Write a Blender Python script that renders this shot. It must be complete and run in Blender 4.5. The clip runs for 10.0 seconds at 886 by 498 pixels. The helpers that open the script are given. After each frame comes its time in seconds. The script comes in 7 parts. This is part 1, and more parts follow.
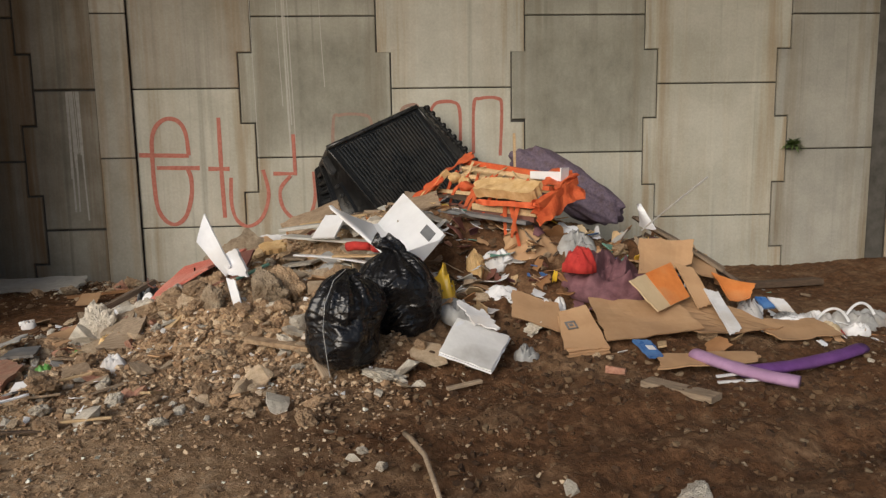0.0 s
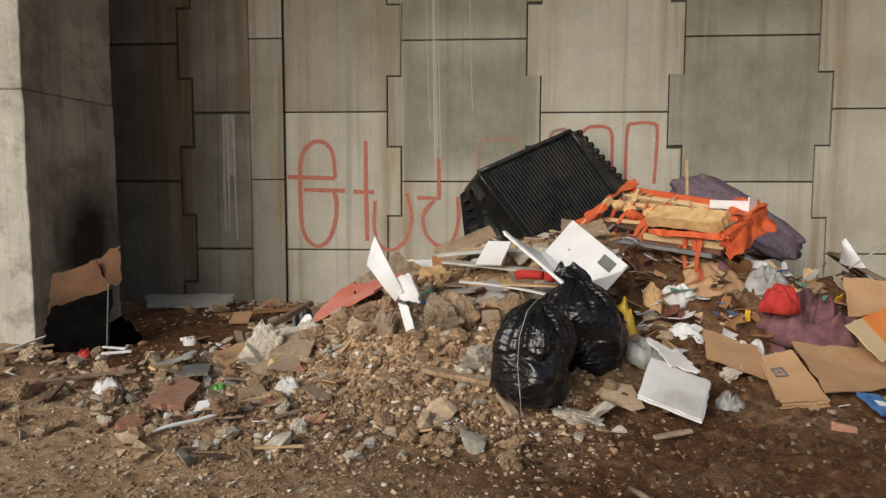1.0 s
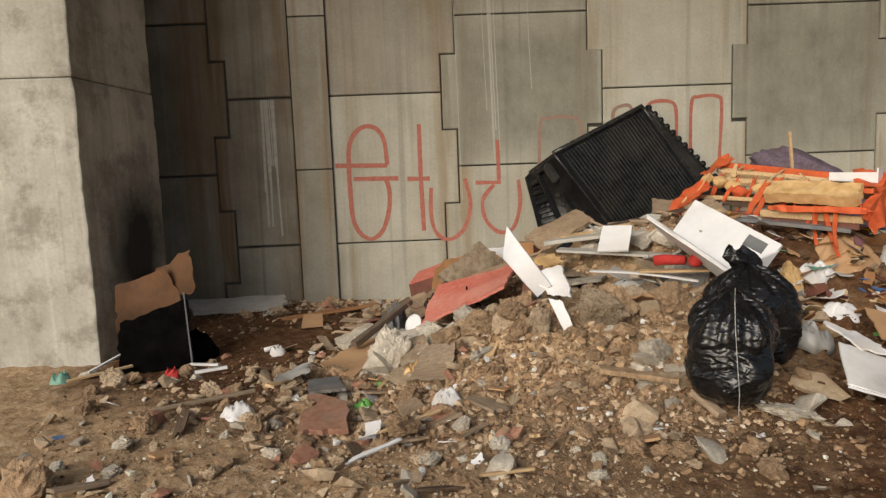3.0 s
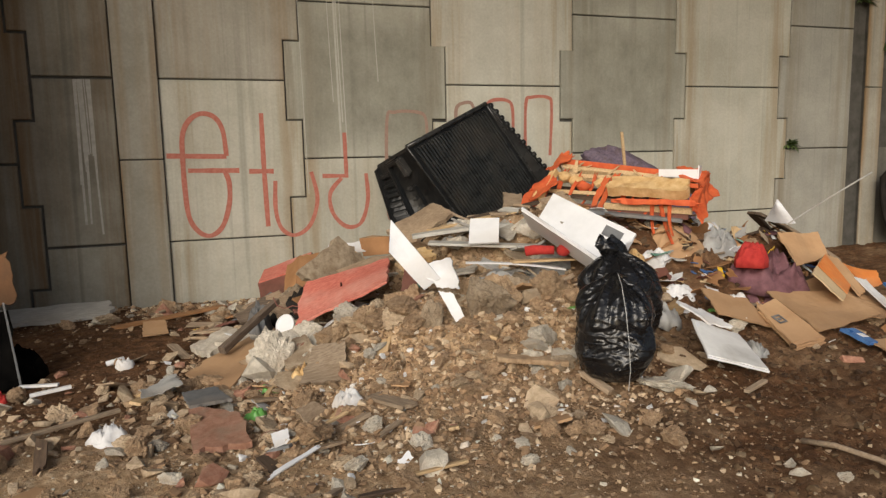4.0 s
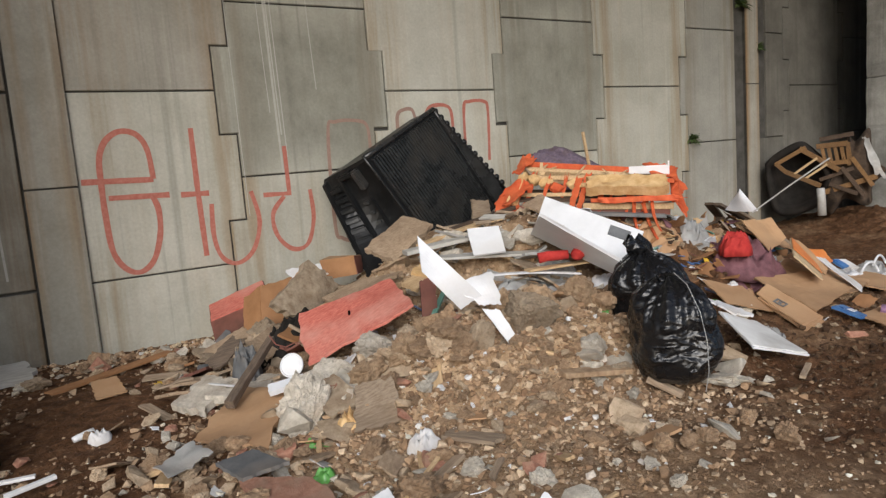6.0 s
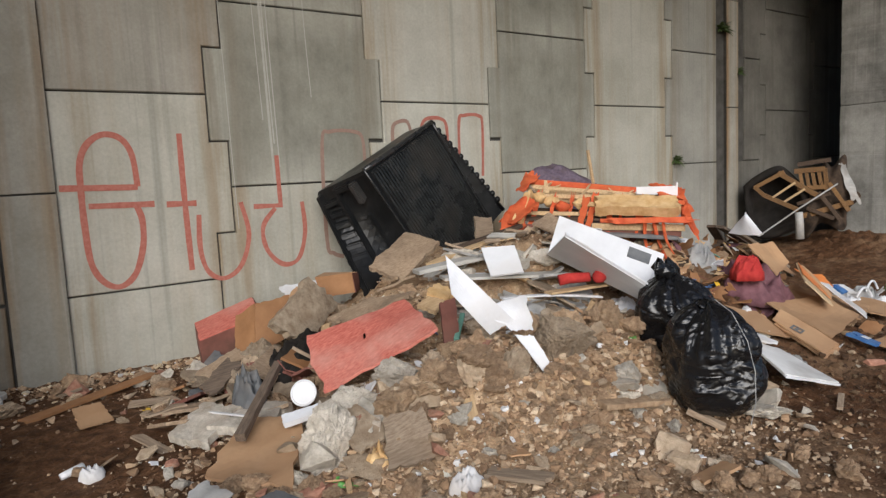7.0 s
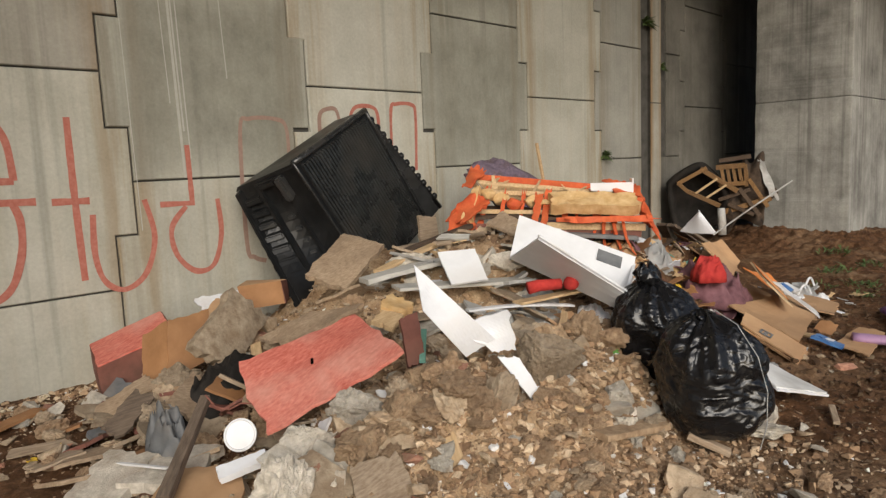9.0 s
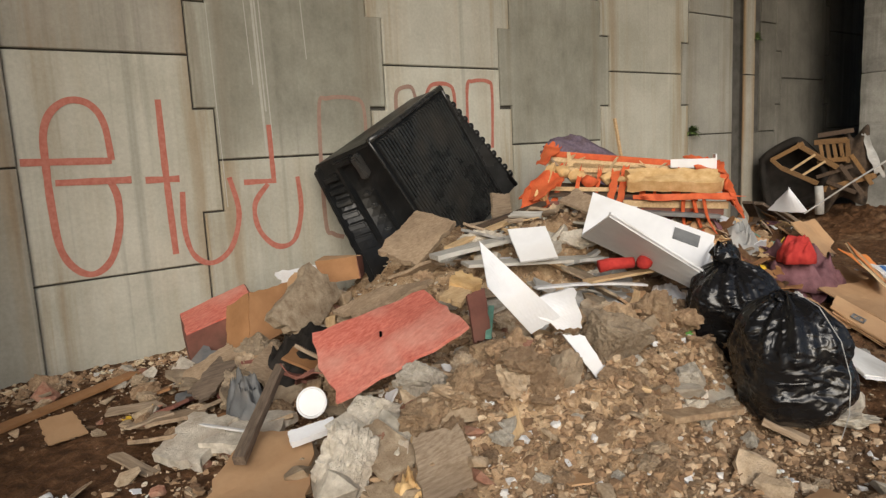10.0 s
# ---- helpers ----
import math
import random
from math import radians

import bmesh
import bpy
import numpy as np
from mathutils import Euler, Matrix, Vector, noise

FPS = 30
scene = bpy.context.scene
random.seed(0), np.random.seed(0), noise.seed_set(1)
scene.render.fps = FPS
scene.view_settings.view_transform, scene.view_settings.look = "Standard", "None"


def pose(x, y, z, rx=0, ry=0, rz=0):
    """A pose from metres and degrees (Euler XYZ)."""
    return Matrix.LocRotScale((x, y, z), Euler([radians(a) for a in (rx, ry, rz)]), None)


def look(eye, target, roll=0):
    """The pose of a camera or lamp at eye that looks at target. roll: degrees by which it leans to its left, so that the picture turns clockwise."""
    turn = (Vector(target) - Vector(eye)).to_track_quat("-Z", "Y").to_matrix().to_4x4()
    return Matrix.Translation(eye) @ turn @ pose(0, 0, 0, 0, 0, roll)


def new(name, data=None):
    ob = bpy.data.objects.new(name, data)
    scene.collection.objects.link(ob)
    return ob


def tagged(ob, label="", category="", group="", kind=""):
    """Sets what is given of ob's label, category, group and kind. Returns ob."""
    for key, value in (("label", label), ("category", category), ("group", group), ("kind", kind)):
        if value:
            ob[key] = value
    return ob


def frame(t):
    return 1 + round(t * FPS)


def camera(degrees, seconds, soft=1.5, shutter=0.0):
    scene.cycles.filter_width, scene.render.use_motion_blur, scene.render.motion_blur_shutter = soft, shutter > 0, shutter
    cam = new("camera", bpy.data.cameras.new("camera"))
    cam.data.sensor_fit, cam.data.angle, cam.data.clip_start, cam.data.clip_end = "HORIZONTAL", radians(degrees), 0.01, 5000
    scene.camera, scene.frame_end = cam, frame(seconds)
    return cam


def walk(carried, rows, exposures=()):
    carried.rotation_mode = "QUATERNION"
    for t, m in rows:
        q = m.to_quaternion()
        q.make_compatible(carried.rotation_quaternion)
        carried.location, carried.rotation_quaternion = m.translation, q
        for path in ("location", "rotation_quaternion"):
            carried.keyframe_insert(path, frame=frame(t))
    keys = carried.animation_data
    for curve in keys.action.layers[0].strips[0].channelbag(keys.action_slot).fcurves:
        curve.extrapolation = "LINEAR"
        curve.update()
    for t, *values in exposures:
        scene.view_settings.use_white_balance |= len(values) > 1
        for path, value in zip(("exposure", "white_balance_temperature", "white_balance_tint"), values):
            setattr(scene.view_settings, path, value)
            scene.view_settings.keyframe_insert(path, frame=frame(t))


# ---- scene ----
cam = camera(66.4, 10.0, soft=1.35)
PATH = [
    (0, (-0.422, 0.387, 1.297), (-0.307, 2.367, 1.035), -1.0),
    (0.5, (-0.702, 0.565, 1.293), (-0.838, 2.544, 1.036), -3.2),
    (1, (-1.02, 0.657, 1.265), (-1.165, 2.644, 1.09), 0.1),
    (1.5, (-1.37, 0.719, 1.309), (-1.471, 2.705, 1.094), 0.2),
    (2, (-1.666, 0.849, 1.325), (-1.754, 2.831, 1.067), -2.6),
    (2.2, (-1.775, 0.871, 1.312), (-1.863, 2.86, 1.126), -0.7),
    (3.3, (-2.471, 1.072, 1.309), (-2.373, 3.055, 1.068), -2.6),
    (3.5, (-2.563, 1.109, 1.297), (-2.343, 3.086, 1.093), -1.1),
    (4, (-2.847, 1.186, 1.307), (-2.224, 3.069, 1.046), -1.3),
    (4.5, (-3.139, 1.335, 1.254), (-2.463, 3.202, 1.014), -2.4),
    (5, (-3.382, 1.533, 1.291), (-2.594, 3.344, 0.976), -2.2),
    (5.2, (-3.454, 1.577, 1.298), (-2.584, 3.362, 1.062), -1.5),
    (6.3, (-3.736, 2.108, 1.359), (-2.663, 3.777, 1.108), -4.6),
    (6.5, (-3.753, 2.167, 1.369), (-2.666, 3.831, 1.147), -3.9),
    (7, (-3.913, 2.406, 1.374), (-2.751, 4.02, 1.153), -2.8),
    (7.5, (-3.951, 2.547, 1.374), (-2.719, 4.112, 1.197), -0.5),
    (8, (-3.809, 2.724, 1.375), (-2.603, 4.301, 1.131), -3.7),
    (8.5, (-3.77, 2.902, 1.372), (-2.497, 4.425, 1.124), -2.7),
    (9, (-3.812, 3.054, 1.387), (-2.428, 4.476, 1.136), -2.4),
    (9.5, (-3.792, 3.037, 1.382), (-2.524, 4.564, 1.137), -3.3),
    (10, (-3.761, 2.989, 1.373), (-2.571, 4.568, 1.072), -2.9),
]
walk(cam, [(t, look(eye, target, roll)) for t, eye, target, roll in PATH], [(0, -0.24, 6450, 9), (1.2, -0.18, 6400, 8), (2.0, -0.18, 6650, 8), (3.5, -0.13, 6650, 8), (4.5, -0.10, 6400, 8), (5.2, -0.09, 6100, 8), (6.4, -0.11, 5850, 9), (8.0, -0.12, 5750, 9), (8.5, -0.11, 5950, 9), (9.0, -0.11, 6300, 8), (10, -0.13, 6400, 8)])

# ---- light: overcast sky entering the open side of the underpass ----
world = bpy.data.worlds.new("sky")
scene.world = world
world.use_nodes = True
wn = world.node_tree.nodes
sky = wn.new("ShaderNodeTexSky")
sky.sky_type, sky.sun_disc = "NISHITA", False
sky.sun_elevation, sky.sun_rotation = radians(27), radians(215)
sky.dust_density, sky.ozone_density = 4.0, 1.0
wn["Background"].inputs["Strength"].default_value = 0.12
world.node_tree.links.new(sky.outputs["Color"], wn["Background"].inputs["Color"])
sun_data = bpy.data.lights.new("sun", "SUN")
sun_data.energy, sun_data.angle, sun_data.color = 1.85, radians(38), (1.0, 0.975, 0.95)
sun = new("sun", sun_data)
sun.matrix_world = look((-5.6, -7.9, 5.0), (0, 0, 0))


# ---- materials ----
def node_mat(name):
    m = bpy.data.materials.new(name)
    m.use_nodes = True
    return m, m.node_tree.nodes, m.node_tree.links, m.node_tree.nodes["Principled BSDF"]


def ramp(nodes, stops):
    r = nodes.new("ShaderNodeValToRGB")
    e = r.color_ramp.elements
    while len(e) < len(stops):
        e.new(0.5)
    for el, (p, c) in zip(e, stops):
        el.position, el.color = p, (*c, 1) if len(c) == 3 else c
    return r


def mixer(nodes, links, kind, fac, a, b):
    n = nodes.new("ShaderNodeMix")
    n.data_type, n.blend_type = "RGBA", kind
    for sock, v in ((n.inputs[0], fac), (n.inputs[6], a), (n.inputs[7], b)):
        if isinstance(v, (int, float)):
            sock.default_value = v
        elif isinstance(v, tuple):
            sock.default_value = (*v, 1)
        else:
            links.new(v, sock)
    return n.outputs[2]


def noise_tex(nodes, links, vec, scale, detail=6, rough=0.6, stretch=None):
    if stretch:
        mp = nodes.new("ShaderNodeMapping")
        mp.inputs["Scale"].default_value = stretch
        links.new(vec, mp.inputs["Vector"])
        vec = mp.outputs[0]
    t = nodes.new("ShaderNodeTexNoise")
    t.inputs["Scale"].default_value, t.inputs["Detail"].default_value, t.inputs["Roughness"].default_value = scale, detail, rough
    links.new(vec, t.inputs["Vector"])
    return t.outputs["Fac"]


def add_bump(nodes, links, bsdf, height, strength, distance):
    b = nodes.new("ShaderNodeBump")
    b.inputs["Strength"].default_value, b.inputs["Distance"].default_value = strength, distance
    links.new(height, b.inputs["Height"])
    links.new(b.outputs[0], bsdf.inputs["Normal"])


def vary_random(nodes, links, colour, amount):
    """Brighten or darken each object a little by its own random number."""
    info = nodes.new("ShaderNodeObjectInfo")
    mr = nodes.new("ShaderNodeMapRange")
    mr.inputs[3].default_value, mr.inputs[4].default_value = 1 - amount, 1 + amount
    links.new(info.outputs["Random"], mr.inputs[0])
    hsv = nodes.new("ShaderNodeHueSaturation")
    links.new(mr.outputs[0], hsv.inputs["Value"])
    links.new(colour, hsv.inputs["Color"])
    return hsv.outputs[0]


def surface(name, dark, light, scale=8.0, rough=0.85, bump=0.4, dist=0.01, stretch=None, dirt=None, dirt_amount=0.5, vary=0.0, metal=0.0, coat=0.0, world_space=False, spec=0.5):
    """A general worn surface: colour between two tones, a second scale of dirt, grain and relief."""
    m, nodes, links, bsdf = node_mat(name)
    if world_space:
        vec = nodes.new("ShaderNodeNewGeometry").outputs["Position"]
    else:
        vec = nodes.new("ShaderNodeTexCoord").outputs["Object"]
    n1 = noise_tex(nodes, links, vec, scale, 7, 0.62, stretch)
    r1 = ramp(nodes, [(0.32, dark), (0.68, light)])
    links.new(n1, r1.inputs[0])
    col = r1.outputs[0]
    n2 = noise_tex(nodes, links, vec, scale * 0.27, 4, 0.6)
    if dirt:
        r2 = ramp(nodes, [(0.48, (0, 0, 0)), (0.72, (dirt_amount,) * 3)])
        links.new(n2, r2.inputs[0])
        col = mixer(nodes, links, "MIX", r2.outputs[0], col, dirt)
    if vary:
        col = vary_random(nodes, links, col, vary)
    links.new(col, bsdf.inputs["Base Color"])
    rr = ramp(nodes, [(0.3, (max(rough - 0.15, 0.05),) * 3), (0.7, (min(rough + 0.1, 1.0),) * 3)])
    links.new(n2, rr.inputs[0])
    links.new(rr.outputs[0], bsdf.inputs["Roughness"])
    bsdf.inputs["Metallic"].default_value = metal
    bsdf.inputs["Specular IOR Level"].default_value = spec
    bsdf.inputs["Coat Weight"].default_value = coat
    if bump:
        n3 = noise_tex(nodes, links, vec, scale * 5, 5, 0.65, stretch)
        add_bump(nodes, links, bsdf, n3, bump, dist)
    return m


def concrete(name, dark, light, stain, streak=0.5, vary=0.1, field=0.0, soot=None, margin=None, mottle=0.0):
    """Cast concrete: blotches, rain streaks running down, pin holes."""
    m, nodes, links, bsdf = node_mat(name)
    pos = nodes.new("ShaderNodeNewGeometry").outputs["Position"]
    blot = noise_tex(nodes, links, pos, 1.3, 8, 0.66)
    r1 = ramp(nodes, [(0.34, dark), (0.62, light)])
    links.new(blot, r1.inputs[0])
    col = vary_random(nodes, links, r1.outputs[0], vary)
    st = noise_tex(nodes, links, pos, 1.0, 5, 0.62, (4.6, 4.6, 0.22))
    r2 = ramp(nodes, [(0.5, (0, 0, 0)), (0.72, (streak,) * 3)])
    links.new(st, r2.inputs[0])
    col = mixer(nodes, links, "MIX", r2.outputs[0], col, stain)
    st2 = noise_tex(nodes, links, pos, 1.0, 4, 0.6, (15.0, 15.0, 0.28))
    r3 = ramp(nodes, [(0.56, (0, 0, 0)), (0.72, (0.3,) * 3)])
    links.new(st2, r3.inputs[0])
    col = mixer(nodes, links, "MIX", r3.outputs[0], col, tuple(min(1, c * 1.2) for c in light))
    st3 = noise_tex(nodes, links, pos, 1.0, 3, 0.55, (9.0, 9.0, 0.17))
    r5 = ramp(nodes, [(0.30, (0.6,) * 3), (0.42, (0, 0, 0))])
    links.new(st3, r5.inputs[0])
    col = mixer(nodes, links, "MIX", r5.outputs[0], col, tuple(c * 0.72 for c in dark))
    if field:
        # a darker damp field inside the panel, fading to its margins
        gen = nodes.new("ShaderNodeTexCoord").outputs["Generated"]
        sp = nodes.new("ShaderNodeSeparateXYZ")
        links.new(gen, sp.inputs[0])
        edge = None
        for axis in (0, 2):
            a = nodes.new("ShaderNodeMath")
            a.operation = "PINGPONG"
            a.inputs[1].default_value = 0.5
            links.new(sp.outputs[axis], a.inputs[0])
            if edge is None:
                edge = a.outputs[0]
            else:
                b = nodes.new("ShaderNodeMath")
                b.operation = "MINIMUM"
                links.new(edge, b.inputs[0])
                links.new(a.outputs[0], b.inputs[1])
                edge = b.outputs[0]
        wob = nodes.new("ShaderNodeMath")
        wob.operation = "MULTIPLY_ADD"
        wob.inputs[1].default_value, wob.inputs[2].default_value = 0.16, -0.08
        links.new(blot, wob.inputs[0])
        tot = nodes.new("ShaderNodeMath")
        tot.operation = "ADD"
        links.new(edge, tot.inputs[0])
        links.new(wob.outputs[0], tot.inputs[1])
        rf = ramp(nodes, [(0.02, (0, 0, 0)), (0.2, (field,) * 3)])
        links.new(tot.outputs[0], rf.inputs[0])
        mott = noise_tex(nodes, links, pos, 4.5, 7, 0.7, (1.0, 1.0, 0.6))
        rm = ramp(nodes, [(0.36, tuple(c * 0.66 for c in dark)), (0.62, tuple(c * 1.12 for c in dark))])
        links.new(mott, rm.inputs[0])
        col = mixer(nodes, links, "MIX", rf.outputs[0], col, rm.outputs[0])
    if margin:
        # rusty water has run down along the panel's upright joints
        gen2 = nodes.new("ShaderNodeTexCoord").outputs["Generated"]
        sp2 = nodes.new("ShaderNodeSeparateXYZ")
        links.new(gen2, sp2.inputs[0])
        pp = nodes.new("ShaderNodeMath")
        pp.operation = "PINGPONG"
        pp.inputs[1].default_value = 0.5
        links.new(sp2.outputs[0], pp.inputs[0])
        near = ramp(nodes, [(0.03, (1, 1, 1)), (0.30, (0, 0, 0))])
        links.new(pp.outputs[0], near.inputs[0])
        run = noise_tex(nodes, links, pos, 1.0, 5, 0.6, (6.5, 6.5, 0.35))
        rr2 = ramp(nodes, [(0.44, (0, 0, 0)), (0.62, (0.85,) * 3)])
        links.new(run, rr2.inputs[0])
        both = mixer(nodes, links, "MULTIPLY", 1.0, near.outputs[0], rr2.outputs[0])
        col = mixer(nodes, links, "MIX", both, col, margin)
    if mottle:
        # patches of grime and bare cement
        mo = noise_tex(nodes, links, pos, 3.2, 9, 0.74)
        rmo = ramp(nodes, [(0.50, (0, 0, 0)), (0.62, (mottle,) * 3)])
        links.new(mo, rmo.inputs[0])
        col = mixer(nodes, links, "MIX", rmo.outputs[0], col, stain)
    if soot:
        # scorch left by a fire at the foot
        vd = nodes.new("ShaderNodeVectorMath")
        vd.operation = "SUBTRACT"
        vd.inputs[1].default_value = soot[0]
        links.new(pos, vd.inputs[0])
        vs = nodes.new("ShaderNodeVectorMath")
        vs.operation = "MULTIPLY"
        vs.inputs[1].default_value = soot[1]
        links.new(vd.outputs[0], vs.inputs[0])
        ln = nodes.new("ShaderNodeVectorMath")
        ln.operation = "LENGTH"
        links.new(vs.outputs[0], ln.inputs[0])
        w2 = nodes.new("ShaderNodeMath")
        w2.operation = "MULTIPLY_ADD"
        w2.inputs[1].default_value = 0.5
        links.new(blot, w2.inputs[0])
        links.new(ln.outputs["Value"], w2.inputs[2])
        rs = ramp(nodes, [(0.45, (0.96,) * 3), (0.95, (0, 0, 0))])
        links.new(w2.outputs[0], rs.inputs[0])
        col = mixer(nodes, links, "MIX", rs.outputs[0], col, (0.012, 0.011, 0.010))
    fine = noise_tex(nodes, links, pos, 38, 6, 0.7)
    r4 = ramp(nodes, [(0.3, (0.86,) * 3), (0.7, (1.05,) * 3)])
    links.new(fine, r4.inputs[0])
    col = mixer(nodes, links, "MULTIPLY", 1.0, col, r4.outputs[0])
    links.new(col, bsdf.inputs["Base Color"])
    bsdf.inputs["Roughness"].default_value = 0.88
    add_bump(nodes, links, bsdf, fine, 0.25, 0.006)
    return m


PANEL_LIGHT = concrete("concrete_light", (0.40, 0.39, 0.325), (0.52, 0.51, 0.44), (0.40, 0.32, 0.20), 0.35, margin=(0.30, 0.215, 0.115))
# PANEL_LIGHT raised: the wall's brighter middle is put into the colour
PANEL_LIT = concrete("concrete_lit", (0.46, 0.45, 0.38), (0.60, 0.59, 0.515), (0.44, 0.36, 0.24), 0.35, margin=(0.34, 0.25, 0.14))
PANEL_GREY = concrete("concrete_grey", (0.275, 0.269, 0.22), (0.425, 0.417, 0.355), (0.49, 0.48, 0.42), 0.4, 0.1, 0.72, margin=(0.21, 0.18, 0.13))
# brown stains, with some of the west pier's shade darkened into the base
PANEL_STAINED_SHADED = concrete("concrete_stained_shaded", (0.195, 0.18, 0.143), (0.345, 0.323, 0.268), (0.19, 0.12, 0.058), 0.85, margin=(0.17, 0.10, 0.045))
PANEL_WARM = concrete("concrete_warm", (0.31, 0.292, 0.24), (0.42, 0.40, 0.345), (0.30, 0.22, 0.125), 0.5, margin=(0.27, 0.17, 0.08))
PANEL_DULL = concrete("concrete_dull", (0.27, 0.265, 0.235), (0.37, 0.362, 0.32), (0.27, 0.23, 0.165), 0.4, margin=(0.20, 0.16, 0.10))
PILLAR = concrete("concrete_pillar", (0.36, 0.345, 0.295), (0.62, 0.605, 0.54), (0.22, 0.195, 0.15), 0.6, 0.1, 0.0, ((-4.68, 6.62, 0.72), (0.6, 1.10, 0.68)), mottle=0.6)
# east pier: water stains, over a base tone darkened for its shade
PILLAR_EAST = concrete("concrete_pillar_stained_shaded", (0.15, 0.145, 0.13), (0.40, 0.39, 0.355), (0.11, 0.10, 0.085), 0.7)
# panel concrete with the shade of the east recess put into its colour
PANEL_DIM = concrete("concrete_recess_shaded", (0.105, 0.099, 0.083), (0.185, 0.175, 0.15), (0.075, 0.065, 0.05), 0.6)
BROWN_DARK = surface("dark_brown_cloth", (0.022, 0.015, 0.010), (0.085, 0.055, 0.034), 9, 0.95, 0.5, 0.006)
JOINT = surface("joint_backing", (0.05, 0.047, 0.04), (0.10, 0.095, 0.085), 6, 0.95, 0.2, world_space=True)
DECK = concrete("concrete_deck", (0.22, 0.21, 0.19), (0.32, 0.31, 0.28), (0.15, 0.14, 0.12), 0.3)


def soil_material():
    m, nodes, links, bsdf = node_mat("soil")
    pos = nodes.new("ShaderNodeNewGeometry").outputs["Position"]
    big = noise_tex(nodes, links, pos, 1.3, 6, 0.6)
    clod = noise_tex(nodes, links, pos, 14, 8, 0.7)
    fine = noise_tex(nodes, links, pos, 70, 6, 0.7)
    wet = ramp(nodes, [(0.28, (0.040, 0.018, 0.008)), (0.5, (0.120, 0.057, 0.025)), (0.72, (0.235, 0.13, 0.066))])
    dry = ramp(nodes, [(0.28, (0.26, 0.155, 0.080)), (0.5, (0.47, 0.325, 0.192)), (0.72, (0.68, 0.53, 0.36))])
    links.new(clod, wet.inputs[0])
    links.new(clod, dry.inputs[0])
    # the heap's crumbly side has dried, the trampled ground to the east is damp
    sep = nodes.new("ShaderNodeSeparateXYZ")
    links.new(pos, sep.inputs[0])
    mr = nodes.new("ShaderNodeMapRange")
    mr.inputs[1].default_value, mr.inputs[2].default_value = -0.35, -2.6
    links.new(sep.outputs[0], mr.inputs[0])
    mz = nodes.new("ShaderNodeMapRange")
    mz.inputs[1].default_value, mz.inputs[2].default_value = 0.04, 0.22
    links.new(sep.outputs[2], mz.inputs[0])
    mx = nodes.new("ShaderNodeMath")
    mx.operation = "MAXIMUM"
    links.new(mr.outputs[0], mx.inputs[0])
    mw = nodes.new("ShaderNodeMapRange")
    mw.inputs[1].default_value, mw.inputs[2].default_value = 0.1, -0.8
    links.new(sep.outputs[0], mw.inputs[0])
    mp = nodes.new("ShaderNodeMath")
    mp.operation = "MULTIPLY"
    links.new(mz.outputs[0], mp.inputs[0])
    links.new(mw.outputs[0], mp.inputs[1])
    links.new(mp.outputs[0], mx.inputs[1])
    add = nodes.new("ShaderNodeMath")
    add.operation = "MULTIPLY_ADD"
    add.inputs[1].default_value, add.inputs[2].default_value = 1.7, -0.84
    links.new(big, add.inputs[0])
    # a patch beside pier and wall that turns to the darker soil tone
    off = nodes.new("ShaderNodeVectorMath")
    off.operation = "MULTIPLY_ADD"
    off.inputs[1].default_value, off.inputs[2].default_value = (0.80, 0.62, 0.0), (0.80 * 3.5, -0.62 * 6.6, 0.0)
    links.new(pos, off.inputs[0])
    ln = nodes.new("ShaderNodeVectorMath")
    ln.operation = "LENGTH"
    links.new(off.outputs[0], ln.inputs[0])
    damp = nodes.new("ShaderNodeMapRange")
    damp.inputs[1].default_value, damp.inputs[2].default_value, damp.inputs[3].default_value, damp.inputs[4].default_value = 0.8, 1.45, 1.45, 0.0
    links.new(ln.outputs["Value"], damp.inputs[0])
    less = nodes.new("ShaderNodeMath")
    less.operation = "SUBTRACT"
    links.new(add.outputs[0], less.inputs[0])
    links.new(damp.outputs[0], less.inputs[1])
    tot = nodes.new("ShaderNodeMath")
    tot.operation, tot.use_clamp = "ADD", True
    links.new(mx.outputs[0], tot.inputs[0])
    links.new(less.outputs[0], tot.inputs[1])
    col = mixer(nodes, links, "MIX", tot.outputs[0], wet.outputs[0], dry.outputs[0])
    rf = ramp(nodes, [(0.3, (0.72,) * 3), (0.7, (1.25,) * 3)])
    links.new(fine, rf.inputs[0])
    col = mixer(nodes, links, "MULTIPLY", 1.0, col, rf.outputs[0])
    links.new(col, bsdf.inputs["Base Color"])
    rr = ramp(nodes, [(0.0, (0.72,) * 3), (1.0, (0.97,) * 3)])
    links.new(tot.outputs[0], rr.inputs[0])
    links.new(rr.outputs[0], bsdf.inputs["Roughness"])
    bsdf.inputs["Specular IOR Level"].default_value = 0.25
    hs = nodes.new("ShaderNodeMath")
    hs.operation = "MULTIPLY_ADD"
    hs.inputs[1].default_value = 0.35
    links.new(fine, hs.inputs[0])
    links.new(clod, hs.inputs[2])
    add_bump(nodes, links, bsdf, hs.outputs[0], 0.9, 0.03)
    return m


SOIL = soil_material()


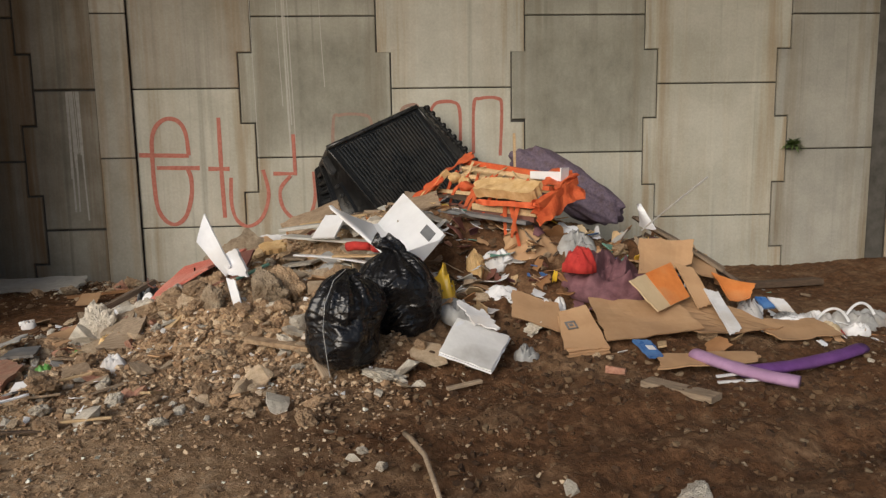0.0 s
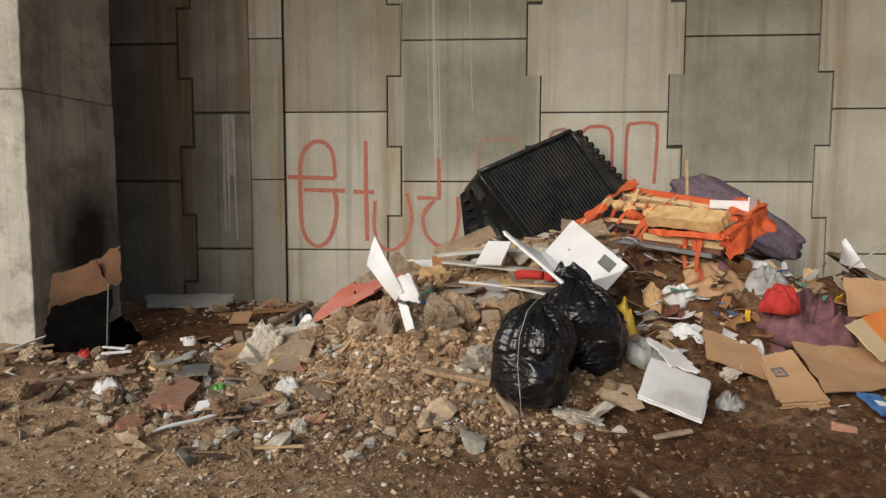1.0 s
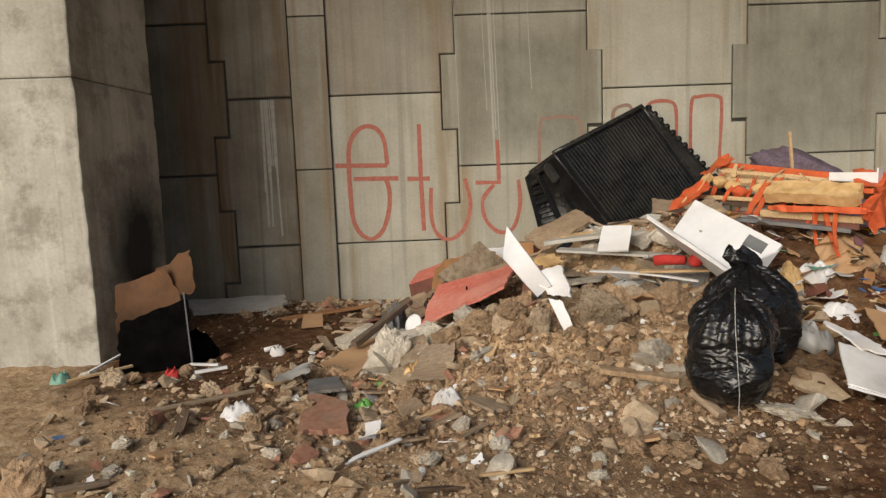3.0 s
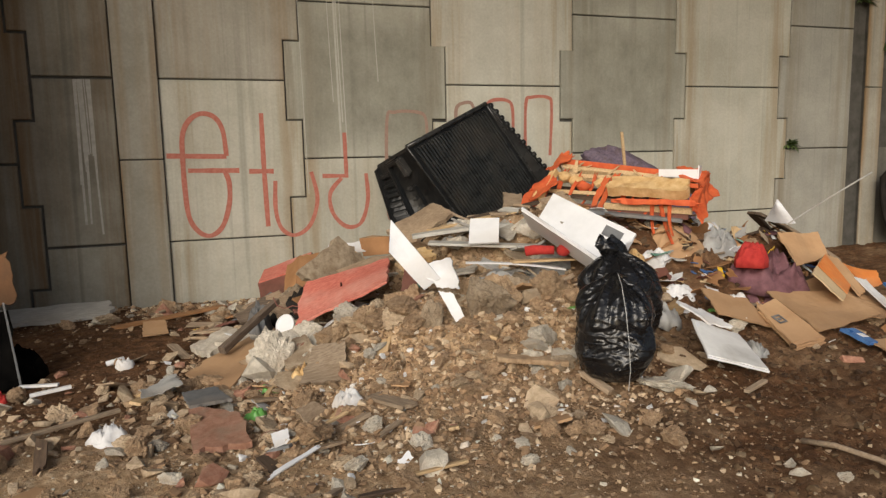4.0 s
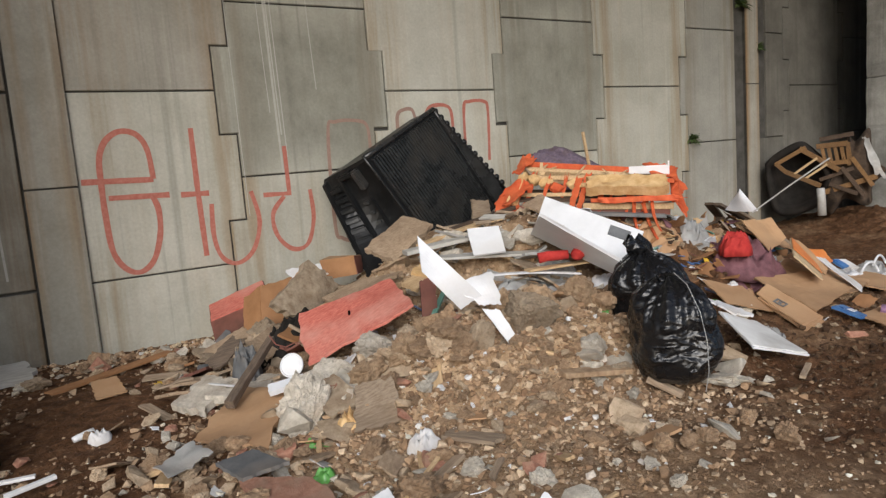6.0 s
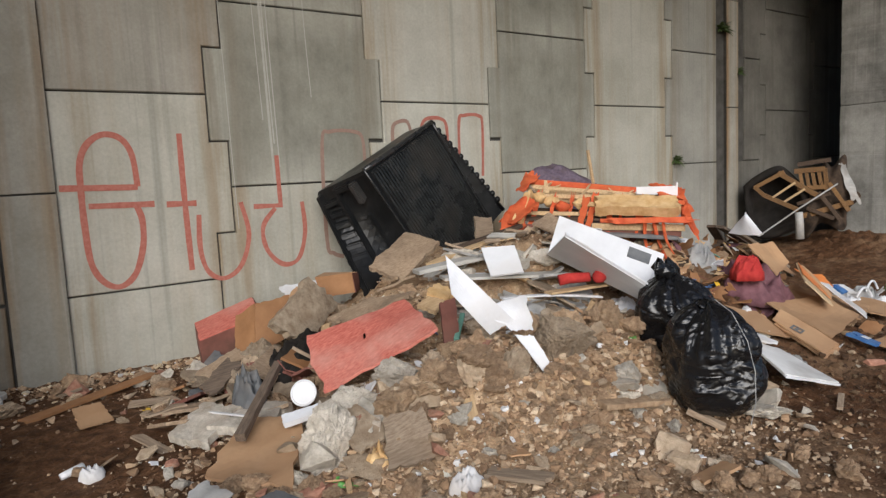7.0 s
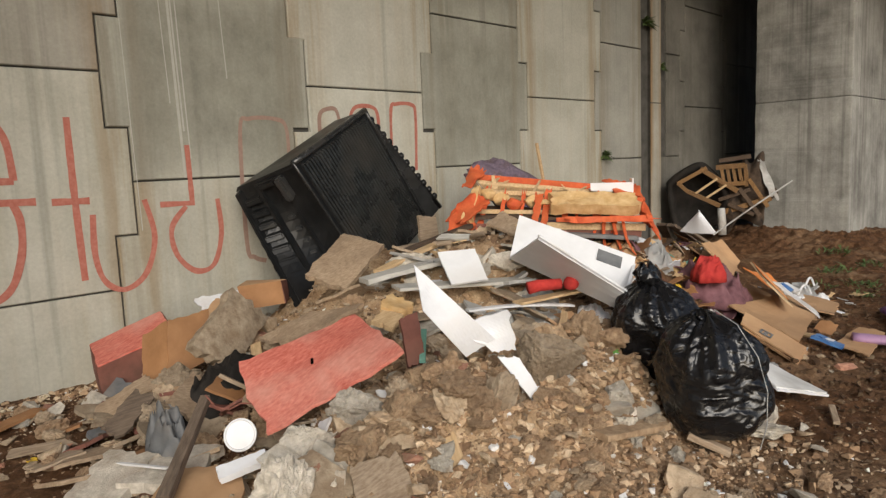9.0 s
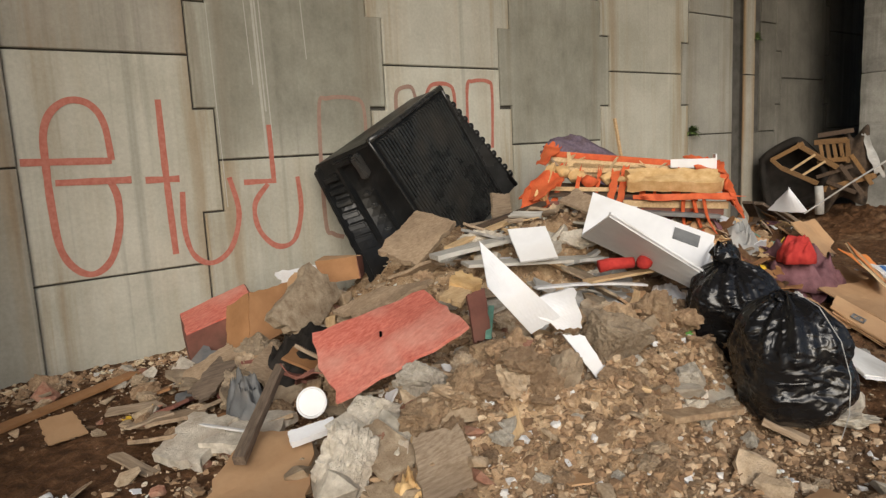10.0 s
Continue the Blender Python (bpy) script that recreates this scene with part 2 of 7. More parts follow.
def gravel_material(name, k, warm=0.0):
    m, nodes, links, bsdf = node_mat(name)
    isl = nodes.new("ShaderNodeNewGeometry").outputs["Random Per Island"]
    stops = [(0.0, (0.10, 0.06, 0.034)), (0.4, (0.18, 0.116, 0.066)), (0.7, (0.25, 0.175, 0.108)), (0.92, (0.33, 0.26, 0.18)), (0.985, (0.50, 0.46, 0.38))]
    r = ramp(nodes, [(p, tuple(min(0.7, v * k * w) for v, w in zip(c, (1, 1 - warm, 1 - 2 * warm)))) for p, c in stops])
    links.new(isl, r.inputs[0])
    vec = nodes.new("ShaderNodeTexCoord").outputs["Object"]
    n = noise_tex(nodes, links, vec, 60, 5, 0.7)
    rf = ramp(nodes, [(0.3, (0.7,) * 3), (0.7, (1.2,) * 3)])
    links.new(n, rf.inputs[0])
    links.new(mixer(nodes, links, "MULTIPLY", 1.0, r.outputs[0], rf.outputs[0]), bsdf.inputs["Base Color"])
    bsdf.inputs["Roughness"].default_value = 0.93
    add_bump(nodes, links, bsdf, n, 0.5, 0.004)
    return m


GRIT = gravel_material("pale_grit", 2.3)
GRAVEL_WET = gravel_material("damp_gravel", 0.75, 0.06)
GRAVEL_DRY = gravel_material("dusty_gravel", 1.6)
STONE = surface("rubble_stone", (0.23, 0.165, 0.105), (0.46, 0.375, 0.27), 22, 0.92, 0.7, 0.012, dirt=(0.20, 0.135, 0.08), dirt_amount=0.8, vary=0.25)
CONCRETE_RUBBLE = surface("rubble_concrete", (0.37, 0.33, 0.265), (0.64, 0.59, 0.51), 26, 0.92, 0.8, 0.012, dirt=(0.24, 0.17, 0.11), dirt_amount=0.6, vary=0.2)
CLOD = surface("soil_clod", (0.27, 0.17, 0.095), (0.50, 0.36, 0.225), 24, 0.96, 0.9, 0.014, vary=0.25)
CHUNK_STONE = surface("chunk_mortar", (0.33, 0.24, 0.15), (0.58, 0.46, 0.325), 2.6, 0.93, 0.6, 0.02, dirt=(0.27, 0.17, 0.095), dirt_amount=0.7, vary=0.22)
CHUNK_CONCRETE = surface("chunk_concrete", (0.43, 0.385, 0.31), (0.70, 0.65, 0.56), 2.8, 0.92, 0.7, 0.02, dirt=(0.30, 0.20, 0.12), dirt_amount=0.6, vary=0.2)
CHUNK_CLOD = surface("chunk_soil", (0.29, 0.18, 0.10), (0.53, 0.375, 0.235), 2.8, 0.97, 0.8, 0.025, vary=0.22)
CHUNK_BRICK = surface("chunk_brick", (0.30, 0.13, 0.08), (0.46, 0.25, 0.17), 2.6, 0.92, 0.5, 0.015, dirt=(0.33, 0.23, 0.15), dirt_amount=0.8, vary=0.2)
WOOD_BROWN = surface("brown_wood", (0.12, 0.062, 0.023), (0.25, 0.14, 0.055), 7, 0.85, 0.4, 0.004, stretch=(1.5, 12, 12), vary=0.2)
UPHOLSTERY = surface("dark_upholstery", (0.012, 0.011, 0.010), (0.032, 0.028, 0.025), 6, 0.9, 0.4, 0.006, dirt=(0.05, 0.038, 0.028), dirt_amount=0.5, spec=0.15)
LIME_FAINT = surface("faint_lime_drip", (0.36, 0.345, 0.31), (0.50, 0.485, 0.44), 20, 0.9, 0.1, 0.002, world_space=True)
BRICK = surface("brick_clay", (0.25, 0.115, 0.07), (0.40, 0.22, 0.15), 24, 0.92, 0.5, dirt=(0.27, 0.20, 0.14), dirt_amount=0.8, vary=0.2)
WHITE_BOARD = surface("white_melamine", (0.74, 0.75, 0.77), (0.85, 0.86, 0.88), 5, 0.42, 0.05, 0.002, dirt=(0.44, 0.39, 0.33), dirt_amount=0.5)
WHITE_DIRTY = surface("dirty_white_board", (0.72, 0.72, 0.71), (0.84, 0.84, 0.83), 9, 0.55, 0.1, 0.002, dirt=(0.33, 0.31, 0.28), dirt_amount=0.75)
WHITE_FOAM = surface("white_foam", (0.72, 0.735, 0.77), (0.83, 0.845, 0.88), 9, 0.8, 0.15, 0.004, dirt=(0.48, 0.43, 0.37), dirt_amount=0.55)
PAPER = surface("paper", (0.66, 0.66, 0.67), (0.80, 0.80, 0.81), 14, 0.75, 0.3, 0.004, dirt=(0.42, 0.35, 0.27), dirt_amount=0.6, vary=0.15)
CARDBOARD = surface("cardboard", (0.40, 0.235, 0.12), (0.52, 0.33, 0.18), 5, 0.86, 0.15, 0.002, dirt=(0.27, 0.16, 0.09), dirt_amount=0.5, vary=0.18)
CREAM = surface("cream_card", (0.55, 0.42, 0.25), (0.68, 0.54, 0.35), 6, 0.8, 0.15, 0.002, dirt=(0.40, 0.26, 0.14), dirt_amount=0.5)
CARD_ORANGE = surface("printed_cardboard", (0.68, 0.20, 0.045), (0.80, 0.29, 0.08), 12, 0.6, 0.15, 0.003, dirt=(0.45, 0.27, 0.14), dirt_amount=0.6)
WOOD = surface("weathered_wood", (0.22, 0.155, 0.10), (0.40, 0.315, 0.225), 6, 0.88, 0.5, 0.005, stretch=(1.5, 14, 14), dirt=(0.16, 0.11, 0.07), dirt_amount=0.6, vary=0.25)
WOOD_PALE = surface("pale_splintered_wood", (0.45, 0.30, 0.15), (0.66, 0.48, 0.28), 7, 0.85, 0.4, 0.004, stretch=(1.5, 12, 12), vary=0.15)
WOOD_DARK = surface("dark_wood", (0.055, 0.035, 0.022), (0.13, 0.085, 0.055), 7, 0.85, 0.5, 0.005, stretch=(1.5, 12, 12), vary=0.2)
FIBRE = surface("chipboard", (0.28, 0.195, 0.12), (0.48, 0.36, 0.245), 26, 0.92, 0.8, 0.006, stretch=(1.0, 3.0, 3.0), dirt=(0.22, 0.15, 0.095), dirt_amount=0.6)
RED_PAINT = surface("red_painted_board", (0.50, 0.095, 0.065), (0.72, 0.25, 0.19), 9, 0.62, 0.4, 0.004, stretch=(1.2, 7, 7), dirt=(0.70, 0.42, 0.34), dirt_amount=0.6)
RED_DARK = surface("dark_red_wood", (0.13, 0.05, 0.035), (0.24, 0.09, 0.065), 8, 0.8, 0.4, 0.004, dirt=(0.11, 0.07, 0.05), dirt_amount=0.6)
RED_CLOTH = surface("red_fabric", (0.36, 0.020, 0.018), (0.53, 0.045, 0.035), 18, 0.88, 0.4, 0.004)
ORANGE = surface("orange_upholstery", (0.52, 0.07, 0.018), (0.72, 0.15, 0.045), 14, 0.8, 0.4, 0.004, dirt=(0.34, 0.10, 0.035), dirt_amount=0.5)
FOAM = surface("torn_foam", (0.60, 0.36, 0.14), (0.80, 0.58, 0.30), 16, 0.95, 0.8, 0.01, dirt=(0.45, 0.22, 0.08), dirt_amount=0.5)
MAUVE = surface("mauve_fabric", (0.11, 0.045, 0.055), (0.22, 0.105, 0.12), 13, 0.92, 0.4, 0.004)
SACK = surface("grey_violet_mesh_sack", (0.095, 0.07, 0.10), (0.19, 0.145, 0.195), 45, 0.8, 0.7, 0.006, dirt=(0.10, 0.065, 0.045), dirt_amount=0.6)
VIOLET = surface("violet_foam", (0.11, 0.035, 0.17), (0.17, 0.065, 0.25), 12, 0.7, 0.3, 0.004, dirt=(0.12, 0.06, 0.14), dirt_amount=0.4)
LILAC = surface("lilac_foam", (0.33, 0.19, 0.33), (0.45, 0.28, 0.44), 12, 0.75, 0.3, 0.004, dirt=(0.30, 0.17, 0.28), dirt_amount=0.5)
YELLOW = surface("yellow_plastic", (0.66, 0.40, 0.02), (0.80, 0.54, 0.06), 10, 0.4, 0.2, 0.003)
GREEN = surface("green_plastic", (0.10, 0.32, 0.06), (0.20, 0.48, 0.12), 10, 0.4, 0.2, 0.003)
TEAL = surface("teal_plastic", (0.10, 0.26, 0.20), (0.20, 0.40, 0.32), 10, 0.5, 0.2, 0.003)
BLUE = surface("blue_packet", (0.03, 0.10, 0.30), (0.10, 0.22, 0.45), 10, 0.35, 0.2, 0.003)
GREY_SHEET = surface("grey_plastic", (0.30, 0.30, 0.29), (0.46, 0.46, 0.45), 12, 0.55, 0.4, 0.004, dirt=(0.28, 0.22, 0.16), dirt_amount=0.5, vary=0.15)
SLATE = surface("slate_board", (0.10, 0.105, 0.11), (0.19, 0.195, 0.20), 9, 0.8, 0.3, 0.003, dirt=(0.25, 0.19, 0.13), dirt_amount=0.5, vary=0.15)
# black film, its colour cut to near zero to hold shadow as well
BLACK_SHADED = surface("shaded_black_sheet", (0.0015, 0.0015, 0.0015), (0.006, 0.0055, 0.005), 8, 0.9, 0.3, 0.004, spec=0.02)
WOOD_GREY = surface("grey_board", (0.40, 0.385, 0.35), (0.58, 0.565, 0.52), 6, 0.88, 0.4, 0.004, stretch=(1.5, 9, 9), dirt=(0.30, 0.26, 0.20), dirt_amount=0.5)
# one bin plastic in two tones: darker for its shaded walls
BLACK_PLASTIC = surface("black_crate_plastic", (0.006, 0.0064, 0.0068), (0.014, 0.0145, 0.015), 9, 0.42, 0.15, 0.003, dirt=(0.035, 0.03, 0.025), dirt_amount=0.3, spec=0.3)
# and lighter on ribs and edges, sky sheen put into the colour
RIB_PLASTIC = surface("sheen_black_plastic", (0.017, 0.0175, 0.018), (0.040, 0.041, 0.041), 9, 0.30, 0.15, 0.003, dirt=(0.10, 0.085, 0.07), dirt_amount=0.35)
TIMBER = surface("rough_timber", (0.085, 0.060, 0.042), (0.20, 0.15, 0.11), 7, 0.9, 0.6, 0.006, stretch=(1.5, 10, 10), dirt=(0.24, 0.18, 0.13), dirt_amount=0.5)
CARD_BROWN = surface("brown_card", (0.25, 0.12, 0.047), (0.38, 0.195, 0.085), 5, 0.85, 0.15, 0.002, dirt=(0.18, 0.095, 0.045), dirt_amount=0.5, vary=0.15)
CARD_SCORCHED = surface("scorched_card", (0.085, 0.038, 0.014), (0.165, 0.078, 0.03), 5, 0.88, 0.2, 0.003, dirt=(0.012, 0.009, 0.007), dirt_amount=0.95)
SPRAY = surface("red_spray_paint", (0.40, 0.12, 0.085), (0.50, 0.20, 0.15), 30, 0.85, 0.1, 0.002, world_space=True)
SPRAY_FAINT = surface("faded_spray_paint", (0.30, 0.19, 0.15), (0.36, 0.24, 0.19), 30, 0.85, 0.1, 0.002, world_space=True)
LIME = surface("lime_drip", (0.42, 0.41, 0.365), (0.50, 0.49, 0.445), 20, 0.9, 0.1, 0.002, world_space=True)
LEAF = surface("leaf", (0.06, 0.105, 0.03), (0.13, 0.18, 0.06), 20, 0.6, 0.1, 0.002)


def bag_material():
    m, nodes, links, bsdf = node_mat("black_bin_liner")
    vec = nodes.new("ShaderNodeTexCoord").outputs["Object"]
    bsdf.inputs["Base Color"].default_value = (0.009, 0.009, 0.010, 1)
    film = noise_tex(nodes, links, vec, 9, 4, 0.6)
    gloss = ramp(nodes, [(0.35, (0.20,) * 3), (0.7, (0.36,) * 3)])
    links.new(film, gloss.inputs[0])
    links.new(gloss.outputs[0], bsdf.inputs["Roughness"])
    # long slack creases, fine ones between them
    mp = nodes.new("ShaderNodeMapping")
    mp.inputs["Scale"].default_value = (1.0, 1.0, 2.4)
    links.new(vec, mp.inputs["Vector"])
    heights = []
    for scale, det in ((7.5, 4), (24.0, 3)):
        t = nodes.new("ShaderNodeTexNoise")
        t.noise_type = "RIDGED_MULTIFRACTAL"
        t.inputs["Scale"].default_value, t.inputs["Detail"].default_value, t.inputs["Roughness"].default_value = scale, det, 0.5
        t.inputs["Distortion"].default_value = 0.9
        links.new(mp.outputs[0] if scale < 9 else vec, t.inputs["Vector"])
        heights.append(t.outputs["Fac"])
    mth = nodes.new("ShaderNodeMath")
    mth.operation = "MULTIPLY_ADD"
    mth.inputs[1].default_value = 0.28
    links.new(heights[1], mth.inputs[0])
    links.new(heights[0], mth.inputs[2])
    add_bump(nodes, links, bsdf, mth.outputs[0], 1.0, 0.022)
    return m


BIN_LINER = bag_material()


# ---- mesh helpers ----
def link_mesh(name, bm, material, parent=None, label="", smooth=False):
    me = bpy.data.meshes.new(name)
    bmesh.ops.recalc_face_normals(bm, faces=bm.faces[:])
    if smooth:
        for f in bm.faces:
            f.smooth = True
    bm.to_mesh(me)
    bm.free()
    me.materials.append(material)
    ob = new(name, me)
    if parent:
        ob.parent = parent
    if label:
        ob["label"] = label
    return ob


def part(name, bm, material, parent, label="", smooth=False):
    return link_mesh(name, bm, material, parent, label, smooth)


def empty(name, label, category, group="", place=(0, 0, 0)):
    ob = new(name)
    ob.location = place
    ob.empty_display_size = 0.1
    tagged(ob, label, category, group)
    return ob


def hang(parent, *parts):
    """Keep parts built in world coordinates in place under a moved Empty."""
    for p in parts:
        p.location = p.location - parent.location


def box_bm(x0, x1, y0, y1, z0, z1, bevel=0.0, bm=None):
    bm = bm or bmesh.new()
    r = bmesh.ops.create_cube(bm, size=1, matrix=Matrix.Translation(((x0 + x1) / 2, (y0 + y1) / 2, (z0 + z1) / 2)) @ Matrix.Diagonal((x1 - x0, y1 - y0, z1 - z0, 1)))
    if bevel:
        edges = list({e for v in r["verts"] for e in v.link_edges})
        bmesh.ops.bevel(bm, geom=edges, offset=bevel, segments=2, affect="EDGES", profile=0.6)
    return bm


def nz(x, y, z=0.0, f=1.0):
    return noise.noise(Vector((x * f, y * f, z * f)))


def patch_bm(c, thick, nu=10, nv=8, warp=0.01, seed=0.0, ragged=0.0, curl=0.0, f=5.0, bm=None):
    """A board, card or sheet on four corners (a, b, c, d in turn), with thickness, warp, ragged edges and a curl."""
    bm = bm or bmesh.new()
    a, b, cc, d = (Vector(p) for p in c)
    n = ((cc - a).cross(d - b)).normalized()
    if n.z < 0:
        n = -n
    top, bot = [], []
    for j in range(nv + 1):
        for i in range(nu + 1):
            u, v = i / nu, j / nv
            uu, vv = u, v
            if ragged:
                if i in (0, nu):
                    uu += ragged * nz(v * 7, seed * 3.1, i) * 1.6
                if j in (0, nv):
                    vv += ragged * nz(u * 7, seed * 5.7, j + 9) * 1.6
            p = a * (1 - uu) * (1 - vv) + b * uu * (1 - vv) + cc * uu * vv + d * (1 - uu) * vv
            h = warp * nz(p.x, p.y + seed, p.z, f) * 2 + curl * ((2 * u - 1) ** 2 - 0.4)
            p = p + n * h
            top.append(bm.verts.new(p + n * thick / 2))
            bot.append(bm.verts.new(p - n * thick / 2))
    w = nu + 1
    for j in range(nv):
        for i in range(nu):
            q = [j * w + i, j * w + i + 1, (j + 1) * w + i + 1, (j + 1) * w + i]
            bm.faces.new([top[k] for k in q])
            bm.faces.new([bot[k] for k in reversed(q)])
    ring = [i for i in range(w)] + [j * w + nu for j in range(1, nv + 1)] + [nv * w + i for i in range(nu - 1, -1, -1)] + [j * w for j in range(nv - 1, 0, -1)]
    for k in range(len(ring)):
        i0, i1 = ring[k], ring[(k + 1) % len(ring)]
        bm.faces.new((top[i0], bot[i0], bot[i1], top[i1]))
    return bm


def bar_bm(p, q, w, h, seed=0.0, bow=0.0, n=8, taper=1.0, up=(0, 0, 1), bm=None):
    """A plank, beam or strip from p to q."""
    bm = bm or bmesh.new()
    p, q = Vector(p), Vector(q)
    ax = (q - p).normalized()
    side = ax.cross(Vector(up)).normalized()
    nn = side.cross(ax).normalized()
    rings = []
    for i in range(n + 1):
        t = i / n
        k = 1 + (taper - 1) * t
        c = p.lerp(q, t) + nn * bow * math.sin(math.pi * t)
        ww = w * k * (1 + 0.12 * nz(t * 4, seed, 1))
        hh = h * k * (1 + 0.12 * nz(t * 4, seed, 7))
        rings.append([bm.verts.new(c + side * a * ww / 2 + nn * b * hh / 2) for a, b in ((-1, -0.8), (-0.9, -1), (0.9, -1), (1, -0.8), (1, 0.8), (0.9, 1), (-0.9, 1), (-1, 0.8))])
    for r0, r1 in zip(rings, rings[1:]):
        for k in range(8):
            bm.faces.new((r0[k], r0[(k + 1) % 8], r1[(k + 1) % 8], r1[k]))
    bm.faces.new(rings[0][::-1])
    bm.faces.new(rings[-1])
    return bm


def rod_bm(points, r, seg=8, bm=None, taper=1.0):
    bm = bm or bmesh.new()
    pts = [Vector(p) for p in points]
    rings = []
    for i, p in enumerate(pts):
        d = (pts[min(i + 1, len(pts) - 1)] - pts[max(i - 1, 0)]).normalized()
        s = d.cross(Vector((0.13, 0.31, 0.94))).normalized()
        t = s.cross(d)
        k = r * (1 + (taper - 1) * i / max(1, len(pts) - 1))
        rings.append([bm.verts.new(p + (s * math.cos(a) + t * math.sin(a)) * k) for a in (2 * math.pi * j / seg for j in range(seg))])
    for r0, r1 in zip(rings, rings[1:]):
        for k in range(seg):
            bm.faces.new((r0[k], r0[(k + 1) % seg], r1[(k + 1) % seg], r1[k]))
    bm.faces.new(rings[0][::-1])
    bm.faces.new(rings[-1])
    return bm


def rock_bm(rx, ry, rz, seed, sub=2, cuts=5, rough=0.16):
    bm = bmesh.new()
    bmesh.ops.create_icosphere(bm, subdivisions=sub, radius=1)
    rng = random.Random(seed)
    planes = []
    for _ in range(cuts):
        d = Vector((rng.gauss(0, 1), rng.gauss(0, 1), rng.gauss(0, 1))).normalized()
        planes.append((d, rng.uniform(0.5, 0.8)))
    for v in bm.verts:
        p = v.co.copy()
        p *= 1 + rough * nz(p.x + seed * 3.7, p.y, p.z, 1.7) + rough * 0.5 * nz(p.x, p.y + seed, p.z, 4.5)
        for d, k in planes:
            s = p.dot(d)
            if s > k:
                p -= d * (s - k) * 0.92
        v.co = Vector((p.x * rx, p.y * ry, p.z * rz))
    return bm


def crumb_bm(rx, ry, rz, seed, sub=4, cuts=5, grit=1.0):
    """A crumbling lump of concrete or soil: broken faces, pits and stuck-on grit."""
    bm = rock_bm(1, 1, 1, seed, sub, cuts, 0.30)
    for v in bm.verts:
        p = v.co
        k = 0.10 * nz(p.x, p.y, p.z + seed, 3.3) + 0.09 * (0.35 - abs(nz(p.x + seed, p.y, p.z, 6.0))) + 0.06 * nz(p.x, p.y + seed, p.z, 13) + (0.035 * nz(p.x, p.y, p.z + seed, 27) if sub > 3 else 0)
        v.co = p * (1 + 1.3 * k * grit)
    for v in bm.verts:
        v.co = Vector((v.co.x * rx, v.co.y * ry, v.co.z * rz))
    return bm


def cloth_bm(cx, cy, z, rx, ry, height, seed, n=26, base=None, crease=1.0):
    """A crumpled heap of cloth or film with folds, a rounded uneven outline and some thickness."""
    bm = bmesh.new()
    rows = []
    for j in range(n + 1):
        row = []
        a_count = n * 2
        r = j / n
        for i in range(a_count):
            a = 2 * math.pi * i / a_count
            edge = 1 + 0.28 * nz(math.cos(a) * 1.3 + seed, math.sin(a) * 1.3, seed) + 0.1 * nz(math.cos(a) * 4, math.sin(a) * 4, seed)
            x, y = math.cos(a) * r * rx * edge, math.sin(a) * r * ry * edge
            ang = seed * 2.1
            xr, yr = x / rx * math.cos(ang) + y / ry * math.sin(ang), y / ry * math.cos(ang) - x / rx * math.sin(ang)
            xn, yn = xr * 2.6 + 0.7 * nz(xr, yr, seed + 5), yr * 0.9
            fold = 1.1 - 2.4 * abs(nz(xn + seed + 0.5 * nz(xn, yn, seed + 3), yn, seed)) + 0.5 - abs(nz(xn * 2.3, yn * 2.3 + seed, seed)) * 1.4
            top = height * (1 - r ** 2.2) ** 0.8 * (0.62 + 0.26 * fold) + crease * min(0.05, 0.32 * min(rx, ry)) * fold * (1 - r ** 3)
            zz = (base(cx + x, cy + y) if base else z) + top - (0.05 if j == n else 0.0)
            row.append(bm.verts.new((cx + x, cy + y, zz)))
        rows.append(row)
    for r0, r1 in zip(rows[1:], rows[2:]):
        for i in range(len(r0)):
            k = (i + 1) % len(r0)
            bm.faces.new((r0[i], r0[k], r1[k], r1[i]))
    bm.faces.new(rows[1])
    for v in rows[0]:
        bm.verts.remove(v)
    bm.faces.new(rows[-1][::-1])
    return bm


def disc_bm(r, thick, rim=0.012, seg=32):
    bm = bmesh.new()
    prof = [(0.0, thick), (r - rim, thick), (r - rim * 0.6, thick + 0.006), (r, thick + 0.003), (r, 0.0), (0.0, 0.0)]
    rings = []
    for rr, z in prof:
        if rr == 0:
            rings.append([bm.verts.new((0, 0, z))])
        else:
            rings.append([bm.verts.new((rr * math.cos(2 * math.pi * k / seg), rr * math.sin(2 * math.pi * k / seg), z)) for k in range(seg)])
    for a, b in zip(rings, rings[1:]):
        for k in range(seg):
            k2 = (k + 1) % seg
            if len(a) == 1:
                bm.faces.new((a[0], b[k], b[k2]))
            elif len(b) == 1:
                bm.faces.new((a[k], a[k2], b[0]))
            else:
                bm.faces.new((a[k], b[k], b[k2], a[k2]))
    return bm


# ---- the ground: one sheet with the heap of soil and rubble ----
MOUNDS = [(-0.5, 6.1, 1.0, 0.7, 0.80), (0.8, 5.9, 0.8, 0.6, 0.60), (-1.5, 5.0, 0.6, 0.42, 0.34), (-1.7, 6.4, 0.55, 0.7, 0.30), (-0.5, 7.3, 0.9, 0.6, 0.68),
          (0.95, 4.98, 0.8, 0.42, 0.15), (-0.6, 5.0, 0.6, 0.45, 0.28), (-2.15, 5.45, 0.45, 0.4, 0.14), (6.9, 6.5, 1.6, 1.5, 0.27), (1.2, 6.85, 0.6, 0.5, 0.58), (1.75, 5.70, 0.46, 0.34, 0.44), (-1.86, 5.12, 0.22, 0.20, 0.12)]


def heap(x, y):
    return sum(h * math.exp(-((x - a) / sx) ** 2 - ((y - b) / sy) ** 2) for a, b, sx, sy, h in MOUNDS)


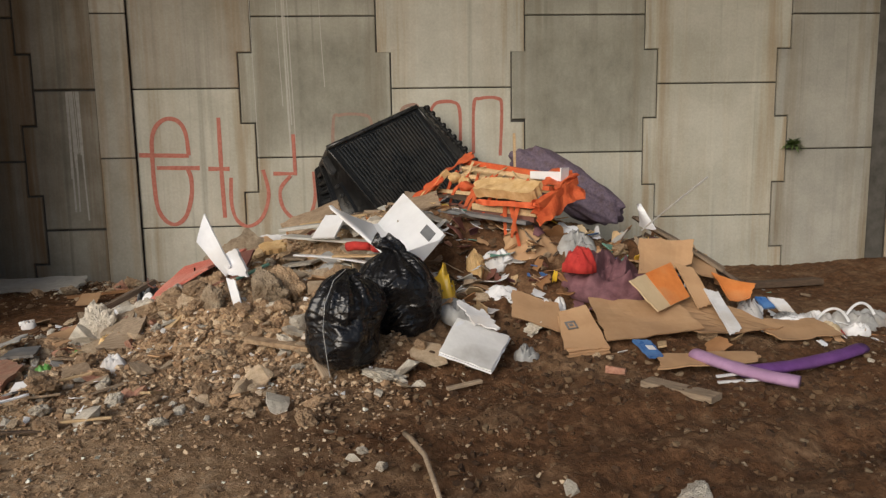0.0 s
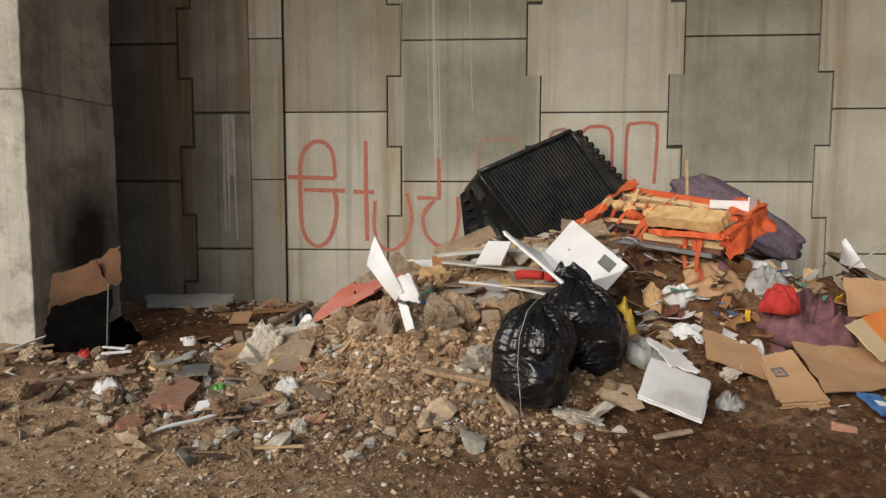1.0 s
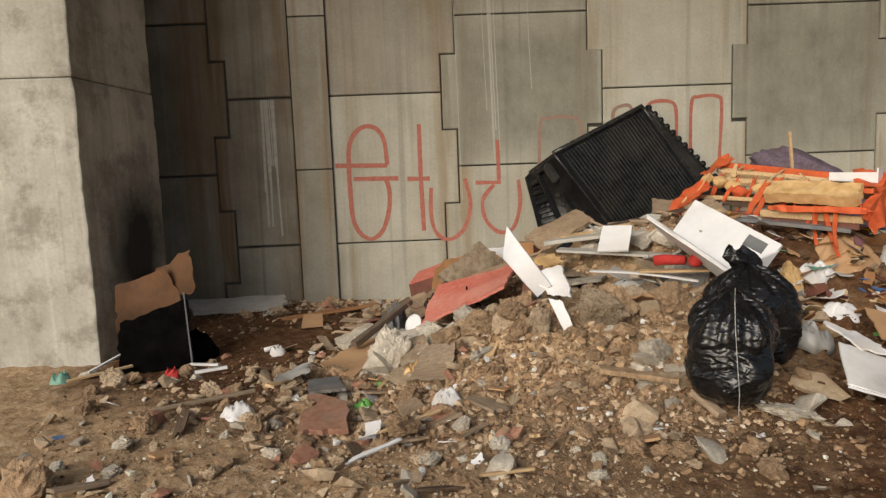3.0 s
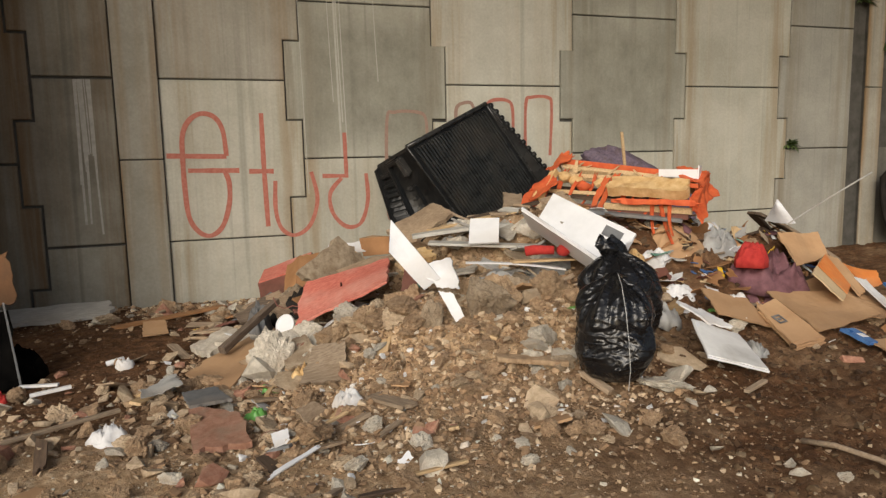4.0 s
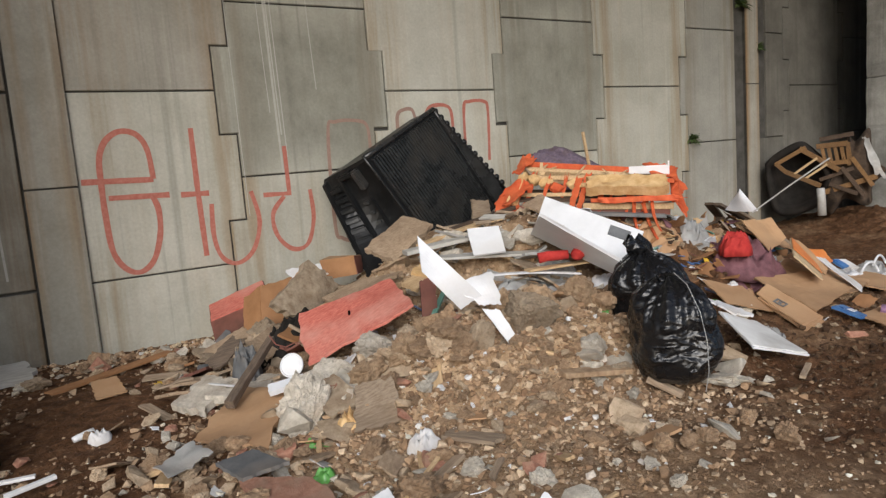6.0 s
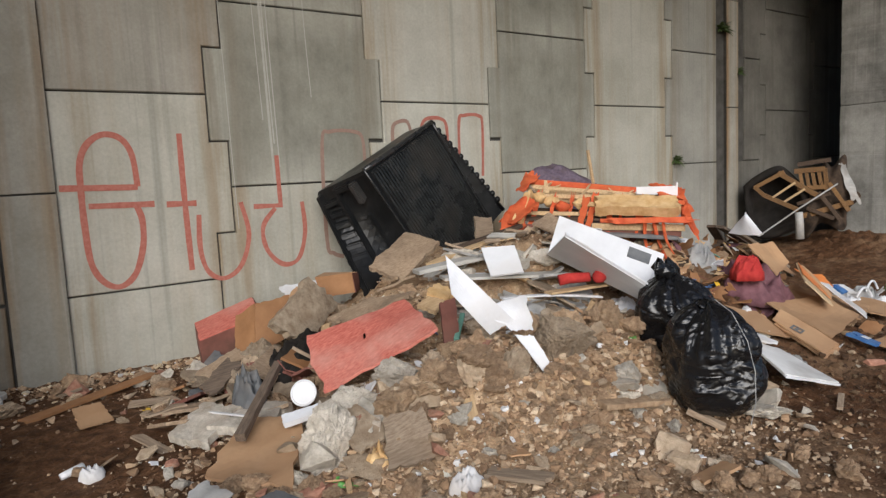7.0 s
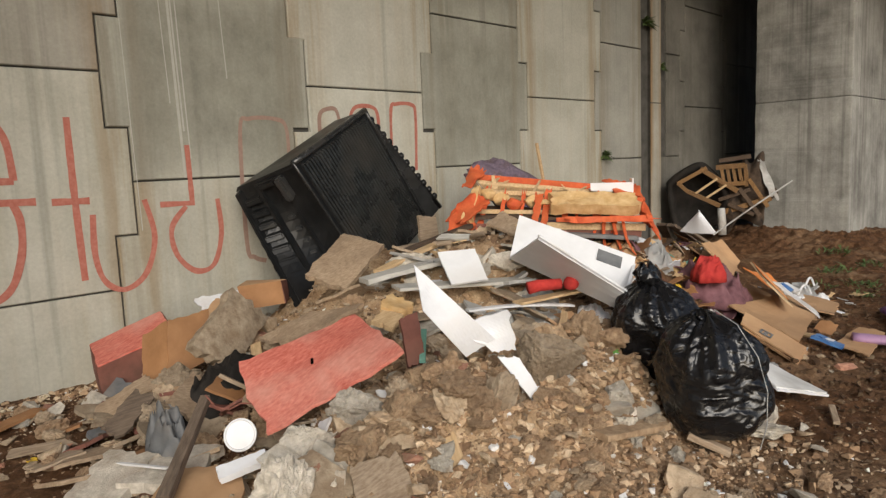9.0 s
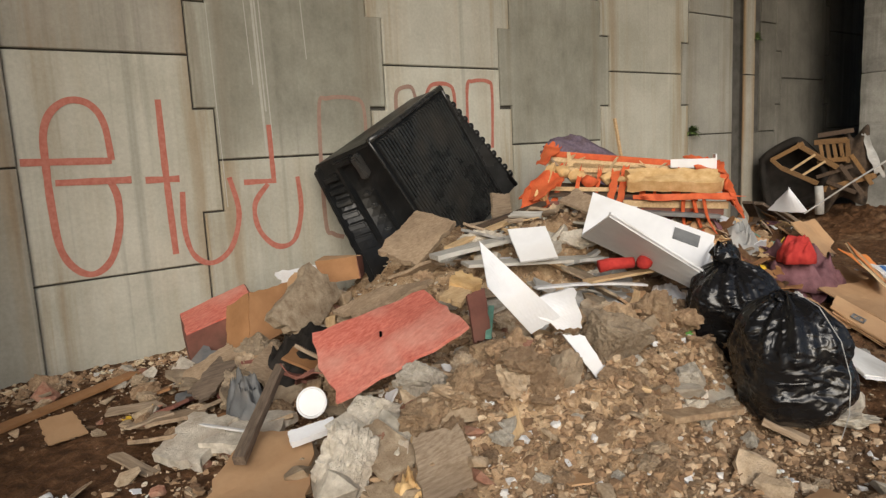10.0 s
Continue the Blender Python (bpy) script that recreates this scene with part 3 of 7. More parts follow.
def ground_z(x, y):
    h = heap(x, y)
    rough = min(1.0, 0.25 + h * 4)
    clod = abs(nz(x + 0.1 * nz(x, y, 9, 6), y, 5, 6.0)) - 0.2
    z = h + 0.035 * nz(x, y, 0, 0.9) + rough * (0.055 * nz(x, y, 3, 3.1) - (0.075 + 0.06 * min(1, h * 3)) * clod + 0.03 * nz(x, y, 6, 12)) + 0.016 * nz(x, y, 8, 19) + 0.010 * nz(x, y, 2, 38)
    # trodden clods on the damp side
    if x > -1.2 and y < 5.6:
        k = min(1.0, (x + 1.2)) * max(0.0, 1 - 3 * h)
        z += k * (0.030 * (0.30 - abs(nz(x + 0.05 * nz(x, y, 4, 9), y, 11, 7.5))) + 0.020 * nz(x, y, 13, 15))
    # shallow ruts on the trampled side
    if x > -0.3:
        z += 0.034 * math.sin((y - 0.25 * x) * 9 + 2 * nz(x, y, 1, 0.8)) * min(1, (x + 0.3)) * math.exp(-((y - 3.2) / 1.1) ** 2)
    return z


def graded(lo, hi, step, far):
    xs = list(np.arange(lo, hi + 1e-6, step))
    d, left, right = step, [], []
    p = lo
    while p > -far:
        d *= 1.35
        p -= d
        left.append(p)
    p, d = hi, step
    while p < far:
        d *= 1.35
        p += d
        right.append(p)
    return left[::-1] + xs + right


def build_ground():
    xs, ys = graded(-5.0, 7.4, 0.03, 150), graded(2.2, 7.96, 0.03, 150)
    verts = [(x, y, ground_z(x, y)) for y in ys for x in xs]
    w = len(xs)
    faces = [(j * w + i, j * w + i + 1, (j + 1) * w + i + 1, (j + 1) * w + i) for j in range(len(ys) - 1) for i in range(w - 1)]
    me = bpy.data.meshes.new("ground")
    me.from_pydata(verts, [], faces)
    for p in me.polygons:
        p.use_smooth = True
    me.materials.append(SOIL)
    return tagged(new("ground", me), "damp brown soil ground heaped with dirt and rubble", "ground", kind="structure")


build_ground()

# ---- the retaining wall of cross-shaped concrete panels ----
WALL_Y, ZIG, GAP = 8.0, 0.075, 0.007
back = tagged(link_mesh("wall_back", box_bm(-9, 12, WALL_Y + 0.03, WALL_Y + 0.4, -0.6, 7.0), JOINT), "retaining wall of interlocking cast concrete panels with stains", "wall", kind="structure")


def panel_bm(xl, xr, z0, zl, zr, gap=GAP):
    """One cross-shaped panel; zl, zr: whether that side zigzags or runs straight."""
    def side(x, zig, s):
        if not zig:
            return [(x - s * gap, 0.0), (x - s * gap, 1.5)]
        n, w = x - s * ZIG - s * gap, x + s * ZIG - s * gap
        return [(n, 0), (n, 0.375 + s * 0), (w, 0.375), (w, 1.125), (n, 1.125), (n, 1.5)]
    right = side(xr, zr, 1)
    left = side(xl, zl, -1)[::-1]
    pts = []
    for x, z in right + left:
        zz = z + (gap if z in (0.0, 0, 0.375) else -gap)
        pts.append((x, z0 + zz))
    bm = bmesh.new()
    front = [bm.verts.new((x, WALL_Y, z)) for x, z in pts]
    f = bm.faces.new(front)
    res = bmesh.ops.extrude_face_region(bm, geom=[f])
    bmesh.ops.translate(bm, verts=[g for g in res["geom"] if isinstance(g, bmesh.types.BMVert)], vec=(0, 0.03, 0))
    edges = [e for e in bm.edges if all(abs(v.co.y - WALL_Y) < 1e-5 for v in e.verts)]
    bmesh.ops.bevel(bm, geom=edges, offset=0.007, segments=1, affect="EDGES")
    return bm


X0 = -2.084
COLUMNS = [  # left, right, zigzag left, zigzag right, joint height, material
    (-7.4, -5.9, True, True, 0.6, PANEL_STAINED_SHADED), (-5.9, -4.4, True, True, 1.35, PANEL_STAINED_SHADED), (-4.4, -3.665, True, False, 0.6, PANEL_STAINED_SHADED),
    (-3.30, X0, False, True, 0.6, PANEL_LIGHT), (X0, X0 + 1.49, True, True, 1.35, PANEL_GREY), (X0 + 1.49, X0 + 2.97, True, True, 0.58, PANEL_LIT),
    (X0 + 2.97, X0 + 4.47, True, True, 1.35, PANEL_GREY), (X0 + 4.47, X0 + 6, True, True, 0.6, PANEL_LIGHT), (X0 + 6, 5.02, True, False, 1.35, PANEL_DULL),
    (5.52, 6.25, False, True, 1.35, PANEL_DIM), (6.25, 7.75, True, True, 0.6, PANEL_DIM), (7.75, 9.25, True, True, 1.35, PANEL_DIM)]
for xl, xr, zl, zr, joint, material in COLUMNS:
    z = joint - 1.5
    while z < 6.8:
        m = material
        if material is PANEL_LIGHT and xl < -3 and z > 2:
            m = PANEL_WARM
        if material is PANEL_GREY and z < 0.5:
            m = PANEL_LIGHT
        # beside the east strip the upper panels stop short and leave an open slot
        part("panel", panel_bm(5.74 if xl == 5.52 and z > 1 else xl, xr, z, zl, zr, 0.012 if material is PANEL_STAINED_SHADED else GAP), m, back)
        z += 1.5


def pilaster(name, x0, x1, joints, material):
    ob = tagged(link_mesh(name, box_bm(x0 + 0.02, x1 - 0.02, WALL_Y - 0.02, WALL_Y + 0.03, -0.5, 7.0), JOINT), "vertical cast concrete joint strip on the retaining wall", "pilaster", kind="structure")
    for za, zb in zip(joints, joints[1:]):
        part("strip_segment", box_bm(x0, x1, WALL_Y - 0.045, WALL_Y - 0.0205, za + 0.006, zb - 0.006, 0.008), material, ob)
    return ob


pilaster("trim_1", -3.66, -3.295, (-0.5, 1.37, 2.88, 4.38, 5.88, 7.0), PANEL_WARM)
pilaster("trim_2", 5.22, 5.5, (-0.5, 2.12, 3.62, 5.12, 7.0), PANEL_WARM)


# ---- pillars at both ends, deck overhead ----
def pier(name, x0, x1, label, material, skew=(0.0, 0.0)):
    """A pier cast in two lifts; skew moves its front east corner off the square."""
    def lift(a, b, c, d, z0, z1):
        bm = box_bm(a, b, c, d, z0, z1, 0.018)
        for v in bm.verts:
            if v.co.y < (c + d) / 2 and v.co.x > (a + b) / 2:
                v.co.x += skew[0]
                v.co.y += skew[1]
        tall = [e for e in bm.edges if abs(e.verts[0].co.z - e.verts[1].co.z) > 0.5]
        bmesh.ops.subdivide_edges(bm, edges=tall, cuts=110, use_grid_fill=True)
        mid = Vector(((a + b) / 2, (c + d) / 2))
        for v in bm.verts:
            to = Vector((mid.x - v.co.x, mid.y - v.co.y)).normalized()
            k = 0.016 * max(0.0, nz(v.co.x, v.co.y, v.co.z, 5.0) + 0.15) + 0.03 * max(0.0, nz(v.co.x, v.co.y, v.co.z, 2.1) - 0.25) + 0.02 * max(0.0, nz(v.co.x, v.co.y, v.co.z, 11.0) - 0.2)
            v.co.x += to.x * k
            v.co.y += to.y * k
        return bm
    ob = tagged(link_mesh(name, lift(x0, x1, 5.78, 7.05, -0.5, 2.06), material), label, "pillar", kind="structure")
    part("upper_lift", lift(x0 + 0.004, x1 - 0.004, 5.783, 7.047, 2.063, 7.0), material, ob)
    return ob


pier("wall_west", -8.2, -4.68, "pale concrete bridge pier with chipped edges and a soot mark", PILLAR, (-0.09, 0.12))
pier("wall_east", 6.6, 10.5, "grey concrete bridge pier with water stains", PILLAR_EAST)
# added block out of view: keeps sun and sky off the pier's top
tagged(link_mesh("wall_east_cap", box_bm(5.7, 11.5, 0.0, 7.95, 4.55, 5.6, 0.03), DECK), "unseen concrete block added above the east pier to shade it", "cap beam", kind="structure")
# the deck is never in view; its height and edge shape the wall's shade
tagged(link_mesh("ceiling", box_bm(-9, 12, 2.6, 8.4, 6.2, 6.7), DECK), "unseen concrete bridge deck overhead that shades the wall", "ceiling", kind="structure")


# ---- sprayed lettering on the wall ----
def smooth_line(points, n=6):
    pts = [Vector(p) for p in points]
    out = []
    for i in range(len(pts) - 1):
        p0, p1, p2, p3 = pts[max(i - 1, 0)], pts[i], pts[i + 1], pts[min(i + 2, len(pts) - 1)]
        for k in range(n):
            t = k / n
            out.append(0.5 * ((2 * p1) + (p2 - p0) * t + (2 * p0 - 5 * p1 + 4 * p2 - p3) * t * t + (3 * p1 - p0 - 3 * p2 + p3) * t ** 3))
    return out + [pts[-1]]


def stroke_bm(points, width, bm, lift=0.004, curved=True):
    line = smooth_line([(x, z) for x, z in points]) if curved and len(points) > 2 else [Vector(points[0]).lerp(Vector(points[-1]), k / 8) for k in range(9)]
    prev = None
    for i, p in enumerate(line):
        d = (line[min(i + 1, len(line) - 1)] - line[max(i - 1, 0)]).normalized()
        s = Vector((-d.y, d.x)) * width / 2 * (1 + 0.22 * nz(p.x * 9, p.y * 9, 4))
        cur = [bm.verts.new((p.x + k * s.x, WALL_Y - lift, p.y + k * s.y)) for k in (-1, 1)]
        if prev:
            bm.faces.new((prev[0], prev[1], cur[1], cur[0]))
        prev = cur


def glyph(strokes, width, material, label):
    bm = bmesh.new()
    for k, s in enumerate(strokes):
        stroke_bm(s, width, bm, 0.004 + 0.0006 * k)
    return tagged(link_mesh("graffiti_letter", bm, material), label, "graffiti", "graffiti on the wall")


glyph([[(-3.27, 1.40), (-2.74, 1.385)],
       [(-2.74, 1.39), (-2.76, 1.63), (-2.83, 1.755), (-2.95, 1.785), (-3.06, 1.715), (-3.12, 1.58), (-3.13, 1.38), (-3.13, 1.12), (-3.11, 0.83), (-3.03, 0.68), (-2.92, 0.64), (-2.81, 0.73), (-2.74, 0.94), (-2.73, 1.13), (-2.76, 1.24)],
       [(-3.09, 1.26), (-2.63, 1.25)]], 0.045, SPRAY, "looped red spray painted letter on concrete")
glyph([[(-2.40, 1.79), (-2.40, 1.24), (-2.39, 0.70)], [(-2.54, 1.24), (-2.31, 1.235)]], 0.045, SPRAY, "crossed red spray painted letter on concrete")
glyph([[(-2.30, 1.14), (-2.31, 0.86), (-2.26, 0.67), (-2.13, 0.60), (-1.98, 0.70), (-1.90, 0.95), (-1.95, 1.22)]], 0.04, SPRAY, "round red spray painted letter on concrete")
glyph([[(-1.84, 1.175), (-1.58, 1.17)], [(-1.65, 1.15), (-1.77, 1.0), (-1.75, 0.80), (-1.62, 0.66), (-1.47, 0.69), (-1.39, 0.92), (-1.40, 1.19)], [(-1.605, 1.60), (-1.60, 1.18)]], 0.04, SPRAY, "hooked red spray painted letter on concrete")
glyph([[(-1.02, 0.66), (-1.12, 0.70), (-1.18, 0.82), (-1.165, 1.70), (-1.08, 1.80), (-0.84, 1.80), (-0.75, 1.73), (-0.74, 1.45)]], 0.035, SPRAY_FAINT, "faded arch shaped spray painted letter on concrete")
glyph([[(-0.42, 1.70), (-0.41, 1.84), (-0.35, 1.89), (-0.24, 1.89), (-0.20, 1.75)]], 0.035, SPRAY_FAINT, "faded arch shaped spray painted letter on concrete")
glyph([[(-0.10, 1.76), (-0.07, 1.87), (0.0, 1.925), (0.16, 1.925), (0.23, 1.84), (0.235, 1.50)]], 0.035, SPRAY, "narrow red spray painted arch on concrete")
glyph([[(0.38, 1.36), (0.39, 1.89), (0.46, 1.96), (0.65, 1.96), (0.70, 1.86), (0.68, 1.33)]], 0.035, SPRAY, "narrow red spray painted arch on concrete")
drip = bmesh.new()
for dx, z1, w in ((-1.655, 1.36, 0.020), (-1.635, 1.7, 0.012), (-1.60, 1.5, 0.009), (-1.72, 1.9, 0.007), (-1.26, 2.1, 0.008), (-2.0, 1.0, 0.006)):
    stroke_bm([(dx - 0.03, 5.1), (dx - 0.01, 3.0), (dx + 0.02, z1)], w, drip, 0.003)
tagged(link_mesh("lime_streak", drip, LIME), "pale lime drip marks running down the concrete", "stain", kind="structure")

zdrip = bmesh.new()
zr = random.Random(4)
for k in range(16):
    x = zr.gauss(-3.93, 0.055)
    top, end = 2.085, zr.uniform(0.65, 1.5)
    stroke_bm([(x, top), (x + zr.uniform(-0.01, 0.01), (top + end) / 2), (x + zr.uniform(-0.015, 0.015), end)], zr.uniform(0.006, 0.022), zdrip, 0.003 + 0.0001 * k)
tagged(link_mesh("lime_streak", zdrip, LIME_FAINT), "pale lime drip marks running down the concrete", "stain", kind="structure")


# ---- large things on the heap ----
def solid_bm(corners, bm=None, bevel=0.0):
    """A six-sided solid from eight corners: four of one face in turn, then the four opposite."""
    bm = bm or bmesh.new()
    v = [bm.verts.new(p) for p in corners]
    fs = [bm.faces.new([v[i] for i in q]) for q in ((0, 1, 2, 3), (7, 6, 5, 4), (0, 4, 5, 1), (1, 5, 6, 2), (2, 6, 7, 3), (3, 7, 4, 0))]
    if bevel:
        bmesh.ops.recalc_face_normals(bm, faces=fs)
        bmesh.ops.bevel(bm, geom=list({e for f in fs for e in f.edges}), offset=bevel, segments=2, affect="EDGES")
    return bm


def plastic_crate():
    """A large ribbed plastic bin on its side: ribbed base outwards, walls running back to a lugged rim."""
    apex, tl = Vector((-0.25, 7.58, 1.85)), Vector((-1.165, 7.27, 1.43))
    down = Vector((0.60, 0.07, -0.80)) * 1.25
    br, bl = apex + down, tl + down + Vector((0.02, 0.05, 0.0))
    ol, olb = Vector((-1.315, 7.83, 1.27)), Vector((-1.185, 7.20, 0.36))
    ra, rb = Vector((-0.17, 7.72, 1.86)), Vector((0.60, 7.60, 0.98))
    n = (tl - apex).cross(down).normalized()
    n = n if n.y < 0 else -n

    def base(a, b, lift=0.0):
        return apex.lerp(tl, a).lerp(br.lerp(bl, a), b) + n * lift

    def wall_l(s, t, lift=0.0):
        """Left wall: s runs down, t from the base edge back to the rim."""
        p = tl.lerp(bl, s).lerp(ol.lerp(olb, s), t)
        return p + Vector((-0.70, -0.42, -0.56)).normalized() * lift

    def wall_r(s, t, lift=0.0):
        return apex.lerp(br, s).lerp(ra.lerp(rb, s), t) + Vector((0.45, -0.62, 0.64)).normalized() * lift

    def block(f, s0, s1, t0, t1, lo, hi, bm=None, bevel=0.0):
        q = ((s0, t0), (s1, t0), (s1, t1), (s0, t1))
        return solid_bm([f(*p, hi) for p in q] + [f(*p, lo) for p in q], bm, bevel)
    crate = empty("plastic_bin", "large black ribbed plastic bin tipped on its side against the wall", "plastic bin", place=base(0.5, 1.0))
    made = [part("base", block(base, 0.0, 1.0, 0.0, 1.0, -0.03, 0.0), BLACK_PLASTIC, crate),
            part("side_wall", patch_bm([wall_l(0, 0), wall_l(1, 0), wall_l(1, 1), wall_l(0, 1)], 0.02, 14, 8, 0.0), BLACK_PLASTIC, crate),
            part("side_wall", block(wall_r, 0.0, 1.0, 0.0, 1.0, -0.03, 0.0), RIB_PLASTIC, crate),
            part("top_wall", solid_bm([apex, tl, ol, Vector((-0.30, 7.94, 1.79))] + [p - Vector((0.0, -0.02, 0.035)) for p in (apex, tl, ol, Vector((-0.30, 7.94, 1.79)))]), BLACK_PLASTIC, crate)]
    ribs = bmesh.new()
    count = 27
    for i in range(count):
        a, w = 0.045 + 0.91 * (i + 0.5) / count, 0.0075
        end = 0.97 - 0.25 * max(0.0, nz(i * 0.31, 2.0, 1.0))
        solid_bm([base(a - w, 0.05, 0.020), base(a + w, 0.05, 0.020), base(a + w, end, 0.018), base(a - w, end, 0.018), base(a - w * 1.5, 0.035, 0.0), base(a + w * 1.5, 0.035, 0.0), base(a + w * 1.5, end + 0.02, 0.0), base(a - w * 1.5, end + 0.02, 0.0)], ribs)
    made.append(part("ribs", ribs, RIB_PLASTIC, crate))
    # rounded frame round the base
    for p, q, w in ((apex, tl, 0.05), (apex, br, 0.03), (tl, bl, 0.022)):
        made.append(part("base_edge", rod_bm([p.lerp(q, k / 6) + n * 0.004 for k in range(7)], w * 0.5, 10), RIB_PLASTIC, crate, "", True))
    # stepped ledges and slots of the left wall
    left = made[1]
    for s0, s1, t0, t1, hi in ((0.30, 0.98, 0.30, 0.36, 0.022), (0.02, 0.98, 0.60, 0.67, 0.035), (0.02, 0.98, 0.94, 1.0, 0.05)):
        part("ledge", block(wall_l, s0, s1, t0, t1, -0.02, hi * 1.5, None, 0.006), BLACK_PLASTIC, left)
    for j in range(9):
        s = 0.10 + 0.096 * j
        part("rib_block", block(wall_l, s, s + 0.045, 0.67, 0.94, -0.01, 0.06, None, 0.008), BLACK_PLASTIC, left)
        if j > 1:
            part("peg", block(wall_l, s + 0.01, s + 0.04, 0.40, 0.50, -0.01, 0.04, None, 0.006), RIB_PLASTIC, left)
    # lugs along both rims
    for j in range(10):
        s = 0.04 + 0.095 * j
        made.append(part("lug", block(wall_l, s, s + 0.055, 0.97, 1.07, -0.035, 0.03, None, 0.010), BLACK_PLASTIC, crate))
    for j in range(13):
        s = 0.03 + 0.072 * j
        lug = rock_bm(0.030, 0.028, 0.034, 3, 2, 0, 0.0)
        bmesh.ops.translate(lug, verts=lug.verts[:], vec=wall_r(s, 1.08, 0.012))
        made.append(part("lug", lug, BLACK_PLASTIC, crate, "", True))
    made.append(part("rim", rod_bm([wall_r(k / 6, 1.0, 0.0) for k in range(7)], 0.022, 8), BLACK_PLASTIC, crate, "", True))
    # handle bracket near the upper corner
    made.append(part("handle", block(wall_l, 0.03, 0.20, 0.22, 0.34, -0.01, 0.075, None, 0.015), RIB_PLASTIC, crate))
    made.append(part("handle", block(wall_l, 0.02, 0.07, 0.34, 0.62, -0.01, 0.06, None, 0.012), BLACK_PLASTIC, crate))
    hang(crate, *made)


plastic_crate()


def broken_sofa():
    sofa = empty("sofa_frame", "broken sofa frame with torn orange upholstery, foam and bare wood", "broken sofa", place=(0.3, 6.1, 0.8))
    A, B, C, D = Vector((-0.28, 6.55, 0.98)), Vector((0.56, 5.50, 0.95)), Vector((0.19, 6.80, 1.29)), Vector((0.98, 5.86, 1.13))
    made = []

    def q(s, t, lift=0.0):
        return A.lerp(B, s).lerp(C.lerp(D, s), t) + Vector((0, 0, lift))
    # back rail: wood inside an orange cover
    made.append(part("back_rail", bar_bm(q(0.0, 0.95), q(0.97, 0.95), 0.05, 0.045, 2), ORANGE, sofa, "orange fabric-covered rail"))
    made.append(part("wood_rail", bar_bm(q(0.06, 0.80, -0.03), q(0.95, 0.82, -0.04), 0.03, 0.085, 4, up=(-0.4, -0.5, 0.8)), WOOD_PALE, sofa, "bare splintered wooden rail"))
    made.append(part("wood_rail", bar_bm(q(0.04, 0.58, 0.0), q(0.8, 0.60, 0.02), 0.06, 0.035, 5), WOOD_PALE, sofa))
    made.append(part("wood_rail", bar_bm(q(0.02, 0.1, -0.10), q(1.0, 0.08, -0.13), 0.035, 0.06, 6), RED_DARK, sofa, "stained lower rail"))
    made.append(part("wood_rail", bar_bm(q(0.02, 0.3, -0.05), q(0.6, 0.28, -0.04), 0.05, 0.03, 7), WOOD_PALE, sofa))
    # foam roll along the front of the near end
    made.append(part("foam_roll", patch_bm([q(0.52, 0.04, 0.045), q(0.99, 0.04, 0.045), q(0.99, 0.30, 0.075), q(0.52, 0.30, 0.075)], 0.085, 16, 6, 0.012, 3.7, 0.05, 0.0, 9.0), FOAM, sofa, "torn slab of yellow foam"))
    made.append(part("wood_rail", bar_bm(q(0.5, 0.06, -0.075), q(1.02, 0.05, -0.085), 0.03, 0.05, 18), WOOD_PALE, sofa))
    made.append(part("orange_trim", bar_bm(q(0.55, 0.02, -0.02), q(1.02, 0.02, -0.02), 0.03, 0.03, 8), ORANGE, sofa, "torn orange fabric edge"))
    made.append(part("orange_trim", bar_bm(q(0.6, 0.34, 0.06), q(1.03, 0.34, 0.05), 0.05, 0.035, 9), ORANGE, sofa))
    made.append(part("orange_trim", bar_bm(q(1.03, 0.0, -0.02), q(1.03, 0.92, 0.0), 0.06, 0.06, 10), ORANGE, sofa))
    # side panel with its cover hanging loose
    made.append(part("side_cover", patch_bm([q(-0.04, -0.2, -0.14), q(0.10, -0.22, -0.12), q(0.13, 0.2, 0.10), q(0.0, 0.15, 0.06)], 0.012, 10, 10, 0.05, 2.0, 0.14, 0.03), ORANGE, sofa))
    made.append(part("foam_pad", patch_bm([q(0.04, 0.0, -0.02), q(0.10, -0.03, 0.0), q(0.12, 0.38, 0.1), q(0.07, 0.36, 0.08)], 0.05, 8, 8, 0.02, 3.0, 0.1), FOAM, sofa))
    rng = random.Random(5)
    made.append(part("back_board", patch_bm([q(0.02, 0.93, -0.01), q(0.97, 0.93, -0.02), q(0.97, 0.86, -0.13), q(0.02, 0.86, -0.13)], 0.018, 14, 4, 0.006, 4.0, 0.04), WOOD_PALE, sofa, "bare pale backing board"))
    made.append(part("base_board", patch_bm([q(0.05, 0.12, -0.04), q(1.0, 0.10, -0.05), q(1.0, 0.75, -0.16), q(0.05, 0.75, -0.16)], 0.02, 10, 6, 0.01, 5.0, 0.03), WOOD_DARK, sofa, "dark inner board"))
    for k in range(9):
        s = 0.14 + 0.085 * k
        lump = rock_bm(rng.uniform(0.06, 0.09), rng.uniform(0.05, 0.075), rng.uniform(0.04, 0.055), 60 + k, 3, 2, 0.25)
        bmesh.ops.rotate(lump, verts=lump.verts[:], cent=(0, 0, 0), matrix=Matrix.Rotation(rng.uniform(-1, 1), 3, "Z"))
        bmesh.ops.translate(lump, verts=lump.verts[:], vec=q(s, rng.uniform(0.36, 0.50), rng.uniform(-0.02, 0.025)))
        made.append(part("foam_pad", lump, ORANGE if k in (2, 5) else FOAM, sofa, "", True))
    for k in range(9):
        s = 0.12 + 0.092 * k + rng.uniform(-0.03, 0.03)
        w = rng.uniform(0.015, 0.04)
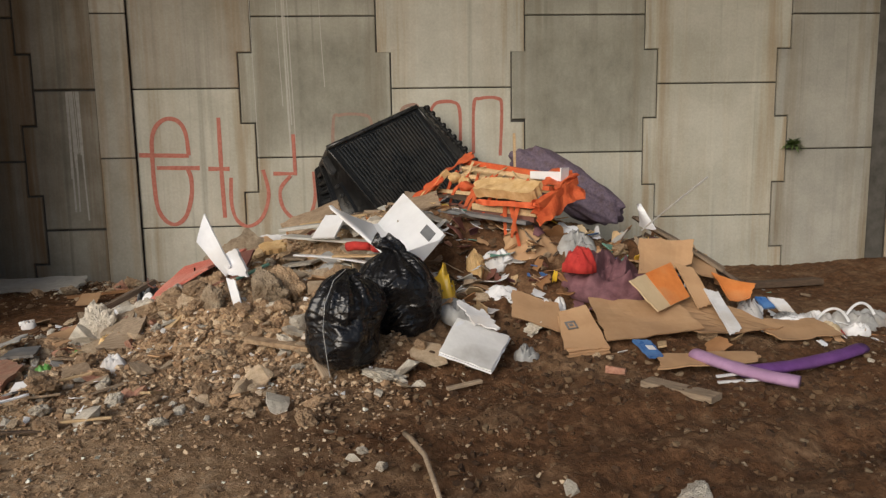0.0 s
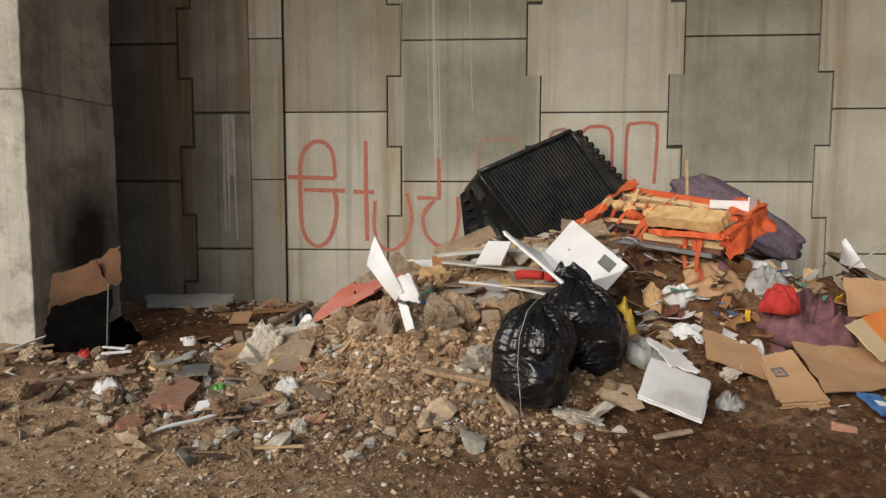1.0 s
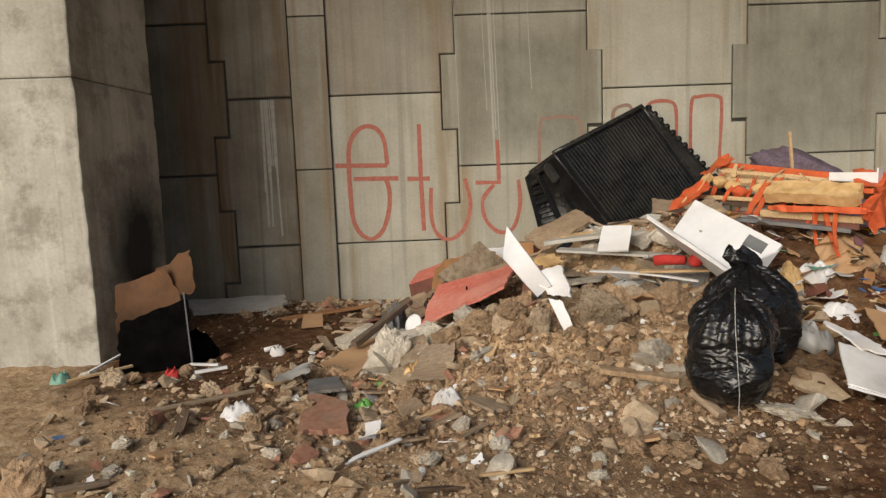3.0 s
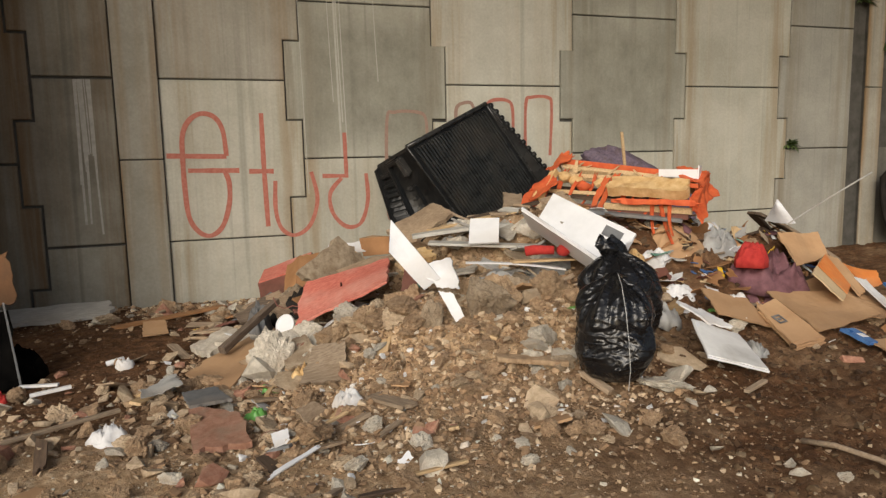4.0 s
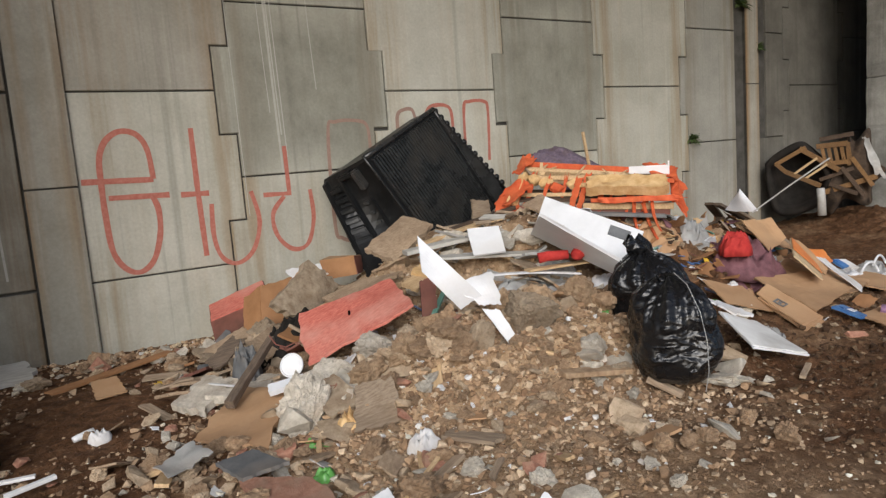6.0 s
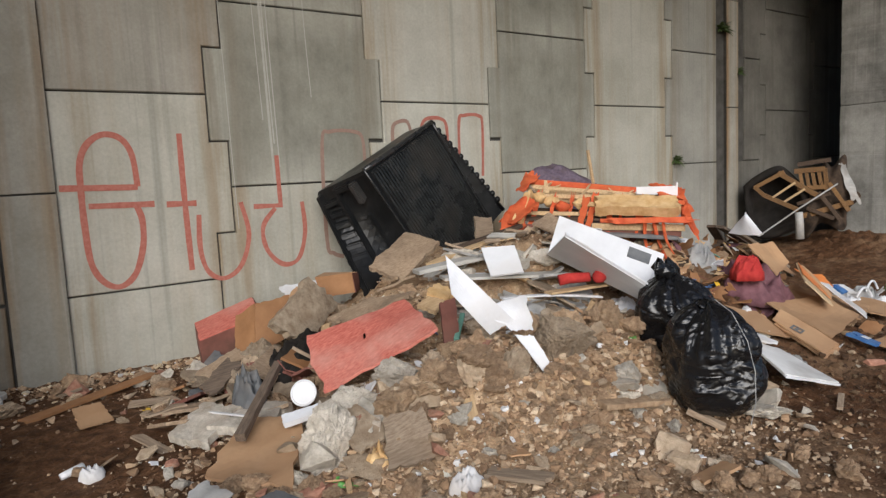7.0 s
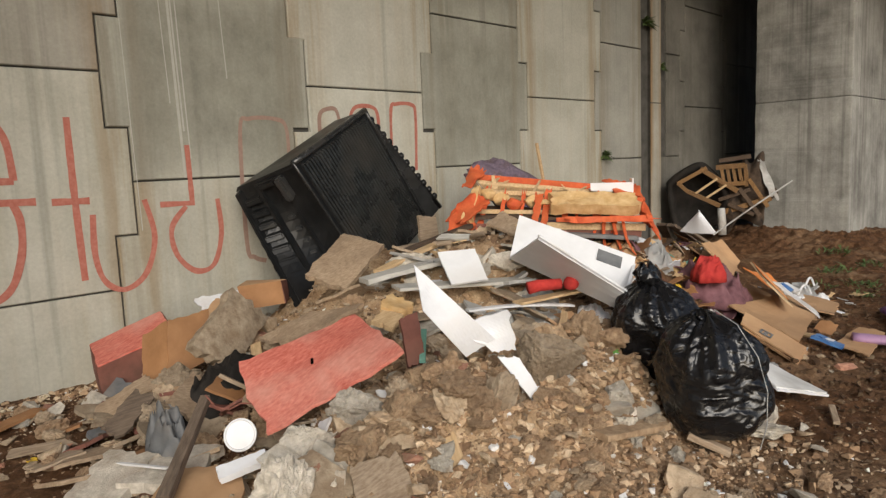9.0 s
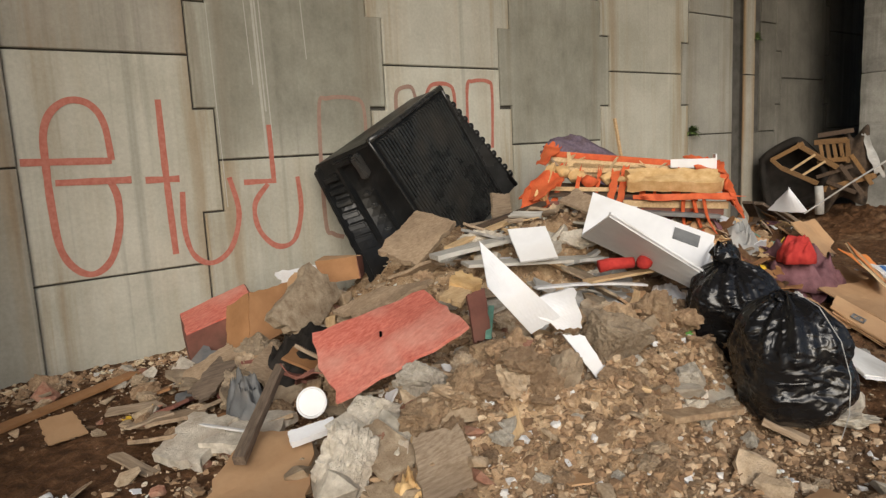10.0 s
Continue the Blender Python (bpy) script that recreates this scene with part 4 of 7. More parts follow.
        made.append(part("fabric_strip", patch_bm([q(s, 0.03, -0.12), q(s + w, 0.05, -0.11), q(s + w + 0.03, 0.5, 0.05), q(s + 0.02, 0.48, 0.045)], 0.008, 4, 12, 0.035, k * 2.3 + 9, 0.2), ORANGE, sofa))
    for k in range(10):
        s = rng.uniform(0.05, 0.9)
        made.append(part("splinter", bar_bm(q(s, rng.uniform(0.45, 0.7), 0.0), q(s + rng.uniform(-0.1, 0.16), rng.uniform(0.7, 0.98), rng.uniform(0.0, 0.06)), rng.uniform(0.02, 0.05), 0.012, k, taper=0.5), WOOD_PALE if k % 3 else WOOD, sofa))
    for k, c4 in enumerate(([q(0.60, -0.06, 0.02), q(1.04, -0.05, 0.02), q(1.05, -0.08, -0.015), q(0.62, -0.08, -0.02)], [q(1.02, -0.06, 0.03), q(1.03, 0.95, 0.04), q(1.09, 0.95, -0.13), q(1.08, -0.1, -0.14)],
                            [q(-0.02, 0.60, 0.03), q(0.05, 0.50, 0.06), q(0.10, 0.98, 0.06), q(0.0, 1.0, 0.04)], [q(0.90, 0.45, 0.05), q(1.05, 0.40, 0.05), q(1.05, 0.98, 0.06), q(0.84, 0.95, 0.05)],
                            [q(-0.06, 0.1, -0.05), q(0.06, -0.12, 0.02), q(0.20, 0.05, 0.09), q(0.08, 0.35, 0.10)])):
        made.append(part("fabric_drape", patch_bm(c4, 0.01, 18, 8, 0.025, 31 + k * 3.3, 0.12, 0.0, 9.0), ORANGE, sofa, "torn orange fabric"))
    # strips hanging below the near end
    for k, (dx, dz) in enumerate(((0.0, -0.26), (0.05, -0.30), (-0.07, -0.22))):
        p = q(0.80 + 0.05 * k, -0.02, -0.03)
        made.append(part("hanging_strip", bar_bm(p, p + Vector((dx, -0.04 - 0.05 * k, dz)), 0.035, 0.012, k + 20, taper=0.6, bow=0.02, up=(0, 1, 0.1)), ORANGE, sofa))
    hang(sofa, *made)
    # a thin lath stands up out of the wreck
    tagged(link_mesh("lath", bar_bm((0.57, 6.33, 1.0), (0.58, 6.44, 1.515), 0.022, 0.02, 3, up=(0, 1, 0)), WOOD_PALE), "thin upright wooden lath stuck in the broken sofa", "lath")
    bar = empty("white_tray", "small white plastic tray lying on the broken sofa", "tray", place=(0.76, 5.88, 1.14))
    ps = [part("tray_base", patch_bm([(0.64, 5.98, 1.135), (0.84, 5.74, 1.115), (0.90, 5.80, 1.12), (0.70, 6.04, 1.14)], 0.012, 4, 4, 0.0), WHITE_BOARD, bar),
          part("tray_wall", patch_bm([(0.64, 5.98, 1.135), (0.84, 5.74, 1.115), (0.84, 5.74, 1.185), (0.64, 5.98, 1.19)], 0.01, 4, 4, 0.0), WHITE_BOARD, bar),
          part("end_flap", patch_bm([(0.83, 5.73, 1.075), (0.91, 5.80, 1.08), (0.915, 5.80, 1.215), (0.835, 5.73, 1.215)], 0.01, 4, 4, 0.0), WHITE_BOARD, bar)]
    hang(bar, *ps)


broken_sofa()


def appliance_casing():
    d = empty("appliance_casing", "broken white appliance casing lying open on the heap", "appliance part", place=(-0.45, 5.4, 0.6))
    T, R, L, LR = Vector((-0.41, 5.83, 1.03)), Vector((-0.13, 5.16, 0.77)), Vector((-0.67, 5.70, 0.80)), Vector((-0.45, 5.06, 0.515))
    F1, F2 = Vector((-0.94, 5.27, 0.97)), Vector((-0.53, 4.99, 0.635))
    Bk1, Bk2 = Vector((-0.62, 5.74, 0.80)), Vector((-0.33, 5.10, 0.55))
    ps = [part("back_panel", patch_bm([T, R, Bk2, Bk1], 0.018, 6, 4, 0.002, 1), WHITE_BOARD, d),
          part("front_panel", patch_bm([F1, F2, LR, L], 0.018, 6, 4, 0.002, 2), WHITE_BOARD, d),
          part("bottom", patch_bm([L, LR, Bk2, Bk1], 0.01, 6, 4, 0.002, 3), WHITE_BOARD, d),
          part("end_panel", patch_bm([F2, R.lerp(Bk2, 0.15), Bk2, LR], 0.016, 4, 4, 0.0, 4), WHITE_BOARD, d),
          part("rim_strip", bar_bm(F1 + Vector((0, 0, 0.012)), F2 + Vector((0, 0, 0.012)), 0.03, 0.012, 5), WHITE_FOAM, d)]
    h0 = T.lerp(R, 0.70).lerp(Bk1.lerp(Bk2, 0.70), 0.14)
    h1 = T.lerp(R, 0.90).lerp(Bk1.lerp(Bk2, 0.90), 0.14)
    h2 = T.lerp(R, 0.90).lerp(Bk1.lerp(Bk2, 0.90), 0.40)
    h3 = T.lerp(R, 0.70).lerp(Bk1.lerp(Bk2, 0.70), 0.40)
    nrm = (R - T).cross(Bk1 - T).normalized()
    if nrm.y > 0:
        nrm = -nrm
    ps.append(part("vent", patch_bm([p + nrm * 0.013 for p in (h0, h1, h2, h3)], 0.006, 2, 2, 0.0), SLATE, d, "dark rectangular vent plate"))
    hang(d, *ps)


appliance_casing()


# ---- black bin liners ----
def bin_liner(cx, cy, z0, rx, ry, h, seed, tuft, lean=(0.0, 0.0), label="", full=3.0, ear=(0.0, 0.0)):
    """A tied bin liner: a full sagging body with pleats drawn up to the knot, and the loose top above it."""
    bag = empty("bin_bag", label, "bin bag", "tied bin bags", (cx, cy, z0))

    def ridge(x, y, z):
        return 1 - abs(nz(x, y, z)) * 2

    def tube(rows):
        bm = bmesh.new()
        rings = [[bm.verts.new(p) for p in row] for row in rows]
        for a, b in zip(rings, rings[1:]):
            for i in range(len(a)):
                k = (i + 1) % len(a)
                bm.faces.new((a[i], a[k], b[k], b[i]))
        bm.faces.new(rings[0][::-1])
        bm.faces.new(rings[-1])
        return bm
    nr, na = 96, 160
    rows = []
    for j in range(nr + 1):
        s = j / nr
        if s < 0.40:
            prof = 0.70 + 0.30 * math.sin(math.pi / 2 * (s / 0.40) ** 0.75)
        else:
            q = (s - 0.40) / 0.60
            prof = max(0.10, (1 - q ** full) ** 0.72)
        row = []
        for i in range(na):
            a = 2 * math.pi * i / na
            ca, sa = math.cos(a), math.sin(a)
            neck = max(0.0, (s - 0.5) / 0.5)
            pleat = (ridge(ca * 4.2 + seed, sa * 4.2, 0.9 * s) - 0.5) * 0.20 * neck + math.sin(a * 13 + 5 * nz(ca, sa, seed) + 2 * s) * 0.035 * neck
            bulge = 0.24 * nz(ca * 1.0 + seed, sa * 1.0, s * 1.8 + seed) + 0.10 * nz(ca * 2.3, sa * 2.3 + seed, s * 4)
            slack = 0.040 * ridge(ca * 1.6 + 3, sa * 1.6 + seed, s * 7 + 2.0 * nz(ca * 1.5, sa * 1.5, s * 2 + seed)) + 0.016 * ridge(ca * 4 + seed, sa * 4, s * 15) + 0.008 * ridge(ca * 9, sa * 9 + seed, s * 26)
            r = prof * (0.95 + pleat + bulge + slack * (1 - 0.5 * neck))
            lift = 0.055 * nz(ca * 1.6, sa * 1.6, seed + 7) * math.sin(math.pi * s) + 0.03 * nz(ca * 3 + seed, sa * 3, 5) * neck
            row.append((lean[0] * s ** 1.5 + ca * rx * r, lean[1] * s ** 1.5 + sa * ry * r, h * s + lift))
        rows.append(row)
    part("bag_body", tube(rows), BIN_LINER, bag, "", True)
    # the knotted top: a flattened, crumpled ear
    rows = []
    for j in range(21):
        s = j / 20
        row = []
        for i in range(56):
            a = 2 * math.pi * i / 56
            ca, sa = math.cos(a), math.sin(a)
            r = (0.20 + 0.14 * s ** 0.8) * (1 - 0.55 * max(0.0, s - 0.7) / 0.3) * (1 + 0.5 * nz(ca * 1.6 + seed, sa * 1.6, s * 2.2) + 0.18 * math.sin(5 * a + seed + 3 * s))
            row.append((lean[0] + ear[0] * s + ca * rx * r, lean[1] + ear[1] * s + sa * ry * r * (1 - 0.55 * s), h * 0.93 + tuft * s * (1 + 0.45 * nz(ca * 1.5, sa * 1.5, seed))))
        rows.append(row)
    part("tied_top", tube(rows), BIN_LINER, bag, "", True)
    return bag


bag_a = bin_liner(-0.79, 4.40, 0.095, 0.228, 0.26, 0.54, 1.0, 0.05, (0.02, 0.03), "full black plastic bin bag tied at the neck with string", 3.4, (0.02, 0.03))
bag_b = bin_liner(-0.42, 4.86, 0.16, 0.28, 0.255, 0.55, 7.3, 0.13, (-0.06, 0.0), "black plastic bin bag slumped behind another bag", 2.7, (-0.08, 0.0))


cord = rod_bm([(-0.77, 4.39, 0.66), (-0.83, 4.26, 0.62), (-0.875, 4.15, 0.50), (-0.885, 4.105, 0.36), (-0.87, 4.11, 0.2), (-0.86, 4.14, 0.08)], 0.0022, 6)
tagged(link_mesh("string", cord, GREY_SHEET), "thin pale string hanging over a black bin bag", "string")
bag_y = tagged(link_mesh("yellow_bag", cloth_bm(-0.17, 5.17, 0.20, 0.16, 0.14, 0.33, 3.3, 26, None, 0.6), YELLOW, None, "", True), "crumpled yellow plastic bag wedged beside bin bags", "plastic bag")


# ---- boards, sheets and boxes ----
def board(name, corners, thick, material, label, category, warp=0.004, seed=0.0, ragged=0.0, curl=0.0, n=(10, 8), group="", sunk=False):
    c = [Vector(p) for p in corners]
    mid = sum(c, Vector()) / 4
    if not sunk:
        # rest on the highest ground beneath
        test = [c[0].lerp(c[1], u).lerp(c[3].lerp(c[2], u), v) for u in (0.1, 0.5, 0.9) for v in (0.1, 0.5, 0.9)]
        lift = max(0.0, min(0.16, max(ground_z(p.x, p.y) + thick / 2 - p.z for p in test)))
        mid.z += lift
        c = [p + Vector((0, 0, lift)) for p in c]
    ob = link_mesh(name, patch_bm([p - mid for p in c], thick, n[0], n[1], warp, seed, ragged, curl), material)
    ob.location = mid
    return tagged(ob, label, category, group)


def plank(name, p, q, w, h, material, label, category="plank", seed=0.0, bow=0.0, taper=1.0, group="", up=(0, 0, 1)):
    p, q = Vector(p), Vector(q)
    ax = (q - p)
    ob = link_mesh(name, bar_bm((-ax.length / 2, 0, 0), (ax.length / 2, 0, 0), w, h, seed, bow, 10, taper), material)
    rot = ax.to_track_quat("X", "Z")
    ob.rotation_mode = "QUATERNION"
    ob.location, ob.rotation_quaternion = (p + q) / 2, rot
    return tagged(ob, label, category, group)


board("white_sheet", [(-1.83, 5.28, 0.945), (-1.60, 5.02, 0.60), (-1.665, 5.14, 0.51), (-1.87, 5.19, 0.755)], 0.012, WHITE_FOAM, "tall bent white board standing up from the heap", "board", 0.006, 1.0, 0.006, sunk=True)
board("white_sheet", [(-1.625, 4.985, 0.53), (-1.550, 4.925, 0.515), (-1.48, 4.82, 0.31), (-1.545, 4.845, 0.32)], 0.01, WHITE_FOAM, "narrow white board strip sunk in soil", "board", 0.004, 2.0, 0.03, sunk=True)
board("white_sheet", [(-1.70, 5.16, 0.66), (-1.545, 4.99, 0.725), (-1.475, 5.005, 0.53), (-1.62, 5.02, 0.545)], 0.02, WHITE_FOAM, "torn white foam slab half buried", "foam slab", 0.02, 3.0, 0.08, sunk=True)
board("white_tile", [(-1.05, 5.94, 0.86), (-0.875, 5.80, 0.868), (-0.955, 5.63, 0.71), (-1.145, 5.74, 0.70)], 0.014, WHITE_BOARD, "square white board lying on timber scraps", "board", 0.001, 4.0, 0.01)
red = board("red_board", [(-2.275, 6.14, 0.435), (-1.70, 5.90, 0.60), (-1.844, 5.327, 0.545), (-2.40, 5.64, 0.25)], 0.018, RED_PAINT, "weathered red painted plywood board on rubble", "board", 0.006, 5.0, 0.035)
holes = bmesh.new()
for hx, hy, hz in ((-0.02, 0.02, 0.0), (0.17, -0.12, 0.045), (0.20, -0.16, 0.045)):
    box_bm(hx - 0.005, hx + 0.005, hy - 0.005, hy + 0.005, hz - 0.003, hz + 0.028, 0, holes)
# small black blocks give the holes their shade
part("bolt_hole", holes, BLACK_SHADED, red)
board("white_board", [(-0.09, 4.62, 0.285), (0.24, 4.58, 0.165), (0.06, 4.14, 0.085), (-0.23, 4.30, 0.16)], 0.010, WHITE_DIRTY, "dirty white square board lying on the soil", "board", 0.003, 6.0, 0.015)
board("white_board", [(-0.08, 4.60, 0.274), (0.245, 4.585, 0.152), (0.065, 4.13, 0.073), (-0.235, 4.29, 0.147)], 0.012, WHITE_FOAM, "pale hardboard sheet under a white board", "board", 0.004, 7.0, 0.02)
board("white_board", [(-0.10, 4.80, 0.37), (0.10, 4.74, 0.31), (0.16, 4.56, 0.22), (0.0, 4.58, 0.26)], 0.012, PAPER, "torn white packaging scrap by the boards", "packaging", 0.02, 8.0, 0.12)

# boxes and boards at the west end
bx = empty("red_box", "broken red painted wooden box against the wall", "box", place=(-2.3, 7.4, 0.1))
o0, o1, o2, o3 = Vector((-2.46, 7.80, 0.30)), Vector((-2.02, 7.72, 0.45)), Vector((-2.10, 7.30, 0.38)), Vector((-2.54, 7.42, 0.24))
dn = Vector((0.03, 0.02, -0.27))
hang(bx, part("lid", patch_bm([o0, o1, o2, o3], 0.02, 8, 6, 0.004, 1, 0.02), RED_PAINT, bx, "chipped red lid"),
     part("front", patch_bm([o3, o2, o2 + dn, o3 + dn], 0.018, 8, 6, 0.003, 2, 0.02), RED_DARK, bx),
     part("end", patch_bm([o0, o3, o3 + dn, o0 + dn], 0.018, 6, 6, 0.003, 3, 0.02), RED_DARK, bx),
     part("far_end", patch_bm([o1, o2, o2 + dn, o1 + dn], 0.018, 6, 6, 0.003, 4, 0.02), RED_DARK, bx))
cb = empty("cardboard_box", "crushed brown cardboard box leaning on rubble", "cardboard box", place=(-2.15, 7.0, 0.2))
hang(cb, part("front", patch_bm([(-2.19, 7.17, 0.50), (-1.98, 7.06, 0.54), (-2.02, 6.98, 0.26), (-2.27, 7.05, 0.14)], 0.008, 8, 8, 0.012, 5, 0.03), CARD_BROWN, cb),
     part("flap", patch_bm([(-2.19, 7.17, 0.50), (-2.27, 7.05, 0.14), (-2.34, 7.24, 0.12), (-2.28, 7.34, 0.40)], 0.008, 8, 8, 0.012, 6, 0.03), CARD_BROWN, cb))
ob2 = empty("brown_carton", "small brown carton open at the top", "carton", place=(-1.5, 7.25, 0.5))
hang(ob2, part("front", patch_bm([(-1.62, 7.36, 0.60), (-1.385, 7.18, 0.625), (-1.385, 7.14, 0.47), (-1.60, 7.30, 0.44)], 0.008, 6, 6, 0.004, 7, 0.01), CARD_BROWN, ob2, "orange-brown front"),
     part("end", patch_bm([(-1.385, 7.18, 0.625), (-1.26, 7.32, 0.60), (-1.26, 7.30, 0.46), (-1.385, 7.14, 0.47)], 0.008, 6, 6, 0.004, 8, 0.01), RED_DARK, ob2),
     part("back", patch_bm([(-1.62, 7.36, 0.60), (-1.46, 7.52, 0.60), (-1.26, 7.32, 0.60), (-1.40, 7.30, 0.50)], 0.008, 6, 6, 0.004, 9, 0.01), CARDBOARD, ob2))
board("chipboard", [(-1.54, 6.62, 0.735), (-1.04, 6.88, 0.925), (-0.98, 6.52, 0.86), (-1.38, 6.42, 0.64)], 0.035, FIBRE, "broken chipboard slab with frayed edges", "board", 0.008, 10.0, 0.035, n=(14, 10))
board("chipboard", [(-2.0, 6.40, 0.46), (-1.70, 6.34, 0.56), (-1.52, 6.06, 0.61), (-1.90, 6.10, 0.48)], 0.022, FIBRE, "warped sheet of old fibreboard", "board", 0.015, 11.0, 0.08)
board("concrete_block", [(-2.27, 6.70, 0.34), (-1.90, 6.90, 0.60), (-1.66, 6.95, 0.36), (-2.08, 6.62, 0.16)], 0.07, STONE, "wedge of broken mortar covered concrete", "rubble", 0.012, 31.0, 0.07, group="large rubble blocks")
board("cardboard_sheet", [(-1.98, 7.16, 0.50), (-1.80, 7.30, 0.54), (-1.62, 7.12, 0.44), (-1.84, 6.98, 0.40)], 0.008, CARDBOARD, "crumpled tan cardboard behind rubble", "cardboard", 0.02, 32.0, 0.06)
board("white_sheet", [(-1.90, 7.44, 0.56), (-1.55, 7.40, 0.58), (-1.50, 7.30, 0.48), (-1.86, 7.30, 0.46)], 0.008, PAPER, "torn white sheet behind the carton", "sheet", 0.02, 33.0, 0.08)
board("wood_scrap", [(-2.52, 6.42, 0.26), (-2.30, 6.62, 0.30), (-2.24, 6.50, 0.20), (-2.46, 6.28, 0.14)], 0.02, FIBRE, "broken brown board end", "board", 0.006, 34.0, 0.08)
board("wood_scrap", [(-2.78, 6.66, 0.12), (-2.54, 6.82, 0.22), (-2.47, 6.73, 0.18), (-2.72, 6.56, 0.08)], 0.02, TIMBER, "broken brown board end", "board", 0.006, 35.0, 0.08)
board("wood_scrap", [(-2.70, 7.0, 0.12), (-2.40, 7.06, 0.22), (-2.36, 6.94, 0.18), (-2.68, 6.86, 0.08)], 0.03, FIBRE, "broken chunk of fibreboard", "board", 0.006, 36.0, 0.08)
board("cardboard_sheet", [(-2.34, 5.98, 0.30), (-2.16, 6.10, 0.42), (-2.10, 5.86, 0.36), (-2.32, 5.78, 0.24)], 0.012, FIBRE, "brown hardboard piece under a red board", "board", 0.01, 37.0, 0.06)
board("foam_chunk", [(-1.58, 5.86, 0.62), (-1.42, 5.96, 0.66), (-1.36, 5.82, 0.62), (-1.52, 5.74, 0.58)], 0.04, FOAM, "chunk of yellow foam among rubble", "foam slab", 0.015, 38.0, 0.12)
board("foam_chunk", [(-1.68, 5.80, 0.58), (-1.56, 5.84, 0.62), (-1.52, 5.72, 0.58), (-1.64, 5.68, 0.55)], 0.03, WOOD_PALE, "pale block offcut among rubble", "wood scrap", 0.006, 39.0, 0.08)
# long timber
plank("beam", (-2.49, 6.05, 0.34), (-2.88, 5.63, 0.13), 0.045, 0.04, TIMBER, "dark rough timber leaning on rubble", "timber", 1.0, 0.0, 1.2)
plank("plank", (-1.30, 6.20, 0.76), (-0.38, 6.45, 0.86), 0.07, 0.02, WOOD_PALE, "pale strip of split timber", "plank", 2.0, 0.01)
plank("plank", (-1.38, 5.95, 0.70), (-0.58, 5.62, 0.66), 0.16, 0.02, WOOD_GREY, "weathered grey plank on the heap", "plank", 3.0)
plank("plank", (-1.45, 6.15, 0.73), (-0.70, 5.98, 0.80), 0.13, 0.03, WOOD_GREY, "weathered grey plank on the heap", "plank", 4.0, 0.01)
plank("plank", (-0.85, 6.55, 0.82), (-0.30, 6.30, 0.88), 0.09, 0.025, WOOD, "weathered grey plank on the heap", "plank", 5.0)
plank("plank", (-0.95, 6.45, 0.80), (-0.25, 6.42, 0.93), 0.06, 0.03, WOOD_DARK, "dark timber strip under the broken sofa", "plank", 6.0)
plank("plank", (-1.25, 5.52, 0.60), (-0.60, 5.30, 0.54), 0.05, 0.012, PAPER, "thin pale edging strip on rubble", "strip", 7.0, 0.015)
plank("plank", (-0.95, 5.42, 0.60), (-0.42, 5.34, 0.60), 0.08, 0.015, WOOD_PALE, "pale offcut of board", "plank", 8.0)
plank("plank", (-1.40, 6.66, 0.74), (-1.02, 6.70, 0.82), 0.06, 0.025, RED_DARK, "reddish timber offcut by the bin", "plank", 9.0)
board("wood_scrap", [(-0.40, 6.82, 1.0), (-0.22, 6.82, 0.99), (-0.22, 6.78, 0.74), (-0.42, 6.78, 0.76)], 0.02, WOOD, "short upright board beside the bin", "board", 0.006, 12.0, 0.05)
plank("plank", (-0.10, 6.05, 0.88), (0.55, 5.55, 0.80), 0.12, 0.03, SLATE, "grey board under the broken sofa", "plank", 10.0)
plank("beam", (1.55, 5.80, 0.66), (2.30, 5.62, 0.27), 0.07, 0.035, WOOD_DARK, "dark timber lying at the heap's edge", "timber", 11.0)
for k, (p, q, w, m) in enumerate((((1.46, 5.74, 0.80), (2.12, 5.58, 0.40), 0.09, TIMBER), ((1.52, 5.60, 0.74), (2.05, 5.46, 0.40), 0.06, WOOD), ((1.48, 5.84, 0.80), (1.98, 5.96, 0.44), 0.08, WOOD_DARK), ((1.70, 5.52, 0.62), (2.20, 5.50, 0.30), 0.05, TIMBER))):
    plank("plank", p, q, w, 0.025, m, "brown split board on the heap's shoulder", "plank", 51.0 + k, 0.01)
plank("beam", (2.85, 6.60, 0.05), (3.65, 6.72, 0.05), 0.12, 0.06, WOOD_DARK, "dark timber lying on the ground", "timber", 12.0)
plank("plank", (0.93, 4.02, 0.03), (1.19, 3.70, 0.035), 0.12, 0.035, WOOD, "short grey plank end in damp soil", "plank", 13.0)
plank("plank", (1.32, 3.96, 0.03), (1.62, 3.98, 0.03), 0.02, 0.012, PAPER, "thin white stick on damp soil", "stick", 14.0)
plank("plank", (1.36, 4.06, 0.03), (1.55, 4.10, 0.03), 0.02, 0.012, PAPER, "thin white stick on damp soil", "stick", 15.0)
plank("plank", (-1.93, 5.02, 0.30), (-2.06, 4.78, 0.14), 0.05, 0.02, WOOD_PALE, "pale splintered offcut in the soil", "plank", 16.0, taper=1.4)
plank("plank", (-1.50, 4.85, 0.33), (-1.36, 4.72, 0.27), 0.03, 0.02, WOOD_PALE, "short pale offcut in the soil", "plank", 17.0)
plank("plank", (-1.47, 5.63, 0.52), (-1.68, 5.42, 0.44), 0.03, 0.018, TEAL, "green painted stick leaning on rubble", "stick", 18.0)
board("wood_scrap", [(-1.66, 5.60, 0.62), (-1.56, 5.58, 0.64), (-1.64, 5.44, 0.42), (-1.74, 5.46, 0.42)], 0.02, RED_DARK, "dark red board end wedged upright", "board", 0.003, 13.0, 0.04)
